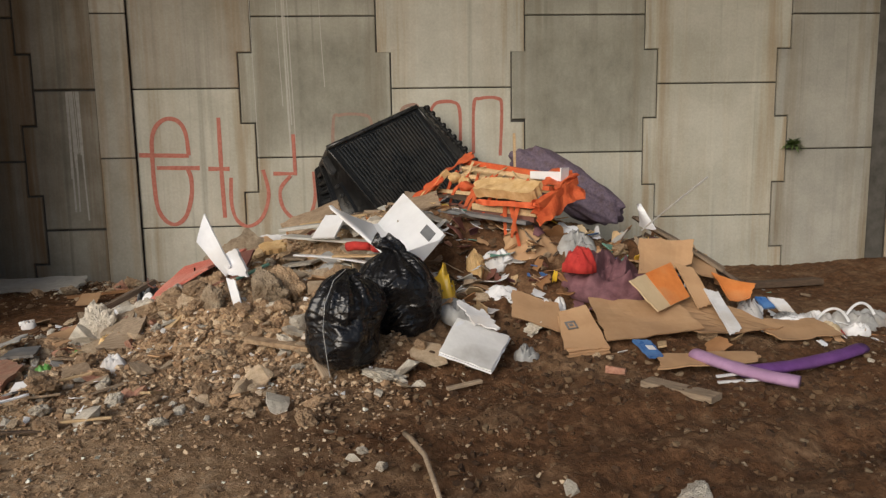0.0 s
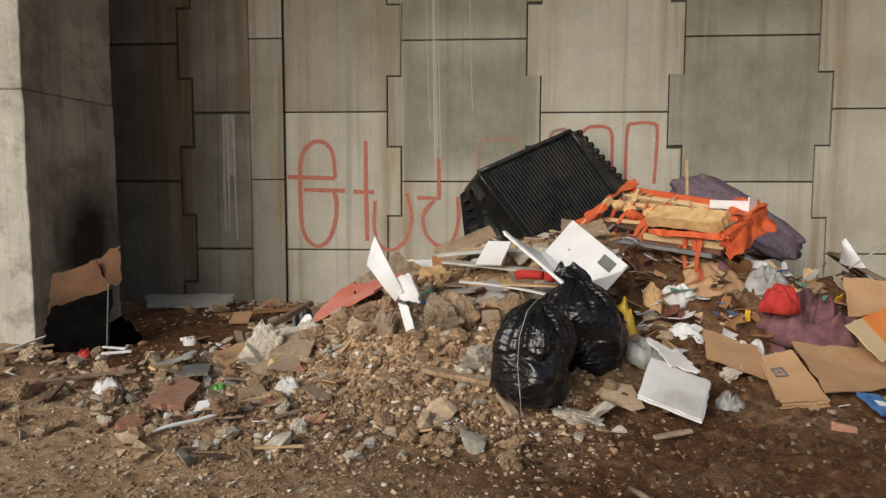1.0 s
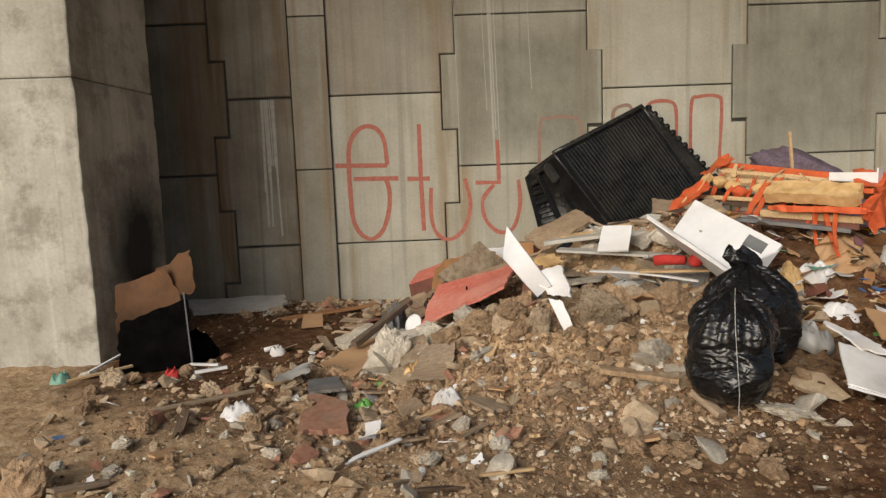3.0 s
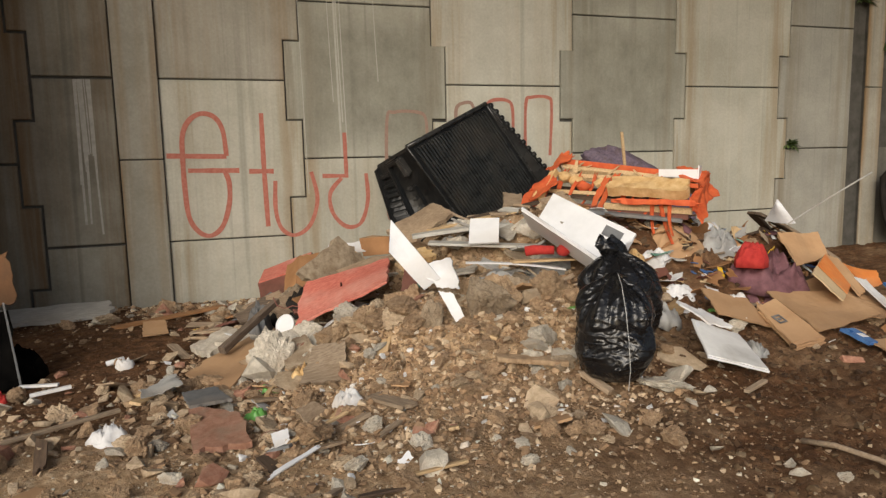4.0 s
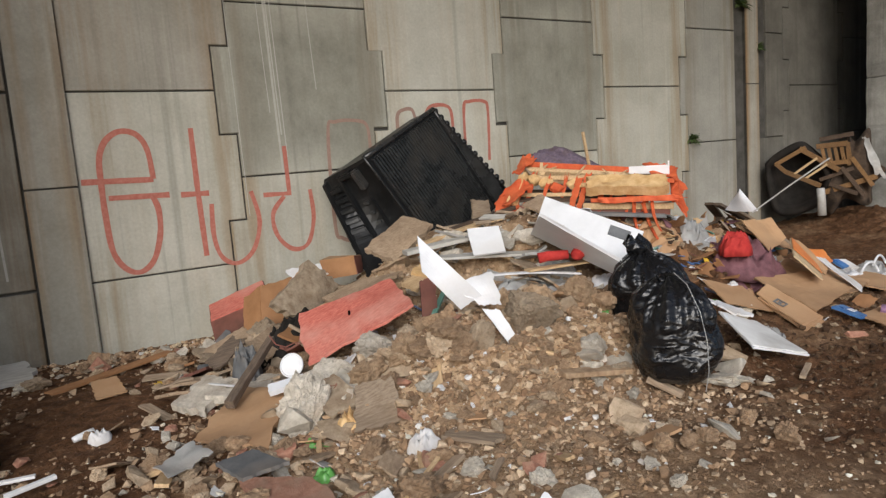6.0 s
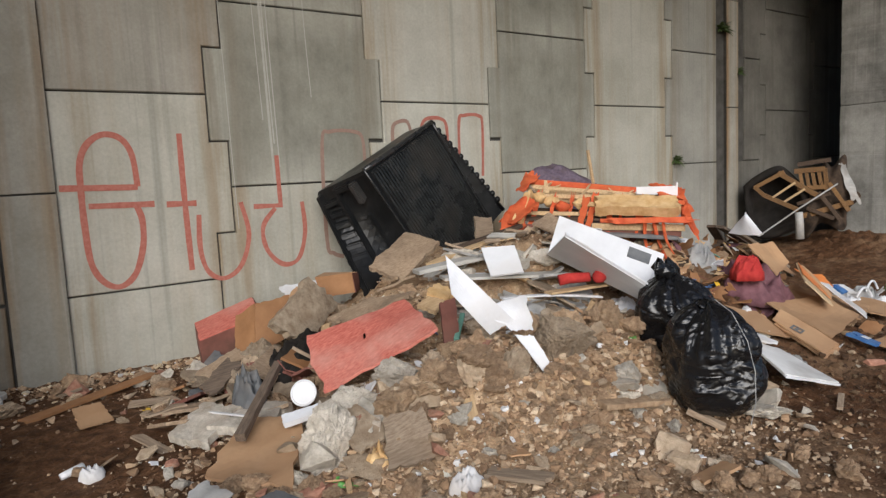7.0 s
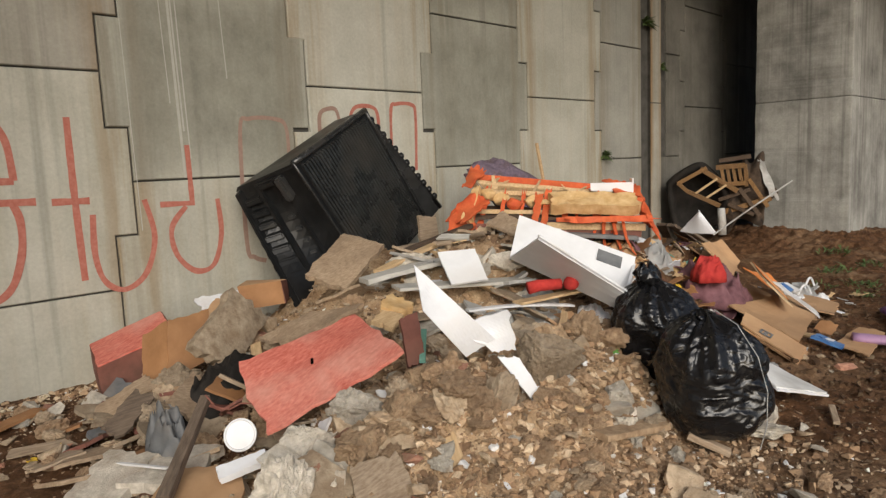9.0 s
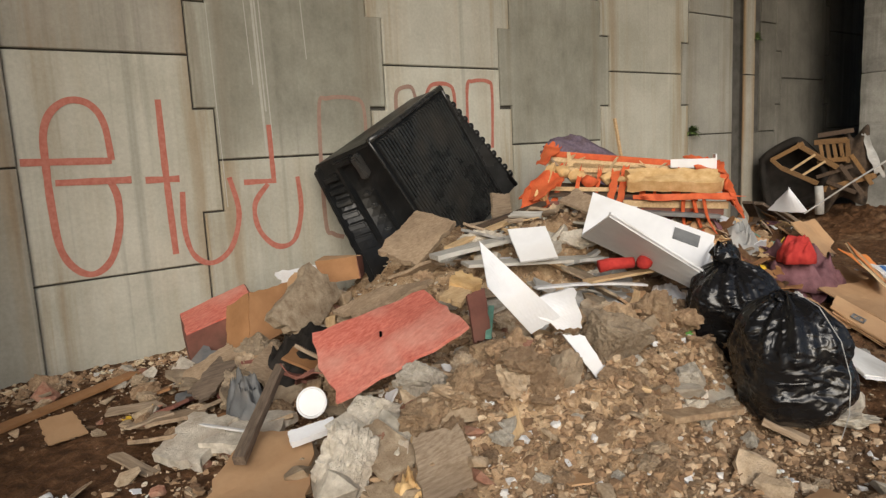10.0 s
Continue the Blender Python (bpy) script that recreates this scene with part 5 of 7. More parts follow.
# plank flat by the wall, and the tan board field
board("plank", [(-4.85, 7.82, 0.09), (-3.80, 7.76, 0.12), (-3.76, 7.42, 0.05), (-4.62, 7.42, 0.04)], 0.03, WOOD_GREY, "flat grey board on the ground by the wall", "board", 0.008, 14.0, 0.03)
plank("plank", (-3.70, 7.05, 0.03), (-2.85, 7.52, 0.04), 0.10, 0.02, CARD_BROWN, "brown plank lying by the wall", "plank", 19.0)
board("tan_board", [(-3.10, 5.50, 0.03), (-2.70, 5.98, 0.12), (-2.55, 5.62, 0.13), (-2.84, 5.10, 0.05)], 0.014, CARDBOARD, "tan hardboard sheet lying on rubble", "board", 0.012, 15.0, 0.05)
board("grey_board", [(-2.56, 5.34, 0.21), (-2.38, 5.33, 0.25), (-2.32, 5.08, 0.16), (-2.52, 5.06, 0.13)], 0.016, STONE, "grey mortar stained board on rubble", "board", 0.006, 16.0, 0.05)
board("red_slab", [(-3.06, 4.84, 0.05), (-2.80, 4.62, 0.06), (-2.77, 4.30, 0.03), (-3.02, 4.32, 0.02)], 0.03, BRICK, "flat reddish clay slab on the ground", "slab", 0.006, 17.0, 0.05)
board("grey_board", [(-3.10, 5.06, 0.06), (-2.92, 5.06, 0.07), (-2.84, 4.80, 0.08), (-3.05, 4.80, 0.07)], 0.018, SLATE, "dark slate coloured board fragment", "board", 0.004, 18.0, 0.05)
board("cement_slab", [(-2.92, 6.02, 0.07), (-2.62, 6.16, 0.09), (-2.46, 5.98, 0.10), (-2.74, 5.78, 0.06)], 0.05, CONCRETE_RUBBLE, "flat broken cement slab", "slab", 0.01, 19.0, 0.10)
board("white_strip", [(-2.66, 5.62, 0.18), (-2.48, 5.54, 0.22), (-2.50, 5.48, 0.20), (-2.68, 5.55, 0.16)], 0.03, WHITE_FOAM, "white foam offcut among rubble", "foam slab", 0.004, 20.0, 0.05)
lid = tagged(link_mesh("lid", disc_bm(0.073, 0.008), WHITE_BOARD, None, "", False), "round white plastic lid among rubble", "lid")
lid.matrix_world = look((-2.462, 5.785, 0.222), (-2.462 + 0.70, 5.785 + 0.75, 0.222 - 0.50))
pad = empty("red_pad", "dusty red padded handle on timber scraps", "handle", place=(-0.68, 5.35, 0.66))
hang(pad, part("grip", rod_bm([(-0.84, 5.43, 0.665), (-0.79, 5.40, 0.675), (-0.72, 5.36, 0.675), (-0.67, 5.33, 0.675)], 0.036, 12, None, 0.85), RED_CLOTH, pad, "", True),
     part("knob", rock_bm(0.05, 0.045, 0.045, 8, 2, 0, 0.08), RED_CLOTH, pad, "", True))
pad.children[1].location = Vector((-0.62, 5.29, 0.675)) - pad.location
tagged(link_mesh("dark_cloth", cloth_bm(-2.24, 6.50, 0.2, 0.27, 0.17, 0.13, 8.8, 24, lambda x, y: heap(x, y) + 0.05, 0.6), UPHOLSTERY, None, "", True), "black cloth rag among broken boards", "cloth")
tagged(link_mesh("plastic_film", cloth_bm(-2.62, 6.22, 0.1, 0.10, 0.20, 0.24, 5.1, 24, lambda x, y: heap(x, y), 1.6), SLATE, None, "", True), "crumpled dark grey plastic film", "plastic film")

# ---- card, cloth and bags at the east end ----
G = "flattened cardboard"
board("cardboard_sheet", [(0.87, 5.02, 0.30), (1.53, 5.15, 0.35), (2.21, 4.85, 0.09), (1.52, 4.64, 0.12)], 0.010, CARDBOARD, "flattened brown cardboard on the heap's foot", "cardboard", 0.012, 1.0, 0.02, 0.01, group=G)
board("cardboard_sheet", [(0.87, 5.00, 0.32), (1.46, 4.90, 0.29), (1.55, 4.66, 0.15), (0.86, 4.54, 0.12)], 0.010, CARDBOARD, "flattened brown cardboard on the heap's foot", "cardboard", 0.012, 2.0, 0.02, 0.01, group=G)
pk = board("cardboard_sheet", [(0.61, 4.82, 0.26), (0.81, 4.87, 0.29), (0.86, 4.52, 0.11), (0.57, 4.48, 0.10)], 0.010, CARDBOARD, "folded cardboard with dark printing", "cardboard", 0.004, 3.0, 0.02, group=G)
for k in range(3):
    board("cardboard_sheet", [(0.60 + 0.01 * k, 4.80, 0.235 - 0.016 * k), (0.81, 4.85, 0.265 - 0.016 * k), (0.87, 4.50 - 0.008 * k, 0.09 - 0.014 * k), (0.58, 4.46, 0.085 - 0.014 * k)], 0.007, CARDBOARD, "folded cardboard layer in a stack", "cardboard", 0.004, 4.0 + k, 0.02, group=G)
board("cardboard_sheet", [(0.33, 5.06, 0.38), (0.64, 4.95, 0.29), (0.61, 4.70, 0.15), (0.29, 4.83, 0.24)], 0.009, CARDBOARD, "brown cardboard flap leaning on rubbish", "cardboard", 0.008, 8.0, 0.03, group=G)
board("cardboard_sheet", [(1.38, 5.45, 0.67), (1.82, 5.48, 0.64), (1.72, 5.28, 0.48), (1.27, 5.15, 0.44)], 0.009, CARDBOARD, "brown cardboard box side, torn", "cardboard", 0.015, 9.0, 0.04, 0.02, group=G)
oc = board("cardboard_sheet", [(1.10, 4.84, 0.455), (1.49, 5.10, 0.53), (1.56, 4.93, 0.31), (1.26, 4.71, 0.27)], 0.010, CREAM, "cream cardboard with a printed orange band", "cardboard", 0.004, 10.0, 0.02, group=G)
ca, cb_, cc_, cd_ = (Vector(p) - oc.location for p in ((1.10, 4.84, 0.455), (1.49, 5.10, 0.53), (1.56, 4.93, 0.31), (1.26, 4.71, 0.27)))
cn = (cc_ - ca).cross(cd_ - cb_).normalized()
cn = cn if cn.z > 0 else -cn
part("orange_band", patch_bm([p + cn * 0.013 for p in (ca.lerp(cb_, 0.36), ca.lerp(cb_, 0.98), cd_.lerp(cc_, 0.98), cd_.lerp(cc_, 0.36))], 0.004, 8, 6, 0.003, 10.0), CARD_ORANGE, oc, "printed orange band")
board("cardboard_sheet", [(1.53, 5.12, 0.52), (1.67, 5.14, 0.49), (1.74, 4.94, 0.27), (1.61, 4.88, 0.24)], 0.009, CARDBOARD, "narrow brown cardboard flap", "cardboard", 0.006, 11.0, 0.03, group=G)
board("cardboard_sheet", [(1.70, 5.0, 0.35), (1.80, 5.0, 0.33), (1.85, 4.74, 0.12), (1.74, 4.68, 0.10)], 0.009, PAPER, "narrow tan cardboard strip", "cardboard", 0.006, 12.0, 0.04, group=G)
board("cardboard_sheet", [(1.90, 5.33, 0.40), (2.20, 5.24, 0.32), (2.08, 5.08, 0.26), (1.93, 5.09, 0.24)], 0.009, CARD_ORANGE, "orange printed carton, crushed", "cardboard", 0.012, 13.0, 0.03, 0.02, group=G)
board("cardboard_sheet", [(1.16, 4.42, 0.07), (1.78, 4.42, 0.06), (1.71, 4.24, 0.05), (1.06, 4.18, 0.05)], 0.009, CARDBOARD, "brown cardboard lying on damp soil", "cardboard", 0.006, 14.0, 0.03, group=G)
board("cardboard_sheet", [(2.0, 4.95, 0.12), (2.55, 5.05, 0.10), (2.6, 4.78, 0.05), (2.1, 4.68, 0.05)], 0.009, CARDBOARD, "worn brown cardboard on the ground", "cardboard", 0.012, 15.0, 0.04, group=G)
board("cardboard_sheet", [(1.55, 5.62, 0.62), (1.95, 5.60, 0.50), (2.0, 5.35, 0.36), (1.6, 5.32, 0.46)], 0.009, CARDBOARD, "brown cardboard under other scraps", "cardboard", 0.02, 16.0, 0.05, group=G)
# illegible print on the folded cardboard
pr = bmesh.new()
for a0, a1, b0, b1 in ((-0.14, -0.02, 0.06, 0.085), (-0.14, -0.02, -0.05, -0.03), (-0.14, -0.115, -0.05, 0.085), (-0.04, -0.02, -0.05, 0.085), (-0.10, -0.06, 0.0, 0.04)):
    box_bm(a0, a1, b0, b1, 0.0, 0.002, 0, pr)
pm = link_mesh("print", pr, SLATE, pk, "block of dark printing")
pm.rotation_euler, pm.location, pm.scale = (radians(24), radians(-6), radians(6)), (0.0, 0.0, 0.014), (0.6, 0.6, 1)

tagged(link_mesh("mauve_cloth", cloth_bm(1.10, 5.20, 0.3, 0.32, 0.24, 0.20, 5.7, 44, lambda x, y: min(0.52, heap(x, y) * 0.9 + 0.12), 0.6), MAUVE, None, "", True), "crumpled mauve garment thrown on rubbish", "cloth")
tagged(link_mesh("red_cloth", cloth_bm(0.84, 5.14, 0.4, 0.13, 0.11, 0.10, 6.4, 30, lambda x, y: 0.53 + 0 * x, 1.0), RED_CLOTH, None, "", True), "bright red crumpled cloth", "cloth")
sack = tagged(link_mesh("mesh_sack", rock_bm(0.62, 0.21, 0.22, 21, 5, 0, 0.24), SACK, None, "", True), "grey-violet mesh sack slumped behind the broken sofa", "sack")
sack.rotation_mode = "QUATERNION"
sack.location, sack.rotation_quaternion = (1.20, 7.08, 1.02), Vector((0.93, -0.50, -0.66)).to_track_quat("X", "Z")


def foam_strip(points, r, material, label):
    line = [Vector(p) for p in points]
    pts = [line[0] * (1 - t) ** 2 + line[1] * 2 * t * (1 - t) + line[2] * t * t for t in (k / 14 for k in range(15))]
    mid = sum(pts, Vector()) / len(pts)
    bm = rod_bm([p - mid for p in pts], r, 14)
    for v in bm.verts:
        v.co.z = v.co.z * 0.6 + 0.006 * nz(v.co.x, v.co.y, 3, 14)
    ob = tagged(link_mesh("foam_strip", bm, material, None, "", True), label, "foam strip")
    ob.location = mid
    return ob


foam_strip([(1.36, 4.36, 0.09), (1.50, 4.02, 0.05), (1.72, 3.84, 0.05)], 0.055, LILAC, "lilac foam strip lying on damp soil")
foam_strip([(1.50, 4.06, 0.05), (1.98, 4.10, 0.06), (2.46, 4.40, 0.07)], 0.052, VIOLET, "violet foam strip lying on damp soil")
for k, (x, y, rx, ry, h, m, lab) in enumerate((
        (2.40, 5.05, 0.20, 0.12, 0.12, PAPER, "white carrier bag on the ground"), (2.95, 5.20, 0.20, 0.12, 0.14, GREY_SHEET, "grey carrier bag on the ground"),
        (2.68, 5.22, 0.18, 0.12, 0.10, PAPER, "white carrier bag on the ground"), (3.15, 5.28, 0.16, 0.10, 0.10, GREY_SHEET, "grey carrier bag on the ground"),
        (0.95, 5.58, 0.16, 0.12, 0.20, GREY_SHEET, "grey plastic bag on the heap"), (0.33, 4.52, 0.08, 0.08, 0.08, GREY_SHEET, "crumpled foil packet on the soil"),
        (0.55, 4.98, 0.06, 0.07, 0.14, PAPER, "crumpled white paper cup"), (0.67, 5.04, 0.05, 0.05, 0.09, PAPER, "crumpled white paper ball"),
        (0.28, 5.22, 0.14, 0.08, 0.09, PAPER, "crumpled cream paper on rubbish"), (0.30, 5.52, 0.12, 0.06, 0.08, PAPER, "torn white wrapper on rubbish"),
        (0.12, 5.50, 0.07, 0.10, 0.10, FOAM, "crumpled printed sachet on rubbish"), (0.58, 5.62, 0.24, 0.16, 0.12, CARDBOARD, "brown crumpled sacking on the heap"),
        (1.12, 5.45, 0.14, 0.12, 0.16, FOAM, "crumpled tan paper on the heap"), (-0.05, 4.98, 0.14, 0.12, 0.10, GREY_SHEET, "torn grey film beside bin bags"),
        (-1.0, 5.55, 0.22, 0.10, 0.09, GREY_SHEET, "dusty grey film on rubble"), (-0.60, 5.55, 0.18, 0.10, 0.07, GREY_SHEET, "dusty grey film on rubble"),
        (-0.30, 5.35, 0.14, 0.09, 0.06, PAPER, "white plastic film beside the drawer"), (2.20, 5.30, 0.10, 0.08, 0.16, PAPER, "crumpled white paper on cardboard"),
        (2.46, 5.24, 0.12, 0.08, 0.12, GREY_SHEET, "crumpled grey printed wrapper on the ground"), (2.62, 5.02, 0.12, 0.07, 0.08, CREAM, "crumpled cream paper bag on the ground"), (2.85, 5.00, 0.10, 0.07, 0.07, PAPER, "crumpled white wrapper on the ground"))):
    tagged(link_mesh("crumpled_bag", cloth_bm(x, y, 0, rx, ry, h * 0.75, k * 1.9 + 0.7, 22, lambda a, b: heap(a, b) + 0.01, 0.55), m, None, "", True), lab, "litter", "loose bags and paper")
bl = board("blue_packet", [(1.02, 4.52, 0.13), (1.13, 4.50, 0.12), (1.16, 4.36, 0.07), (1.07, 4.34, 0.07)], 0.02, BLUE, "blue and white packet on the soil", "packet", 0.01, 2.0, 0.05)
part("packet_label", patch_bm([(-0.02, 0.03, 0.022), (0.03, 0.03, 0.018), (0.035, -0.03, 0.004), (-0.01, -0.03, 0.006)], 0.003, 3, 3, 0.0), PAPER, bl)
board("blue_packet", [(2.14, 5.12, 0.26), (2.21, 5.11, 0.25), (2.25, 5.04, 0.19), (2.17, 5.04, 0.19)], 0.02, BLUE, "blue printed packet on cardboard", "packet", 0.01, 3.0, 0.05)
board("blue_packet", [(2.26, 5.16, 0.25), (2.36, 5.12, 0.23), (2.38, 5.02, 0.16), (2.28, 5.04, 0.17)], 0.012, PAPER, "white printed packet on cardboard", "packet", 0.01, 4.0, 0.05)
for loop in ([(2.62, 5.12, 0.08), (2.70, 5.10, 0.20), (2.80, 5.10, 0.17), (2.84, 5.08, 0.06)], [(2.86, 5.14, 0.1), (2.92, 5.12, 0.23), (3.02, 5.14, 0.20), (3.06, 5.12, 0.10)]):
    line = [Vector(p) for p in loop]
    pts = [line[0].lerp(line[1], t).lerp(line[1].lerp(line[2], t), t).lerp(line[1].lerp(line[2], t).lerp(line[2].lerp(line[3], t), t), t) for t in (k / 10 for k in range(11))]
    tagged(link_mesh("cord_loop", rod_bm(pts, 0.010, 8), WHITE_FOAM), "white looped cable on litter", "cable", "white loops of cable")
cone = tagged(link_mesh("paper_cone", patch_bm([(1.364, 5.445, 0.938), (1.3940000000000001, 5.4750000000000005, 0.9329999999999999), (1.469, 5.367, 0.744), (1.449, 5.663, 0.745)], 0.008, 8, 8, 0.008, 2.0, 0.02, 0.02), WHITE_FOAM), "bent white card standing on the heap", "card")
tagged(link_mesh("white_rod", rod_bm([(1.36, 5.34, 0.745), (1.50, 5.10, 0.955), (1.635, 4.86, 1.15)], 0.006, 8), GREY_SHEET), "thin pale rod sticking up from the heap", "rod")
tagged(link_mesh("bent_branch", rod_bm([(-0.44, 3.42, 0.03), (-0.41, 3.28, 0.06), (-0.355, 3.12, 0.055), (-0.33, 2.95, 0.04), (-0.31, 2.78, 0.03)], 0.013, 8, None, 0.8), WOOD, None, "", True), "bare pale branch lying on soil", "branch")

# ---- by the west pier: scorched card and sheet ----
board("cardboard_sheet", [(-4.66, 5.98, 0.56), (-4.30, 6.04, 0.66), (-4.14, 5.98, 0.36), (-4.60, 5.84, 0.22)], 0.012, CARD_SCORCHED, "scorched cardboard leaning on the pier", "cardboard", 0.016, 21.0, 0.04)
board("cardboard_sheet", [(-4.40, 6.06, 0.64), (-4.14, 6.12, 0.80), (-4.08, 6.02, 0.48), (-4.24, 6.0, 0.46)], 0.012, CARD_SCORCHED, "scorched cardboard leaning on the pier", "cardboard", 0.012, 22.0, 0.08)
# the sheet's black also carries the shadow below the cardboard
board("black_sheet", [(-4.58, 5.83, 0.30), (-4.12, 5.93, 0.44), (-4.02, 5.70, 0.0), (-4.50, 5.56, 0.0)], 0.015, BLACK_SHADED, "burnt black plastic sheet, darkened for the shadow below cardboard", "sheet", 0.012, 23.0, 0.05)
plank("metal_strip", (-4.13, 5.90, 0.50), (-4.02, 5.66, 0.03), 0.010, 0.010, SLATE, "bent metal strip on a burnt sheet", "metal strip", 24.0)
tagged(link_mesh("black_sheet", cloth_bm(-4.10, 5.98, 0.0, 0.17, 0.16, 0.16, 3.7, 20, lambda x, y: 0.0), BLACK_SHADED, None, "", True), "burnt heap of black film", "sheet")

# ---- far furniture wreck by the east pier ----
FAR_O, FAR_E, FAR_N = Vector((5.40, 7.70, 0)), Vector((0.351, -0.936, 0)), Vector((-0.936, -0.351, 0))


def far_at(u, z, d=0.0):
    """A place in the upright plane through the furniture wreck; d comes out of it."""
    return FAR_O + FAR_E * u + FAR_N * d + Vector((0, 0, z))


def tub_bm(outline, rings, seed, wob=0.03):
    """An upholstered shell: a closed outline lofted through (scale, depth) rings."""
    line = [Vector(p) for p in smooth_line(list(outline) + [outline[0]], 7)][:-1]
    mid = sum(line, Vector((0, 0))) / len(line)
    bm = bmesh.new()
    loops = []
    for k, (sc, d) in enumerate(rings):
        loops.append([bm.verts.new(far_at(*(mid + (p - mid) * sc * (1 + wob * nz(p.x * 3 + seed, p.y * 3, k * 0.7))), d + wob * 0.8 * nz(p.x * 4, p.y * 4 + seed, k))) for p in line])
    for a, b in zip(loops, loops[1:]):
        for i in range(len(a)):
            j = (i + 1) % len(a)
            bm.faces.new((a[i], a[j], b[j], b[i]))
    bm.faces.new(loops[0])
    bm.faces.new(loops[-1][::-1])
    return bm


wreck = empty("armchair", "overturned dark upholstered armchair showing its wooden frame by the pier", "armchair", place=far_at(0.3, 0.25, -0.2))
wp = [part("seat_shell", tub_bm([(-0.10, 0.96), (0.04, 1.10), (0.30, 1.23), (0.46, 1.16), (0.72, 0.82), (0.70, 0.50), (0.56, 0.36), (0.24, 0.24), (0.02, 0.30), (-0.07, 0.62)], [(0.70, -0.16), (0.78, 0.0), (0.90, 0.07), (1.0, 0.04), (1.05, -0.10), (1.0, -0.28), (0.7, -0.36)], 2.0), UPHOLSTERY, wreck, "", True)]
for k, (p, q, w) in enumerate((((0.06, 0.96), (0.44, 1.17), 0.055), ((0.19, 0.85), (0.62, 0.64), 0.06), ((0.36, 1.16), (0.84, 0.84), 0.065), ((0.06, 0.97), (0.20, 0.84), 0.05))):
    wp.append(part("frame_rail", bar_bm(far_at(*p, 0.10), far_at(*q, 0.12), w, 0.05, k, up=FAR_N), WOOD_BROWN, wreck, "bare brown wooden rail"))
for k, (p, q) in enumerate((((0.30, 0.82), (0.58, 1.02)), ((0.42, 0.74), (0.70, 0.93)))):
    wp.append(part("frame_slat", bar_bm(far_at(*p, 0.12), far_at(*q, 0.14), 0.03, 0.02, k + 9, up=FAR_N), WOOD_PALE, wreck))
hang(wreck, *wp)
crib = empty("slatted_frame", "broken wooden slatted furniture frame piled on a chair", "wooden frame", place=far_at(0.75, 0.9, 0.0))
cr = []
for k, (p, q, w) in enumerate((((0.56, 1.17), (0.93, 1.19), 0.07), ((0.60, 0.93), (0.94, 0.95), 0.06), ((0.60, 1.26), (1.0, 1.31), 0.06), ((0.93, 1.20), (0.95, 0.90), 0.05), ((0.66, 0.55), (1.26, 0.74), 0.07), ((0.60, 0.72), (1.0, 0.86), 0.05))):
    cr.append(part("rail", bar_bm(far_at(*p, 0.06), far_at(*q, 0.08), w, 0.045, k + 3, up=FAR_N), WOOD_DARK if k in (2, 5) else WOOD_BROWN, crib))
for k in range(5):
    u = 0.63 + 0.075 * k
    cr.append(part("slat", bar_bm(far_at(u, 1.15, 0.07), far_at(u + 0.04, 0.93, 0.08), 0.045, 0.018, k, up=FAR_N), WOOD_BROWN, crib))
for k, (p, q) in enumerate((((0.86, 0.88), (1.12, 0.50)), ((0.98, 1.0), (1.22, 0.62)), ((0.72, 0.66), (1.05, 0.52)))):
    cr.append(part("slat", bar_bm(far_at(*p, 0.10), far_at(*q, 0.13), 0.05, 0.02, k + 40, up=FAR_N), WOOD_BROWN if k % 2 else WOOD_DARK, crib))
hang(crib, *cr)
bed = link_mesh("brown_bedding", tub_bm([(0.58, 0.50), (0.74, 0.92), (0.90, 1.28), (1.0, 1.22), (1.14, 1.30), (1.20, 0.98), (1.34, 0.80), (1.20, 0.58), (1.14, 0.34), (0.86, 0.42), (0.70, 0.22)], [(0.6, 0.04), (0.85, 0.0), (1.0, -0.10), (0.96, -0.26), (0.7, -0.36)], 7.0, 0.20), BROWN_DARK, None, "", True)
tagged(bed, "dark brown heap of bedding beside the pier", "bedding")
rag = link_mesh("grey_rag", patch_bm([far_at(1.08, 1.26, 0.02), far_at(1.16, 1.24, 0.02), far_at(1.36, 0.72, 0.06), far_at(1.24, 0.74, 0.07)], 0.012, 6, 12, 0.03, 3.0, 0.12), GREY_SHEET)
tagged(rag, "grey rag hanging over brown bedding", "cloth")
post = link_mesh("pale_drum", rod_bm([far_at(0.66, 0.26, 0.30), far_at(0.655, 0.45, 0.30), (far_at(0.64, 0.62, 0.28))], 0.055, 14, None, 0.9), GREY_SHEET, None, "", True)
tagged(post, "pale grey plastic tube standing by the armchair", "tube")


def wall_plant(x, z, n, size, seed):
    rng = random.Random(seed)
    bm = bmesh.new()
    for _ in range(n):
        a, up = rng.uniform(-1.3, 1.3), rng.uniform(-0.2, 1.0)
        d = Vector((math.sin(a), -rng.uniform(0.3, 1.0), up)).normalized()
        L = size * rng.uniform(0.5, 1.1)
        side = d.cross(Vector((0, 0, 1))).normalized() * size * 0.09
        base = Vector((x + rng.uniform(-0.03, 0.03), WALL_Y + 0.005, z))
        pts = [base, base + d * L * 0.5 + side, base + d * L + Vector((0, 0, -0.25 * L)), base + d * L * 0.5 - side]
        vs = [bm.verts.new(p) for p in pts]
        bm.faces.new(vs)
    return tagged(link_mesh("wall_weed", bm, LEAF), "small green weed growing from a wall joint", "weed", "weeds in the wall joints")


wall_plant(4.05, 1.40, 60, 0.17, 1)
wall_plant(5.55, 2.62, 50, 0.16, 2)
wall_plant(5.12, 3.2, 60, 0.22, 3)
wall_plant(4.0, 3.52, 30, 0.12, 4)


# ---- rubble and litter scattered over heap and ground ----
rng = random.Random(11)


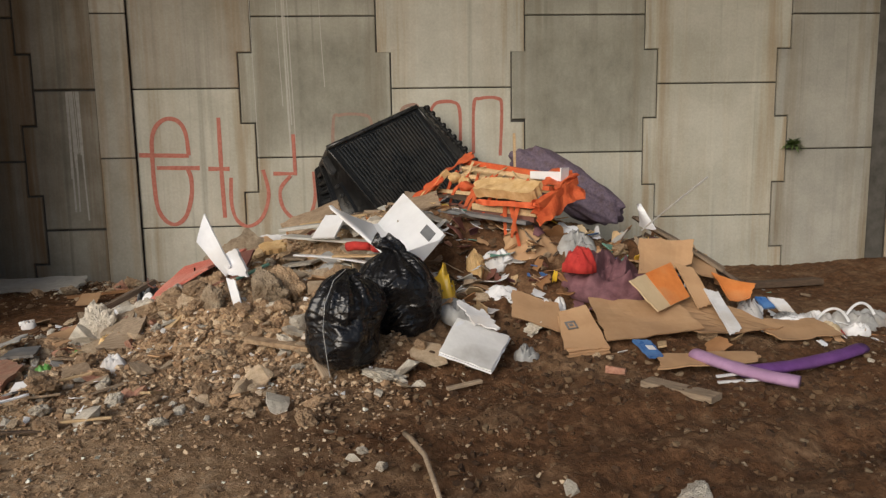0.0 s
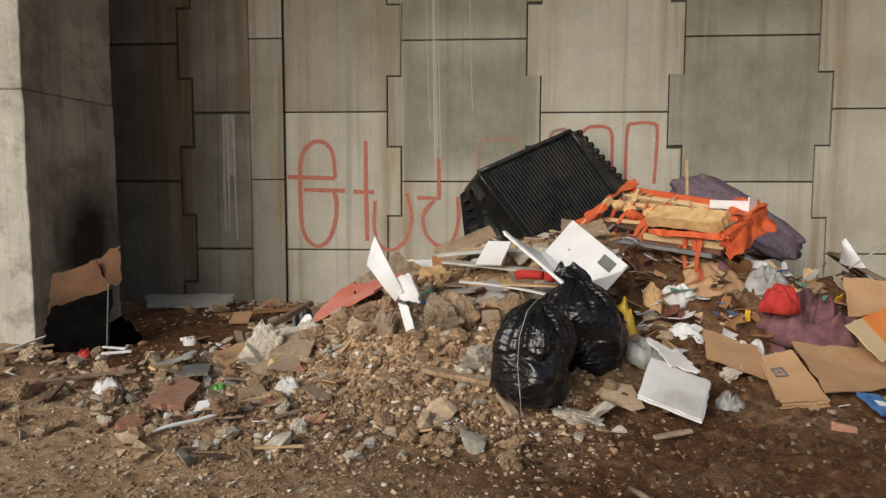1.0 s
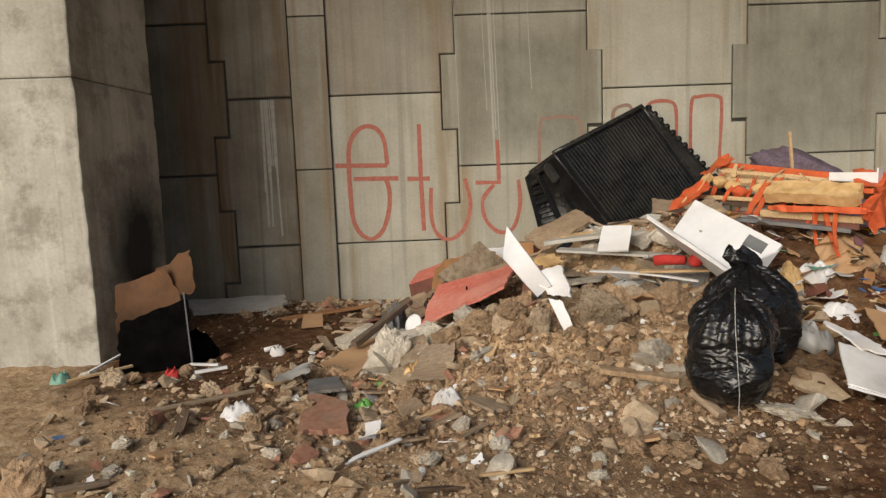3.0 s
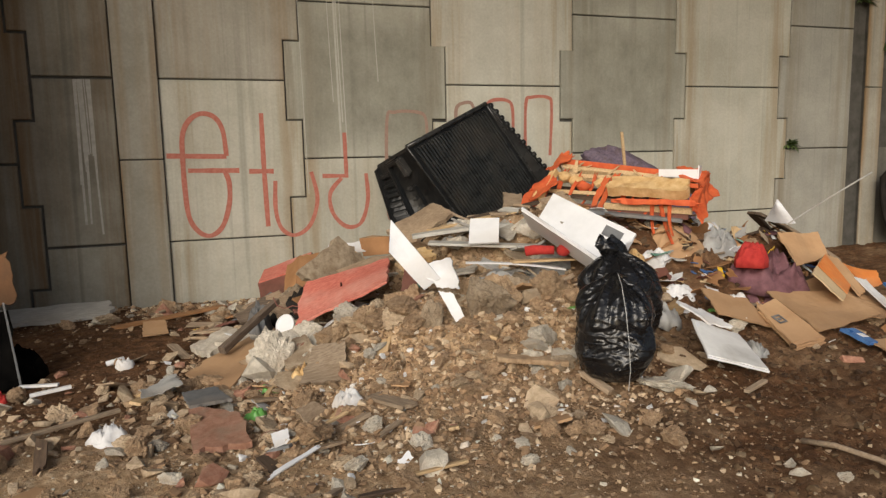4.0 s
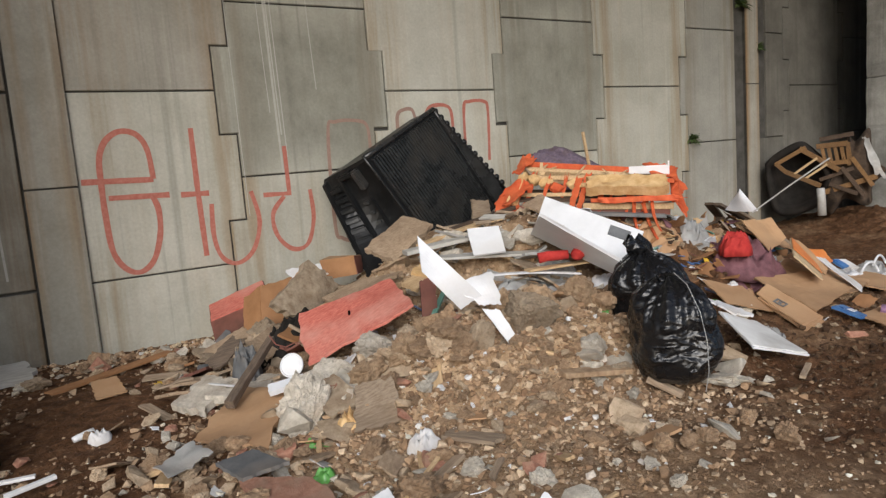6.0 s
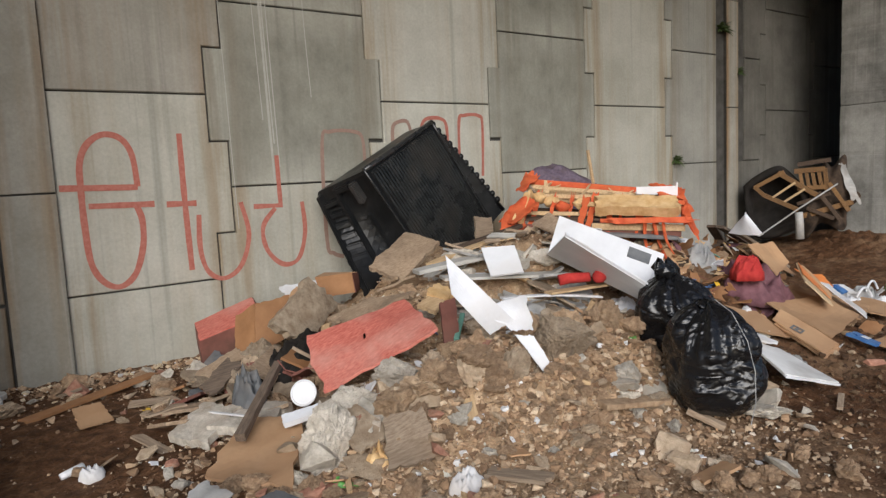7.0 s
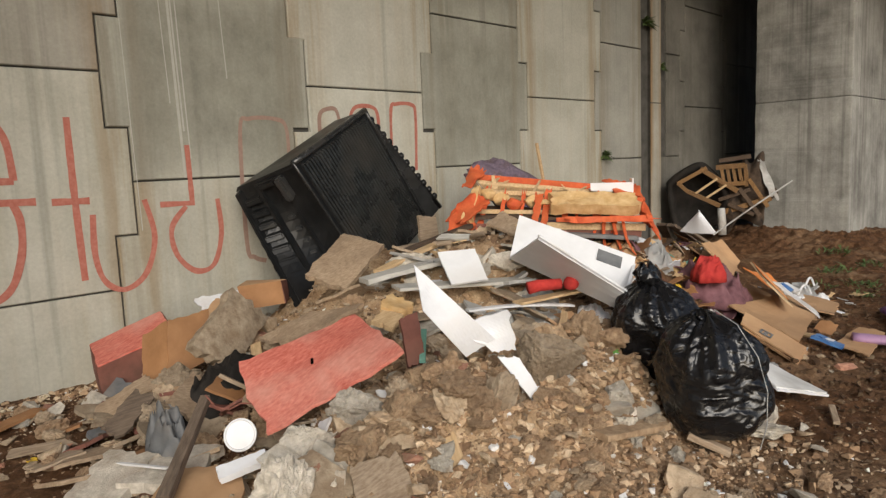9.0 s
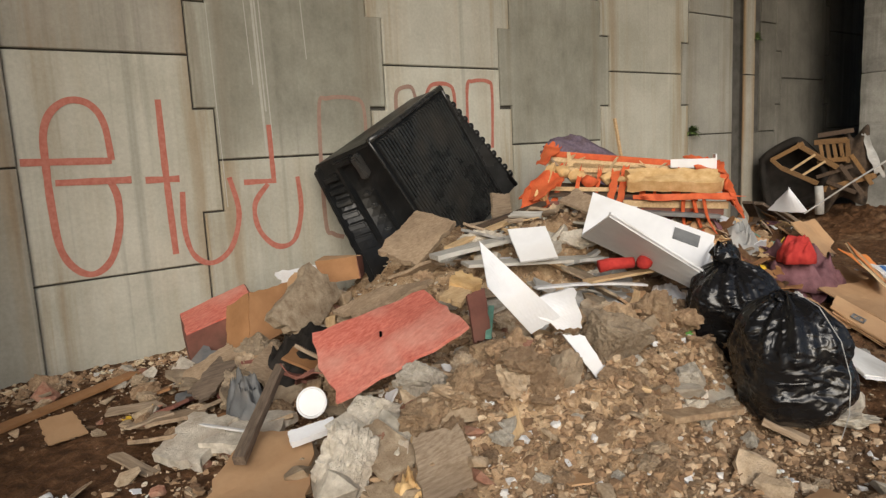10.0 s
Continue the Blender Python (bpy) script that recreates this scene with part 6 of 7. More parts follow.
def shard_bm(sx, sy, sz, seed, n=13):
    """An angular fragment: the hull of a few points, with one coarser facet."""
    r = random.Random(seed)
    bm = bmesh.new()
    for _ in range(n):
        p = Vector((r.gauss(0, 1), r.gauss(0, 1), r.gauss(0, 1))).normalized()
        k = r.uniform(0.8, 1.05)
        q = Vector((max(-0.8, min(0.8, p.x * 1.15)), max(-0.8, min(0.8, p.y * 1.15)), max(-0.7, min(0.7, p.z * 1.15)))) * k
        bm.verts.new((q.x * sx, q.y * sy, q.z * sz))
    res = bmesh.ops.convex_hull(bm, input=bm.verts[:])
    loose = [g for g in set(res["geom_interior"]) | set(res["geom_unused"]) if isinstance(g, bmesh.types.BMVert) and g.is_valid]
    bmesh.ops.delete(bm, geom=loose, context="VERTS")
    bmesh.ops.recalc_face_normals(bm, faces=bm.faces[:])
    return bm


ROCKS = []
for k in range(18):
    bm = shard_bm(1.1, rng.uniform(0.65, 1.0), rng.uniform(0.4, 0.85), k + 300, rng.randint(11, 18))
    me = bpy.data.meshes.new("chunk")
    bm.to_mesh(me)
    bm.free()
    ROCKS.append(me)
CRUMBS = []
for k in range(10):
    bm = crumb_bm(1.0, rng.uniform(0.7, 1.0), rng.uniform(0.6, 0.9), k + 41, 4, 5, 1.5)
    me = bpy.data.meshes.new("chunk")
    bm.to_mesh(me)
    bm.free()
    CRUMBS.append(me)
MATERIAL_ROCKS = {}
for m, look_as in ((STONE, CHUNK_STONE), (CONCRETE_RUBBLE, CHUNK_CONCRETE), (CLOD, CHUNK_CLOD), (BRICK, CHUNK_BRICK)):
    MATERIAL_ROCKS[m.name] = []
    for me in (CRUMBS if m is CLOD else ROCKS if m is BRICK else ROCKS + CRUMBS):
        c = me.copy()
        c.materials.append(look_as)
        MATERIAL_ROCKS[m.name].append(c)


def chunk(name, x, y, size, material, label, group, sink=0.25, rot=None, squash=1.0):
    ob = new(name, rng.choice(MATERIAL_ROCKS[material.name]))
    ob.scale = (size, size, size * squash)
    ob.rotation_euler = rot or (rng.uniform(-0.6, 0.6), rng.uniform(-0.6, 0.6), rng.uniform(0, 6.3))
    ob.location = (x, y, ground_z(x, y) + size * squash * (0.6 - sink * 2))
    return tagged(ob, label, "rubble", group)


# the blocks that stand out
for x, y, s, m, sq in ((-0.56, 4.27, 0.145, CONCRETE_RUBBLE, 0.45), (-0.30, 4.47, 0.17, STONE, 0.35), (-1.17, 4.62, 0.085, CONCRETE_RUBBLE, 0.8), (-0.98, 4.62, 0.12, CONCRETE_RUBBLE, 0.6),
                       (-2.44, 5.44, 0.16, CONCRETE_RUBBLE, 0.8), (-2.28, 5.30, 0.15, CONCRETE_RUBBLE, 0.8), (-2.64, 5.24, 0.19, CONCRETE_RUBBLE, 0.8), (-2.12, 5.20, 0.15, STONE, 0.8), (-1.98, 5.10, 0.10, CLOD, 0.8), (-2.52, 5.02, 0.13, STONE, 0.7), (-2.08, 5.20, 0.12, STONE, 0.8), (-2.52, 5.38, 0.13, STONE, 1.0), (-2.40, 5.20, 0.10, CONCRETE_RUBBLE, 0.9),
                       (-2.70, 5.45, 0.14, STONE, 1.0), (-1.42, 5.05, 0.11, STONE, 0.9), (-1.15, 5.22, 0.10, STONE, 0.7), (-1.30, 4.95, 0.11, CLOD, 0.9), (-1.02, 5.0, 0.12, STONE, 0.8),
                       (-1.38, 4.16, 0.09, STONE, 0.7), (-0.80, 5.42, 0.13, CONCRETE_RUBBLE, 0.6), (-1.30, 5.72, 0.12, CONCRETE_RUBBLE, 0.6), (-1.12, 6.05, 0.13, CONCRETE_RUBBLE, 0.6),
                       (-0.66, 5.90, 0.12, CONCRETE_RUBBLE, 0.6), (-2.14, 6.60, 0.13, STONE, 0.9), (-2.36, 6.90, 0.12, STONE, 0.9), (-1.62, 7.0, 0.14, STONE, 0.8), (-2.0, 5.98, 0.10, STONE, 0.7),
                       (-0.66, 3.22, 0.045, CONCRETE_RUBBLE, 0.7), (-0.54, 3.12, 0.04, CONCRETE_RUBBLE, 0.8), (-0.63, 3.30, 0.03, CONCRETE_RUBBLE, 0.8), (0.70, 2.80, 0.09, CONCRETE_RUBBLE, 0.5),
                       (0.20, 2.82, 0.05, CONCRETE_RUBBLE, 0.7), (-4.66, 5.52, 0.10, CONCRETE_RUBBLE, 0.7), (-4.45, 5.42, 0.09, STONE, 0.8), (-3.65, 4.55, 0.07, STONE, 0.8), (-1.72, 5.20, 0.10, CLOD, 0.9),
                       (-1.85, 5.02, 0.09, CLOD, 0.8), (-1.30, 5.30, 0.10, STONE, 0.9), (-0.9, 5.15, 0.10, CLOD, 0.9), (-0.72, 4.98, 0.11, CLOD, 0.8)):
    if m is CLOD:
        chunk("soil_clod", x, y, s, m, "large clod of dry brown soil", "soil clods", 0.15, squash=sq)
    elif m is STONE:
        chunk("mortar_chunk", x, y, s, m, "dusty tan chunk of broken mortar", "broken masonry", 0.12, squash=sq)
    else:
        chunk("concrete_chunk", x, y, s, m, "pale grey chunk of broken concrete", "broken masonry", 0.12, squash=sq)


def lump(kind, x, y, r, turn, tilt, material, label, seed, group="broken masonry", up=0.55):
    """A single crumbling lump bedded in the soil."""
    ob = link_mesh(kind, crumb_bm(r[0], r[1], r[2], seed, 5), material)
    ob.rotation_euler = (tilt[0], tilt[1], turn)
    ob.location = (x, y, ground_z(x, y) + r[2] * up)
    return tagged(ob, label, "rubble", group)


PALE, SOILY = "pale crumbling lump of old concrete with pebbles", "large crumbling lump of tan soil and mortar"
for k, (x, y, rx, ry, rz, turn, tx, ty, m) in enumerate((
        (-2.06, 5.42, 0.13, 0.08, 0.11, -0.6, 0.1, 0.2, CONCRETE_RUBBLE), (-2.32, 5.46, 0.13, 0.09, 0.11, -0.4, 0.2, -0.3, CONCRETE_RUBBLE), (-2.60, 5.22, 0.12, 0.11, 0.17, 0.3, 0.1, 0.15, CONCRETE_RUBBLE),
        (-2.44, 5.24, 0.09, 0.07, 0.08, 0.9, 0.4, 0.1, BRICK), (-2.20, 5.22, 0.12, 0.10, 0.10, 0.2, 0.0, 0.2, CLOD), (-2.04, 5.16, 0.13, 0.09, 0.09, 0.5, 0.2, 0.0, CLOD),
        (-1.72, 4.90, 0.09, 0.07, 0.11, -0.5, 0.1, 0.3, STONE), (-1.36, 4.92, 0.16, 0.10, 0.15, -0.7, 0.3, 0.1, STONE), (-1.20, 5.0, 0.14, 0.10, 0.13, -0.3, 0.3, 0.3, CLOD),
        (-1.08, 4.70, 0.10, 0.07, 0.07, 0.2, 0.1, 0.1, CONCRETE_RUBBLE), (-1.78, 5.28, 0.13, 0.09, 0.10, 0.1, 0.2, 0.2, CLOD), (-1.92, 5.30, 0.10, 0.07, 0.08, 0.7, 0.0, 0.2, STONE),
        (-1.34, 5.20, 0.12, 0.09, 0.11, 0.4, 0.2, 0.2, CLOD), (-1.05, 5.20, 0.14, 0.10, 0.12, -0.4, 0.1, 0.2, STONE), (-0.86, 5.06, 0.12, 0.09, 0.11, -0.2, 0.1, 0.2, CLOD),
        (-1.06, 6.46, 0.16, 0.09, 0.08, -0.6, 0.1, 0.0, CONCRETE_RUBBLE), (-0.98, 6.22, 0.15, 0.08, 0.07, -0.4, 0.1, 0.1, CONCRETE_RUBBLE), (-0.62, 5.80, 0.12, 0.08, 0.07, -0.6, 0.0, 0.1, CONCRETE_RUBBLE),
        (-0.66, 5.62, 0.14, 0.08, 0.06, -0.5, 0.0, 0.0, CONCRETE_RUBBLE), (-2.26, 6.92, 0.15, 0.12, 0.12, -0.3, 0.3, 0.1, STONE), (-2.48, 6.70, 0.12, 0.10, 0.09, 0.4, 0.1, 0.3, STONE),
        (-1.98, 6.02, 0.11, 0.09, 0.10, 0.4, 0.1, 0.3, STONE), (-2.20, 5.96, 0.10, 0.08, 0.09, 0.1, 0.1, 0.3, CLOD), (-1.05, 4.55, 0.12, 0.08, 0.05, 0.1, 0.0, 0.0, STONE))):
    pale = m is CONCRETE_RUBBLE
    lump("concrete_lump" if pale else "rubble_lump", x, y, (rx, ry, rz), turn, (tx, ty), m, PALE if pale else ("broken lump of red brickwork" if m is BRICK else SOILY), 71 + k)
board("cement_slab", [(-3.10, 6.16, 0.03), (-2.84, 6.34, 0.10), (-2.70, 6.12, 0.10), (-2.96, 5.92, 0.03)], 0.045, CONCRETE_RUBBLE, "broken pale cement slab lying on soil", "slab", 0.008, 61.0, 0.10)
board("tan_board", [(-2.36, 5.12, 0.20), (-2.19, 5.03, 0.21), (-2.22, 4.84, 0.05), (-2.48, 4.88, 0.04)], 0.018, WOOD, "broken tan board leaning on soil", "board", 0.006, 62.0, 0.06)


def spot(west=0.75):
    """A place on the heap or the rubble field round it."""
    while True:
        if rng.random() < west:
            x, y = rng.uniform(-4.5, -0.9), rng.uniform(3.6, 7.8)
            d = heap(x, y)
            p = 0.35 + 0.65 * math.exp(-((x + 2.6) / 0.9) ** 2 - ((y - 5.3) / 1.1) ** 2)
            if d > 0.4:
                p *= 0.8
            p *= 1 - 0.9 * math.exp(-((x + 3.4) / 0.75) ** 2 - ((y - 6.4) / 1.0) ** 2)
            # loose soil on the dug face, with few stones
            p *= 1 - 0.85 * math.exp(-((x + 1.45) / 0.55) ** 2 - ((y - 4.75) / 0.6) ** 2)
        else:
            x, y = rng.uniform(-0.9, 3.2), rng.uniform(4.0, 6.6)
            p = 0.08 + min(0.8, heap(x, y))
        if x < -3.55 and y > 5.7:
            p *= 0.2
        if (abs(x + 0.79) < 0.3 and abs(y - 4.39) < 0.3) or (abs(x + 0.41) < 0.27 and abs(y - 4.86) < 0.26):
            continue
        if rng.random() < p:
            return x, y


for k in range(480):
    x, y = spot(0.86)
    r = rng.random()
    s = rng.uniform(0.022, 0.06) * (1.6 if rng.random() < 0.2 else 1)
    if r < 0.42:
        chunk("mortar_chunk", x, y, s, STONE, "small dusty tan mortar fragment", "broken masonry", 0.1, squash=0.75)
    elif r < 0.68:
        chunk("concrete_chunk", x, y, s, CONCRETE_RUBBLE, "small pale concrete fragment", "broken masonry", 0.1, squash=0.75)
    elif r < 0.88:
        chunk("soil_clod", x, y, s * 1.2, CLOD, "clod of brown soil", "soil clods", 0.1)
    else:
        chunk("brick_fragment", x, y, s, BRICK, "broken red clay brick fragment", "broken brick", 0.1, squash=0.75)


# crumbling clods over the dug face of the heap
for k in range(240):
    x, y = rng.gauss(-1.5, 0.45), rng.gauss(4.85, 0.34)
    s, m = 0.014 + 0.055 * rng.random() ** 2, rng.choice((CLOD, CLOD, CLOD, STONE))
    if abs(x + 0.79) < 0.32 and abs(y - 4.39) < 0.32:
        continue
    chunk("soil_clod" if m is CLOD else "mortar_chunk", x, y, s, m, "crumbling clod of tan soil" if m is CLOD else "small dusty tan mortar fragment", "soil clods" if m is CLOD else "broken masonry", 0.12, squash=0.8)
# larger broken pieces among the boards and on the heap's shoulder
for k in range(96):
    if k < 66:
        x, y = rng.uniform(-3.0, -1.75), rng.uniform(4.8, 7.2)
    else:
        x, y = rng.uniform(-1.75, -0.85), rng.uniform(5.1, 5.75)
    s, m = rng.uniform(0.035, 0.095), rng.choice((STONE, STONE, CONCRETE_RUBBLE, CLOD, BRICK))
    if m is CLOD:
        chunk("soil_clod", x, y, s, m, "large clod of dry brown soil", "soil clods", 0.1, squash=0.8)
    elif m is STONE:
        chunk("mortar_chunk", x, y, s, m, "dusty tan chunk of broken mortar", "broken masonry", 0.05, squash=0.6)
    elif m is BRICK:
        chunk("brick_fragment", x, y, s * 0.8, m, "broken red clay brick fragment", "broken brick", 0.1, squash=0.6)
    else:
        chunk("concrete_chunk", x, y, s, m, "pale grey chunk of broken concrete", "broken masonry", 0.05, squash=0.6)


def scrap(kind, x, y, size, material, label, category, group, thick=0.004, aspect=1.6, tilt=0.35, warp=0.01, ragged=0.1):
    L, W = size, size / aspect
    bm = patch_bm([(-L / 2, -W / 2, 0), (L / 2, -W / 2, 0), (L / 2 * rng.uniform(0.6, 1), W / 2, 0), (-L / 2 * rng.uniform(0.6, 1), W / 2, 0)], thick, 5, 4, warp, rng.uniform(0, 50), ragged)
    ob = link_mesh(kind, bm, material)
    ob.rotation_euler = (rng.uniform(-tilt, tilt), rng.uniform(-tilt, tilt), rng.uniform(0, 6.3))
    ob.location = (x, y, ground_z(x, y) + thick / 2 + size * 0.5 * tilt * 0.35 + 0.004)
    return tagged(ob, label, category, group)


for k in range(70):
    x, y = spot(0.62)
    scrap("splinter", x, y, rng.uniform(0.08, 0.32), rng.choice((WOOD, WOOD_PALE, WOOD, WOOD_DARK)), "splintered wood offcut among rubble", "wood scrap", "wood scraps", rng.uniform(0.008, 0.02), rng.uniform(3, 7), 0.3, 0.002, 0.05)
for k in range(46):
    x, y = spot(0.5)
    scrap("board_fragment", x, y, rng.uniform(0.07, 0.2), rng.choice((CARDBOARD, FIBRE, CARDBOARD, SLATE, FIBRE, STONE)), "broken piece of thin board", "board scrap", "board scraps", rng.uniform(0.006, 0.014), rng.uniform(1.2, 2.2), 0.5, 0.004, 0.08)
for k in range(64):
    x, y = spot(0.45)
    scrap("paper_scrap", x, y, rng.uniform(0.035, 0.12), rng.choice((PAPER, PAPER, WHITE_FOAM, GREY_SHEET)), "crumpled pale scrap of paper or film", "paper scrap", "paper scraps", 0.004, rng.uniform(1.2, 2.4), 0.5, 0.02, 0.15)
for k in range(26):
    x, y = spot(0.3)
    scrap("litter_scrap", x, y, rng.uniform(0.04, 0.10), rng.choice((RED_CLOTH, BLUE, GREEN, YELLOW, TEAL, CARD_ORANGE, MAUVE)), "small coloured plastic litter scrap", "litter", "coloured litter", 0.004, rng.uniform(1.2, 2.4), 0.5, 0.02, 0.15)
# broken boards, film and laths on the crest, on the slope below it and round the red box
for count, xr, yr, lo, hi, mats in ((34, (-1.35, -0.15), (5.55, 6.6), 0.12, 0.38, (WOOD, WOOD_GREY, WOOD, WOOD_PALE, GREY_SHEET, FIBRE, CONCRETE_RUBBLE)),
                                    (34, (-1.5, -0.55), (5.05, 5.7), 0.08, 0.24, (WOOD, FIBRE, STONE, WOOD_PALE, GREY_SHEET, CARDBOARD, STONE)),
                                    (46, (-3.0, -2.15), (5.95, 7.45), 0.10, 0.30, (WOOD, FIBRE, RED_DARK, STONE, CARD_BROWN, SLATE, WOOD, STONE)),
                                    (26, (-2.75, -1.9), (5.1, 6.0), 0.07, 0.20, (WOOD, FIBRE, STONE, PAPER, CONCRETE_RUBBLE, WOOD_PALE))):
    for k in range(count):
        x, y = rng.uniform(*xr), rng.uniform(*yr)
        m = rng.choice(mats)
        long = m in (WOOD, WOOD_PALE, WOOD_GREY) and rng.random() < 0.6
        ob = scrap("board_fragment", x, y, rng.uniform(lo, hi), m, "broken piece of board lying askew in the heap", "board scrap", "board scraps", rng.uniform(0.010, 0.022), rng.uniform(3, 6) if long else rng.uniform(1.1, 2.0), 0.55, 0.006, 0.10)
        ob.location.z += rng.uniform(0, 0.025)
# the mixed rubbish between the bin bags and the sofa
for k in range(265):
    x, y = rng.uniform(-0.25, 1.95), rng.uniform(4.85, 6.2)
    if heap(x, y) < 0.2:
        continue
    m = rng.choice((PAPER, PAPER, PAPER, CARDBOARD, CARD_BROWN, CARD_BROWN, WOOD_DARK, WOOD_PALE, GREY_SHEET, GREY_SHEET, WHITE_FOAM, BROWN_DARK, MAUVE, WOOD, FIBRE, FIBRE, WOOD, RED_DARK, CREAM, CARDBOARD, CARD_BROWN, rng.choice((RED_CLOTH, CARD_ORANGE, BLUE, YELLOW, TEAL))))
    ob = scrap("rubbish_scrap", x, y, rng.uniform(0.07, 0.2), m, "torn scrap of household rubbish", "litter", "household rubbish", 0.006, rng.uniform(1.1, 3.0), 0.7, 0.03, 0.2)
    ob.location.z += rng.uniform(0, 0.03)
# scraps trodden into the soil beyond the cardboard, and on the crest by the sofa
for k in range(100):
    if k < 62:
        x, y = rng.uniform(1.5, 3.3), rng.gauss(5.2, 0.22)
    else:
        x, y = rng.uniform(0.2, 1.9), rng.uniform(5.3, 6.0)
    m = rng.choice((PAPER, PAPER, WHITE_FOAM, CARDBOARD, GREY_SHEET, RED_CLOTH, CARD_BROWN, BLUE, WOOD_PALE, FIBRE, CARD_BROWN, YELLOW))
    scrap("rubbish_scrap", x, y, rng.uniform(0.05, 0.16), m, "torn scrap of household rubbish", "litter", "household rubbish", 0.006, rng.uniform(1.1, 2.6), 0.6, 0.03, 0.2)
# litter that can be told apart at the west end
for x, y, s, m, lab in ((-2.73, 4.70, 0.13, GREEN, "bright green plastic wrapper among rubble"), (-2.66, 5.02, 0.09, GREEN, "bright green plastic wrapper among rubble"), (-3.41, 4.64, 0.17, PAPER, "crumpled white plastic film on rubble"),
                        (-2.26, 4.62, 0.15, PAPER, "crumpled white plastic film on soil"), (-2.60, 4.22, 0.08, PAPER, "white paper scrap on soil"), (-2.9, 6.9, 0.06, YELLOW, "yellow plastic scrap by the wall"), (-2.52, 6.55, 0.10, GREEN, "pale green plastic scrap among boards"),
                        (-4.10, 5.50, 0.12, RED_CLOTH, "red plastic scrap by a burnt sheet"), (-4.80, 5.40, 0.14, TEAL, "teal plastic scrap by the pier"), (-3.5, 5.98, 0.12, PAPER, "white plastic bottle half buried"), (-2.44, 5.02, 0.16, FOAM, "torn tan packaging on rubble")):
    tagged(link_mesh("litter_piece", cloth_bm(x, y, 0, s * 0.55, s * 0.4, s * 0.45, s * 70 + x, 12, lambda a, b: ground_z(a, b) - 0.005), m, None, "", True), lab, "litter", "litter at the west end")
for p, q, w, m in (((-4.64, 5.45, 0.06), (-4.50, 5.92, 0.12), 0.02, PAPER), ((-4.70, 5.30, 0.05), (-4.40, 5.58, 0.06), 0.025, WOOD_PALE), ((-3.92, 5.42, 0.04), (-3.72, 5.48, 0.05), 0.03, PAPER), 
                   ((-2.87, 6.243, 0.1), (-2.756, 5.89, 0.14), 0.016, PAPER), ((-3.9, 4.7, 0.04), (-3.4, 4.95, 0.05), 0.03, WOOD),
                   ((-2.6, 4.2, 0.05), (-2.3, 4.42, 0.07), 0.02, WOOD_PALE), ((-0.2, 4.02, 0.03), (0.0, 4.1, 0.04), 0.03, WOOD)):
    plank("stick", p, q, w, w * 0.6, m, "thin stick lying among rubble", "stick", w * 99, group="sticks among rubble")


def scatter_stones(name, count, pick, lo, hi, label, seed, material, flat=(0.4, 0.8)):
    """Small stones by the thousand, one mesh."""
    r = np.random.RandomState(seed)
    kinds = []
    for k in range(12):
        bm = shard_bm(1, 1, 1, 900 + k, 9 if flat[0] < 0.5 else 13)
        bm.verts.index_update()
        kinds.append((np.array([v.co[:] for v in bm.verts]), np.array([[v.index for v in f.verts] for f in bm.faces])))
        bm.free()
    vs, fs = [], []
    made = total = 0
    while made < count:
        x, y = pick(r)
        if x is None:
            continue
        s = lo + (hi - lo) * r.rand() ** 3
        base, tri = kinds[r.randint(len(kinds))]
        v = base * np.array([1, r.uniform(0.55, 1), r.uniform(*flat)]) * s
        a, b = r.uniform(0, 6.28), r.uniform(-0.5, 0.5)
        ca, sa, cb, sb = math.cos(a), math.sin(a), math.cos(b), math.sin(b)
        v = v @ np.array([[cb, 0, sb], [0, 1, 0], [-sb, 0, cb]]) @ np.array([[ca, sa, 0], [-sa, ca, 0], [0, 0, 1]])
        v += np.array([x, y, ground_z(x, y) + s * 0.22])
        fs.append(tri + total)
        total += len(base)
        vs.append(v)
        made += 1
    me = bpy.data.meshes.new(name)
    me.from_pydata(np.concatenate(vs).tolist(), [], np.concatenate(fs).tolist())
    me.materials.append(material)
    return tagged(new(name, me), label, "gravel", kind="stuff")


def pick_west(r):
    x, y = r.uniform(-4.6, 0.2), r.uniform(2.5, 7.9)
    p = 0.10 + 0.90 * math.exp(-((x + 2.2) / 1.2) ** 2)
    p *= 1 - 0.94 * math.exp(-((x + 3.5) / 1.0) ** 2 - ((y - 6.5) / 1.1) ** 2)
    return (x, y) if r.rand() < p else (None, None)


def pick_east(r):
    x, y = r.uniform(-1.0, 4.2), r.uniform(2.3, 7.8)
    return (x, y) if r.rand() < 0.3 + 0.7 * math.exp(-((y - 4.3) / 0.9) ** 2) else (None, None)


def pick_wall(r):
    x, y = r.uniform(-4.6, -1.2), 7.95 - abs(r.randn()) * 0.22
    return (x, y) if y > 6.8 else (None, None)


scatter_stones("gravel", 26000, pick_west, 0.004, 0.020, "loose gravel and crumbs of mortar on the soil", 1, GRAVEL_DRY)
scatter_stones("gravel", 2600, pick_east, 0.004, 0.024, "loose gravel on damp soil", 2, GRAVEL_WET)
scatter_stones("gravel", 1400, pick_wall, 0.008, 0.045, "pale grit gathered along the wall's foot", 3, GRIT)


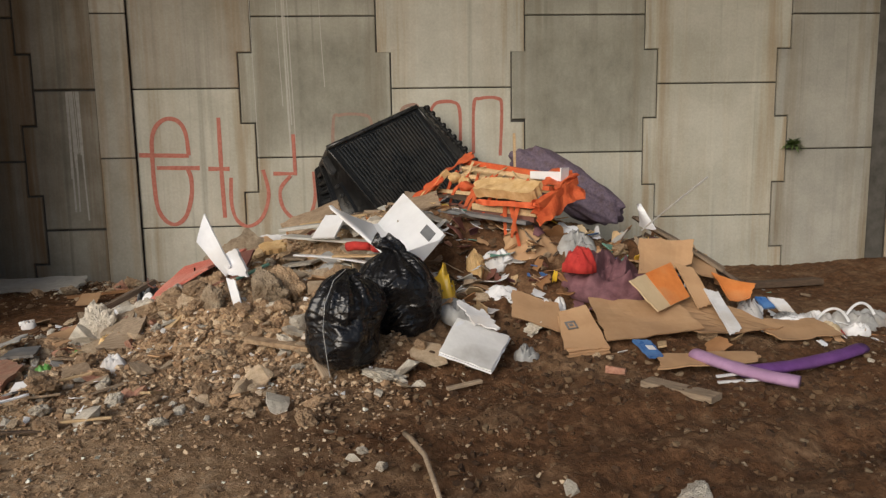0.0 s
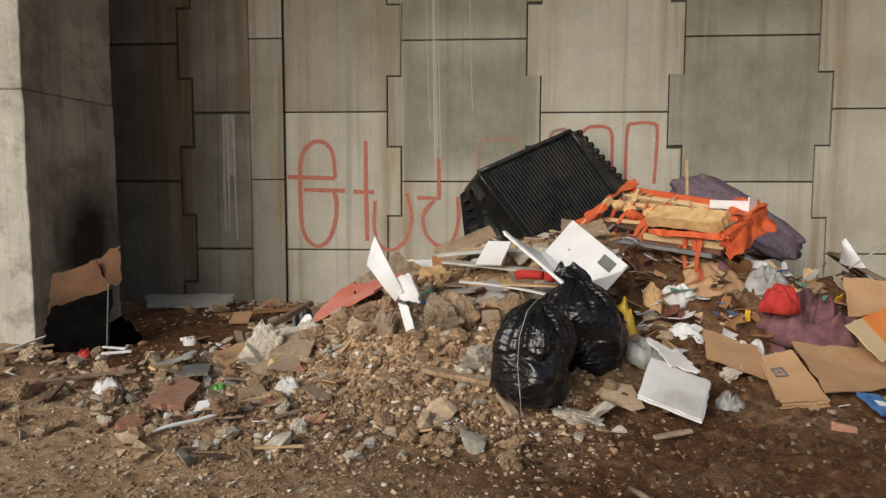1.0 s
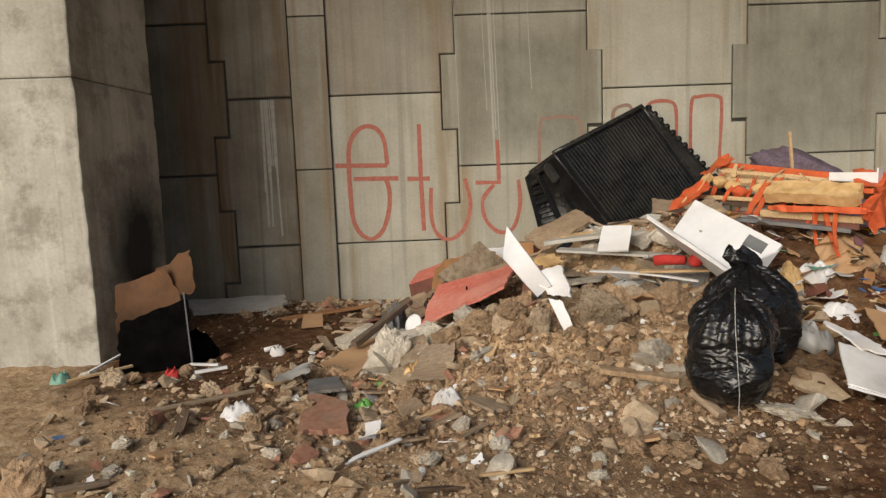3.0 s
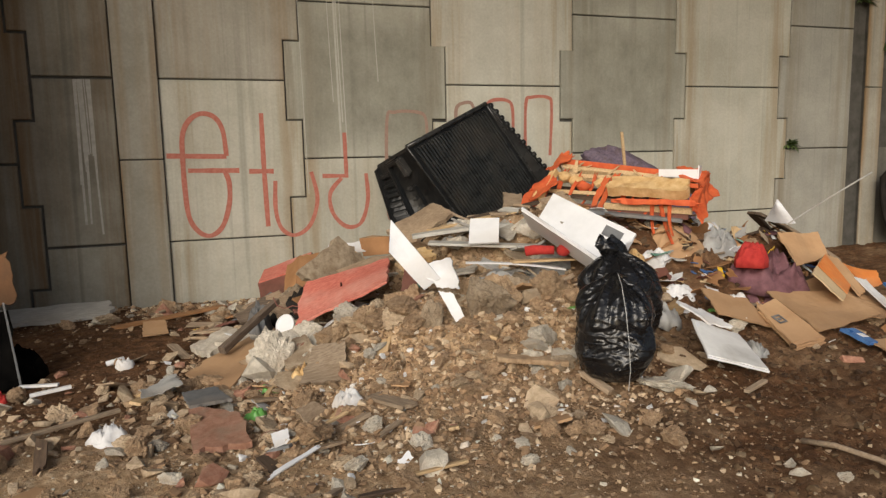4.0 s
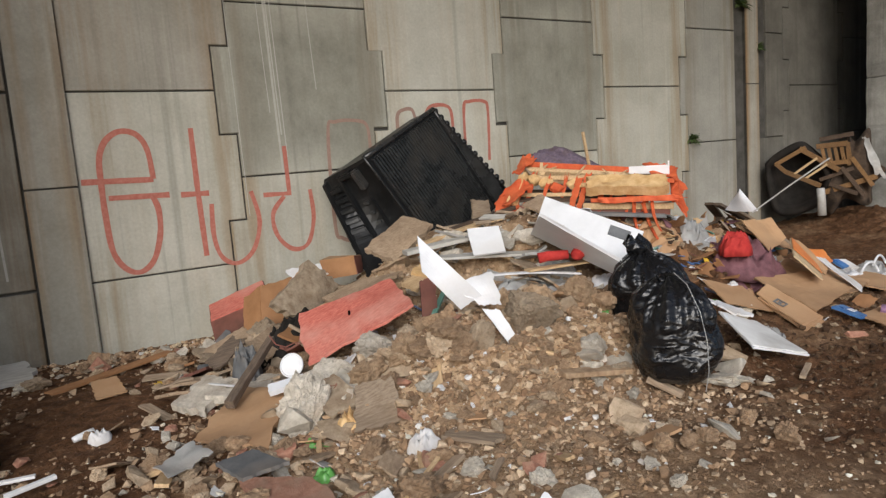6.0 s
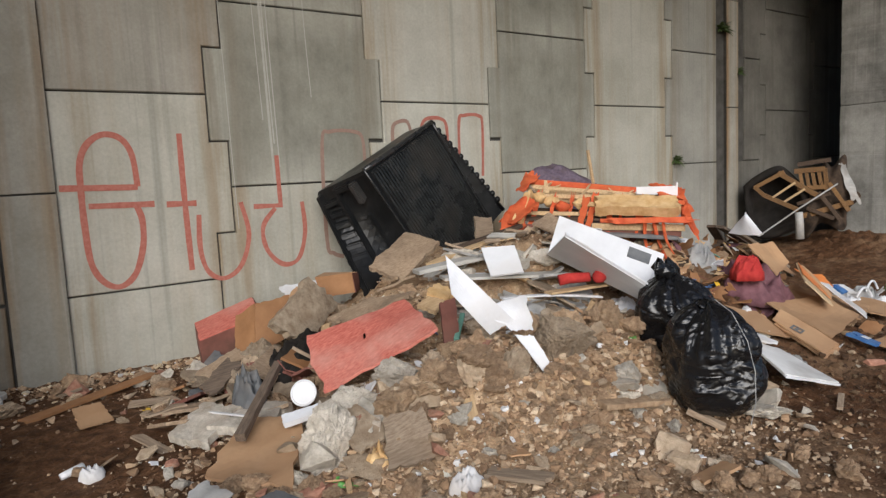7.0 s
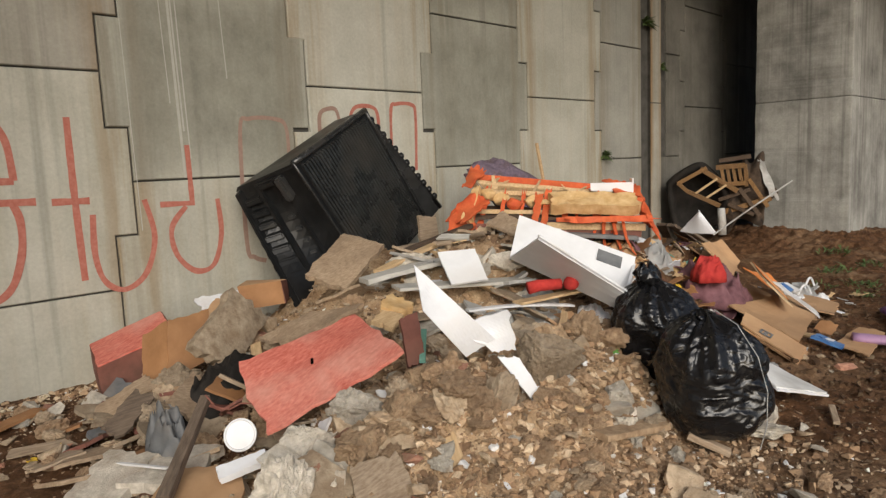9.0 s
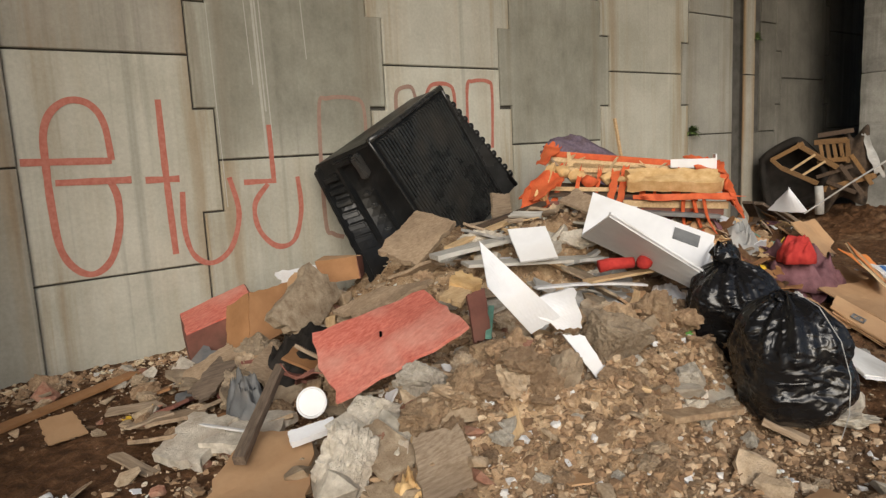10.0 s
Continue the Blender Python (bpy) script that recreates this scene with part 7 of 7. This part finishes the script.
def pick_heap(r):
    x, y = r.uniform(-4.3, -0.5), r.uniform(3.7, 7.7)
    p = 0.15 + 0.85 * math.exp(-((x + 2.5) / 0.9) ** 2 - ((y - 5.4) / 1.2) ** 2)
    p *= 1 - 0.9 * math.exp(-((x + 3.4) / 0.85) ** 2 - ((y - 6.5) / 1.0) ** 2)
    p *= 1 - 0.8 * math.exp(-((x + 1.45) / 0.55) ** 2 - ((y - 4.75) / 0.6) ** 2)
    return (x, y) if r.rand() < p else (None, None)


def pick_litter(r):
    x, y = r.uniform(-0.6, 2.6), r.uniform(4.2, 6.6)
    return (x, y) if r.rand() < min(1, 0.05 + heap(x, y) * 1.5) else (None, None)


scatter_stones("rubble_fragments", 1800, pick_heap, 0.014, 0.042, "angular mortar and stone fragments on the heap", 4, GRAVEL_DRY)
def pick_dug(r):
    x, y = -1.55 + 0.55 * r.randn(), 4.75 + 0.42 * r.randn()
    return (x, y) if -2.9 < x < -0.5 and 3.6 < y < 5.7 else (None, None)


CRUMB = gravel_material("soil_crumbs", 2.0)
CRUMB_WET = gravel_material("damp_soil_crumbs", 0.42, 0.2)


def pick_trodden(r):
    x, y = r.uniform(-0.9, 4.0), r.uniform(2.0, 5.2)
    return (x, y) if r.rand() < 0.35 + 0.65 * max(0.0, nz(x, y, 2, 1.6) + 0.3) else (None, None)


def pick_slope(r):
    x, y = -1.6 + 0.75 * r.randn(), 5.0 + 0.55 * r.randn()
    return (x, y) if -3.2 < x < -0.4 and 3.6 < y < 6.2 else (None, None)


scatter_stones("soil_crumbs", 5200, pick_trodden, 0.006, 0.030, "crumbled clods of damp brown soil", 8, CRUMB_WET, (0.6, 0.95))
scatter_stones("soil_crumbs", 9500, pick_slope, 0.006, 0.034, "crumbled clods of tan soil on the slope", 9, CRUMB, (0.6, 0.95))
scatter_stones("gravel", 5000, pick_dug, 0.004, 0.030, "fine crumbs of soil and mortar on the dug slope", 6, CLOD)
scatter_stones("gravel", 1800, pick_dug, 0.004, 0.022, "pale crumbs of mortar on the dug slope", 7, GRAVEL_DRY)
scatter_stones("rubble_fragments", 900, pick_litter, 0.012, 0.05, "broken crumbs of rubble under the litter", 5, GRAVEL_WET)


def ground_weed(x, y, n, size, seed):
    r = random.Random(seed)
    bm = bmesh.new()
    for _ in range(n):
        a, up = r.uniform(0, 6.28), r.uniform(0.3, 1.2)
        d = Vector((math.cos(a), math.sin(a), up)).normalized()
        L = size * r.uniform(0.4, 1.1)
        side = d.cross(Vector((0, 0, 1))).normalized() * size * 0.07
        px, py = x + r.uniform(-1, 1) * size, y + r.uniform(-1, 1) * size
        base = Vector((px, py, ground_z(px, py) - 0.005))
        vs = [bm.verts.new(p) for p in (base, base + d * L * 0.55 + side, base + d * L + Vector((0, 0, -0.2 * L)), base + d * L * 0.55 - side)]
        bm.faces.new(vs)
    return tagged(link_mesh("ground_weed", bm, LEAF), "low green weed growing in damp soil", "weed", "weeds on the ground")


for k, (x, y) in enumerate(((3.35, 4.75), (3.8, 4.9), (4.4, 5.3), (3.6, 5.2), (4.9, 5.1), (5.4, 5.6))):
    ground_weed(x, y, 50, 0.10 + 0.03 * (k % 3), k + 3)


# single pieces that stand out on the ground west of the heap and before the bags
for x, y, size, m, sq in ((-4.05, 5.30, 0.085, STONE, 0.7), (-3.68, 5.04, 0.075, STONE, 0.8), (-3.56, 5.06, 0.07, CLOD, 0.8), (-3.40, 5.25, 0.085, STONE, 0.7), (-3.32, 4.52, 0.065, STONE, 0.8), (-3.24, 4.43, 0.06, STONE, 0.8),
                          (-3.17, 4.15, 0.075, STONE, 0.7), (-2.98, 4.26, 0.06, CLOD, 0.7), (-1.13, 4.70, 0.13, CONCRETE_RUBBLE, 0.5), (-1.30, 4.28, 0.12, STONE, 0.5), (-0.43, 4.34, 0.15, CONCRETE_RUBBLE, 0.45),
                          (-0.58, 3.99, 0.045, CONCRETE_RUBBLE, 0.8), (-0.80, 3.54, 0.045, CONCRETE_RUBBLE, 0.6), (-2.94, 6.19, 0.10, CONCRETE_RUBBLE, 0.5), (-3.22, 6.08, 0.065, STONE, 0.7), (-3.13, 7.46, 0.05, CONCRETE_RUBBLE, 0.7), (-2.78, 7.46, 0.07, CONCRETE_RUBBLE, 0.8),
                          (-2.60, 7.30, 0.10, CONCRETE_RUBBLE, 0.9), (-3.05, 5.75, 0.055, STONE, 0.7), (-3.30, 5.55, 0.05, STONE, 0.7)):
    kind, label, group = {"rubble_stone": ("mortar_chunk", "dusty tan chunk of broken mortar", "broken masonry"), "soil_clod": ("soil_clod", "clod of brown soil", "soil clods"),
                          "rubble_concrete": ("concrete_chunk", "pale grey chunk of broken concrete", "broken masonry")}[m.name]
    chunk(kind, x, y, size, m, label, group, 0.1, squash=sq)
board("tan_board", [(-3.46, 6.86, 0.10), (-3.30, 6.90, 0.09), (-3.27, 6.70, 0.03), (-3.45, 6.68, 0.03)], 0.012, CARDBOARD, "small tan board leaning on dark soil", "board", 0.004, 71.0, 0.05)
board("grey_film", [(-3.34, 5.24, 0.09), (-3.14, 5.32, 0.10), (-3.10, 5.12, 0.06), (-3.30, 5.06, 0.05)], 0.006, GREY_SHEET, "dusty grey plastic sheet on rubble", "sheet", 0.03, 73.0, 0.12)
board("white_sliver", [(-2.72, 3.87, 0.04), (-2.70, 3.91, 0.05), (-2.50, 4.08, 0.07), (-2.49, 4.06, 0.065)], 0.008, WHITE_FOAM, "thin white torn sliver on soil", "sheet", 0.006, 74.0, 0.08)
board("white_card", [(-2.68, 4.30, 0.06), (-2.60, 4.32, 0.07), (-2.60, 4.22, 0.03), (-2.67, 4.21, 0.03)], 0.004, PAPER, "small white card on soil", "card", 0.003, 75.0, 0.03)
plank("plank", (-0.97, 4.42, 0.11), (-0.89, 4.26, 0.04), 0.05, 0.03, WOOD, "short weathered timber offcut by a bin bag", "plank", 31.0)
plank("plank", (-1.42, 4.60, 0.20), (-1.02, 4.52, 0.15), 0.10, 0.03, CLOD, "soil-covered brown board end in the slope", "plank", 32.0)
plank("stick", (-2.22, 3.71, 0.035), (-1.91, 3.75, 0.04), 0.018, 0.012, WOOD_PALE, "thin stick lying among rubble", "stick", 33.0, group="sticks among rubble")
plank("stick", (-4.01, 5.59, 0.05), (-3.80, 5.55, 0.05), 0.028, 0.014, PAPER, "thin white stick lying among rubble", "stick", 34.0, group="sticks among rubble")
cup = tagged(link_mesh("plastic_cup", rod_bm([(0, 0, 0), (0.03, 0, 0.004), (0.10, 0, 0.012), (0.15, 0, 0.015)], 0.028, 16, None, 1.3), WHITE_BOARD, None, "", True), "white plastic cup lying on soil", "cup")
cup.location, cup.rotation_euler, cup.scale = (-3.62, 6.07, ground_z(-3.58, 6.07) + 0.02), (0, 0, 0.35), (0.75, 0.6, 0.6)
wire = rod_bm([(-2.52, 5.98, 0.38), (-2.50, 5.93, 0.33), (-2.45, 5.90, 0.31), (-2.40, 5.88, 0.33), (-2.34, 5.84, 0.32)], 0.004, 6)
tagged(link_mesh("bent_wire", wire, RED_DARK), "rusty bent wire beside a dark timber", "wire")
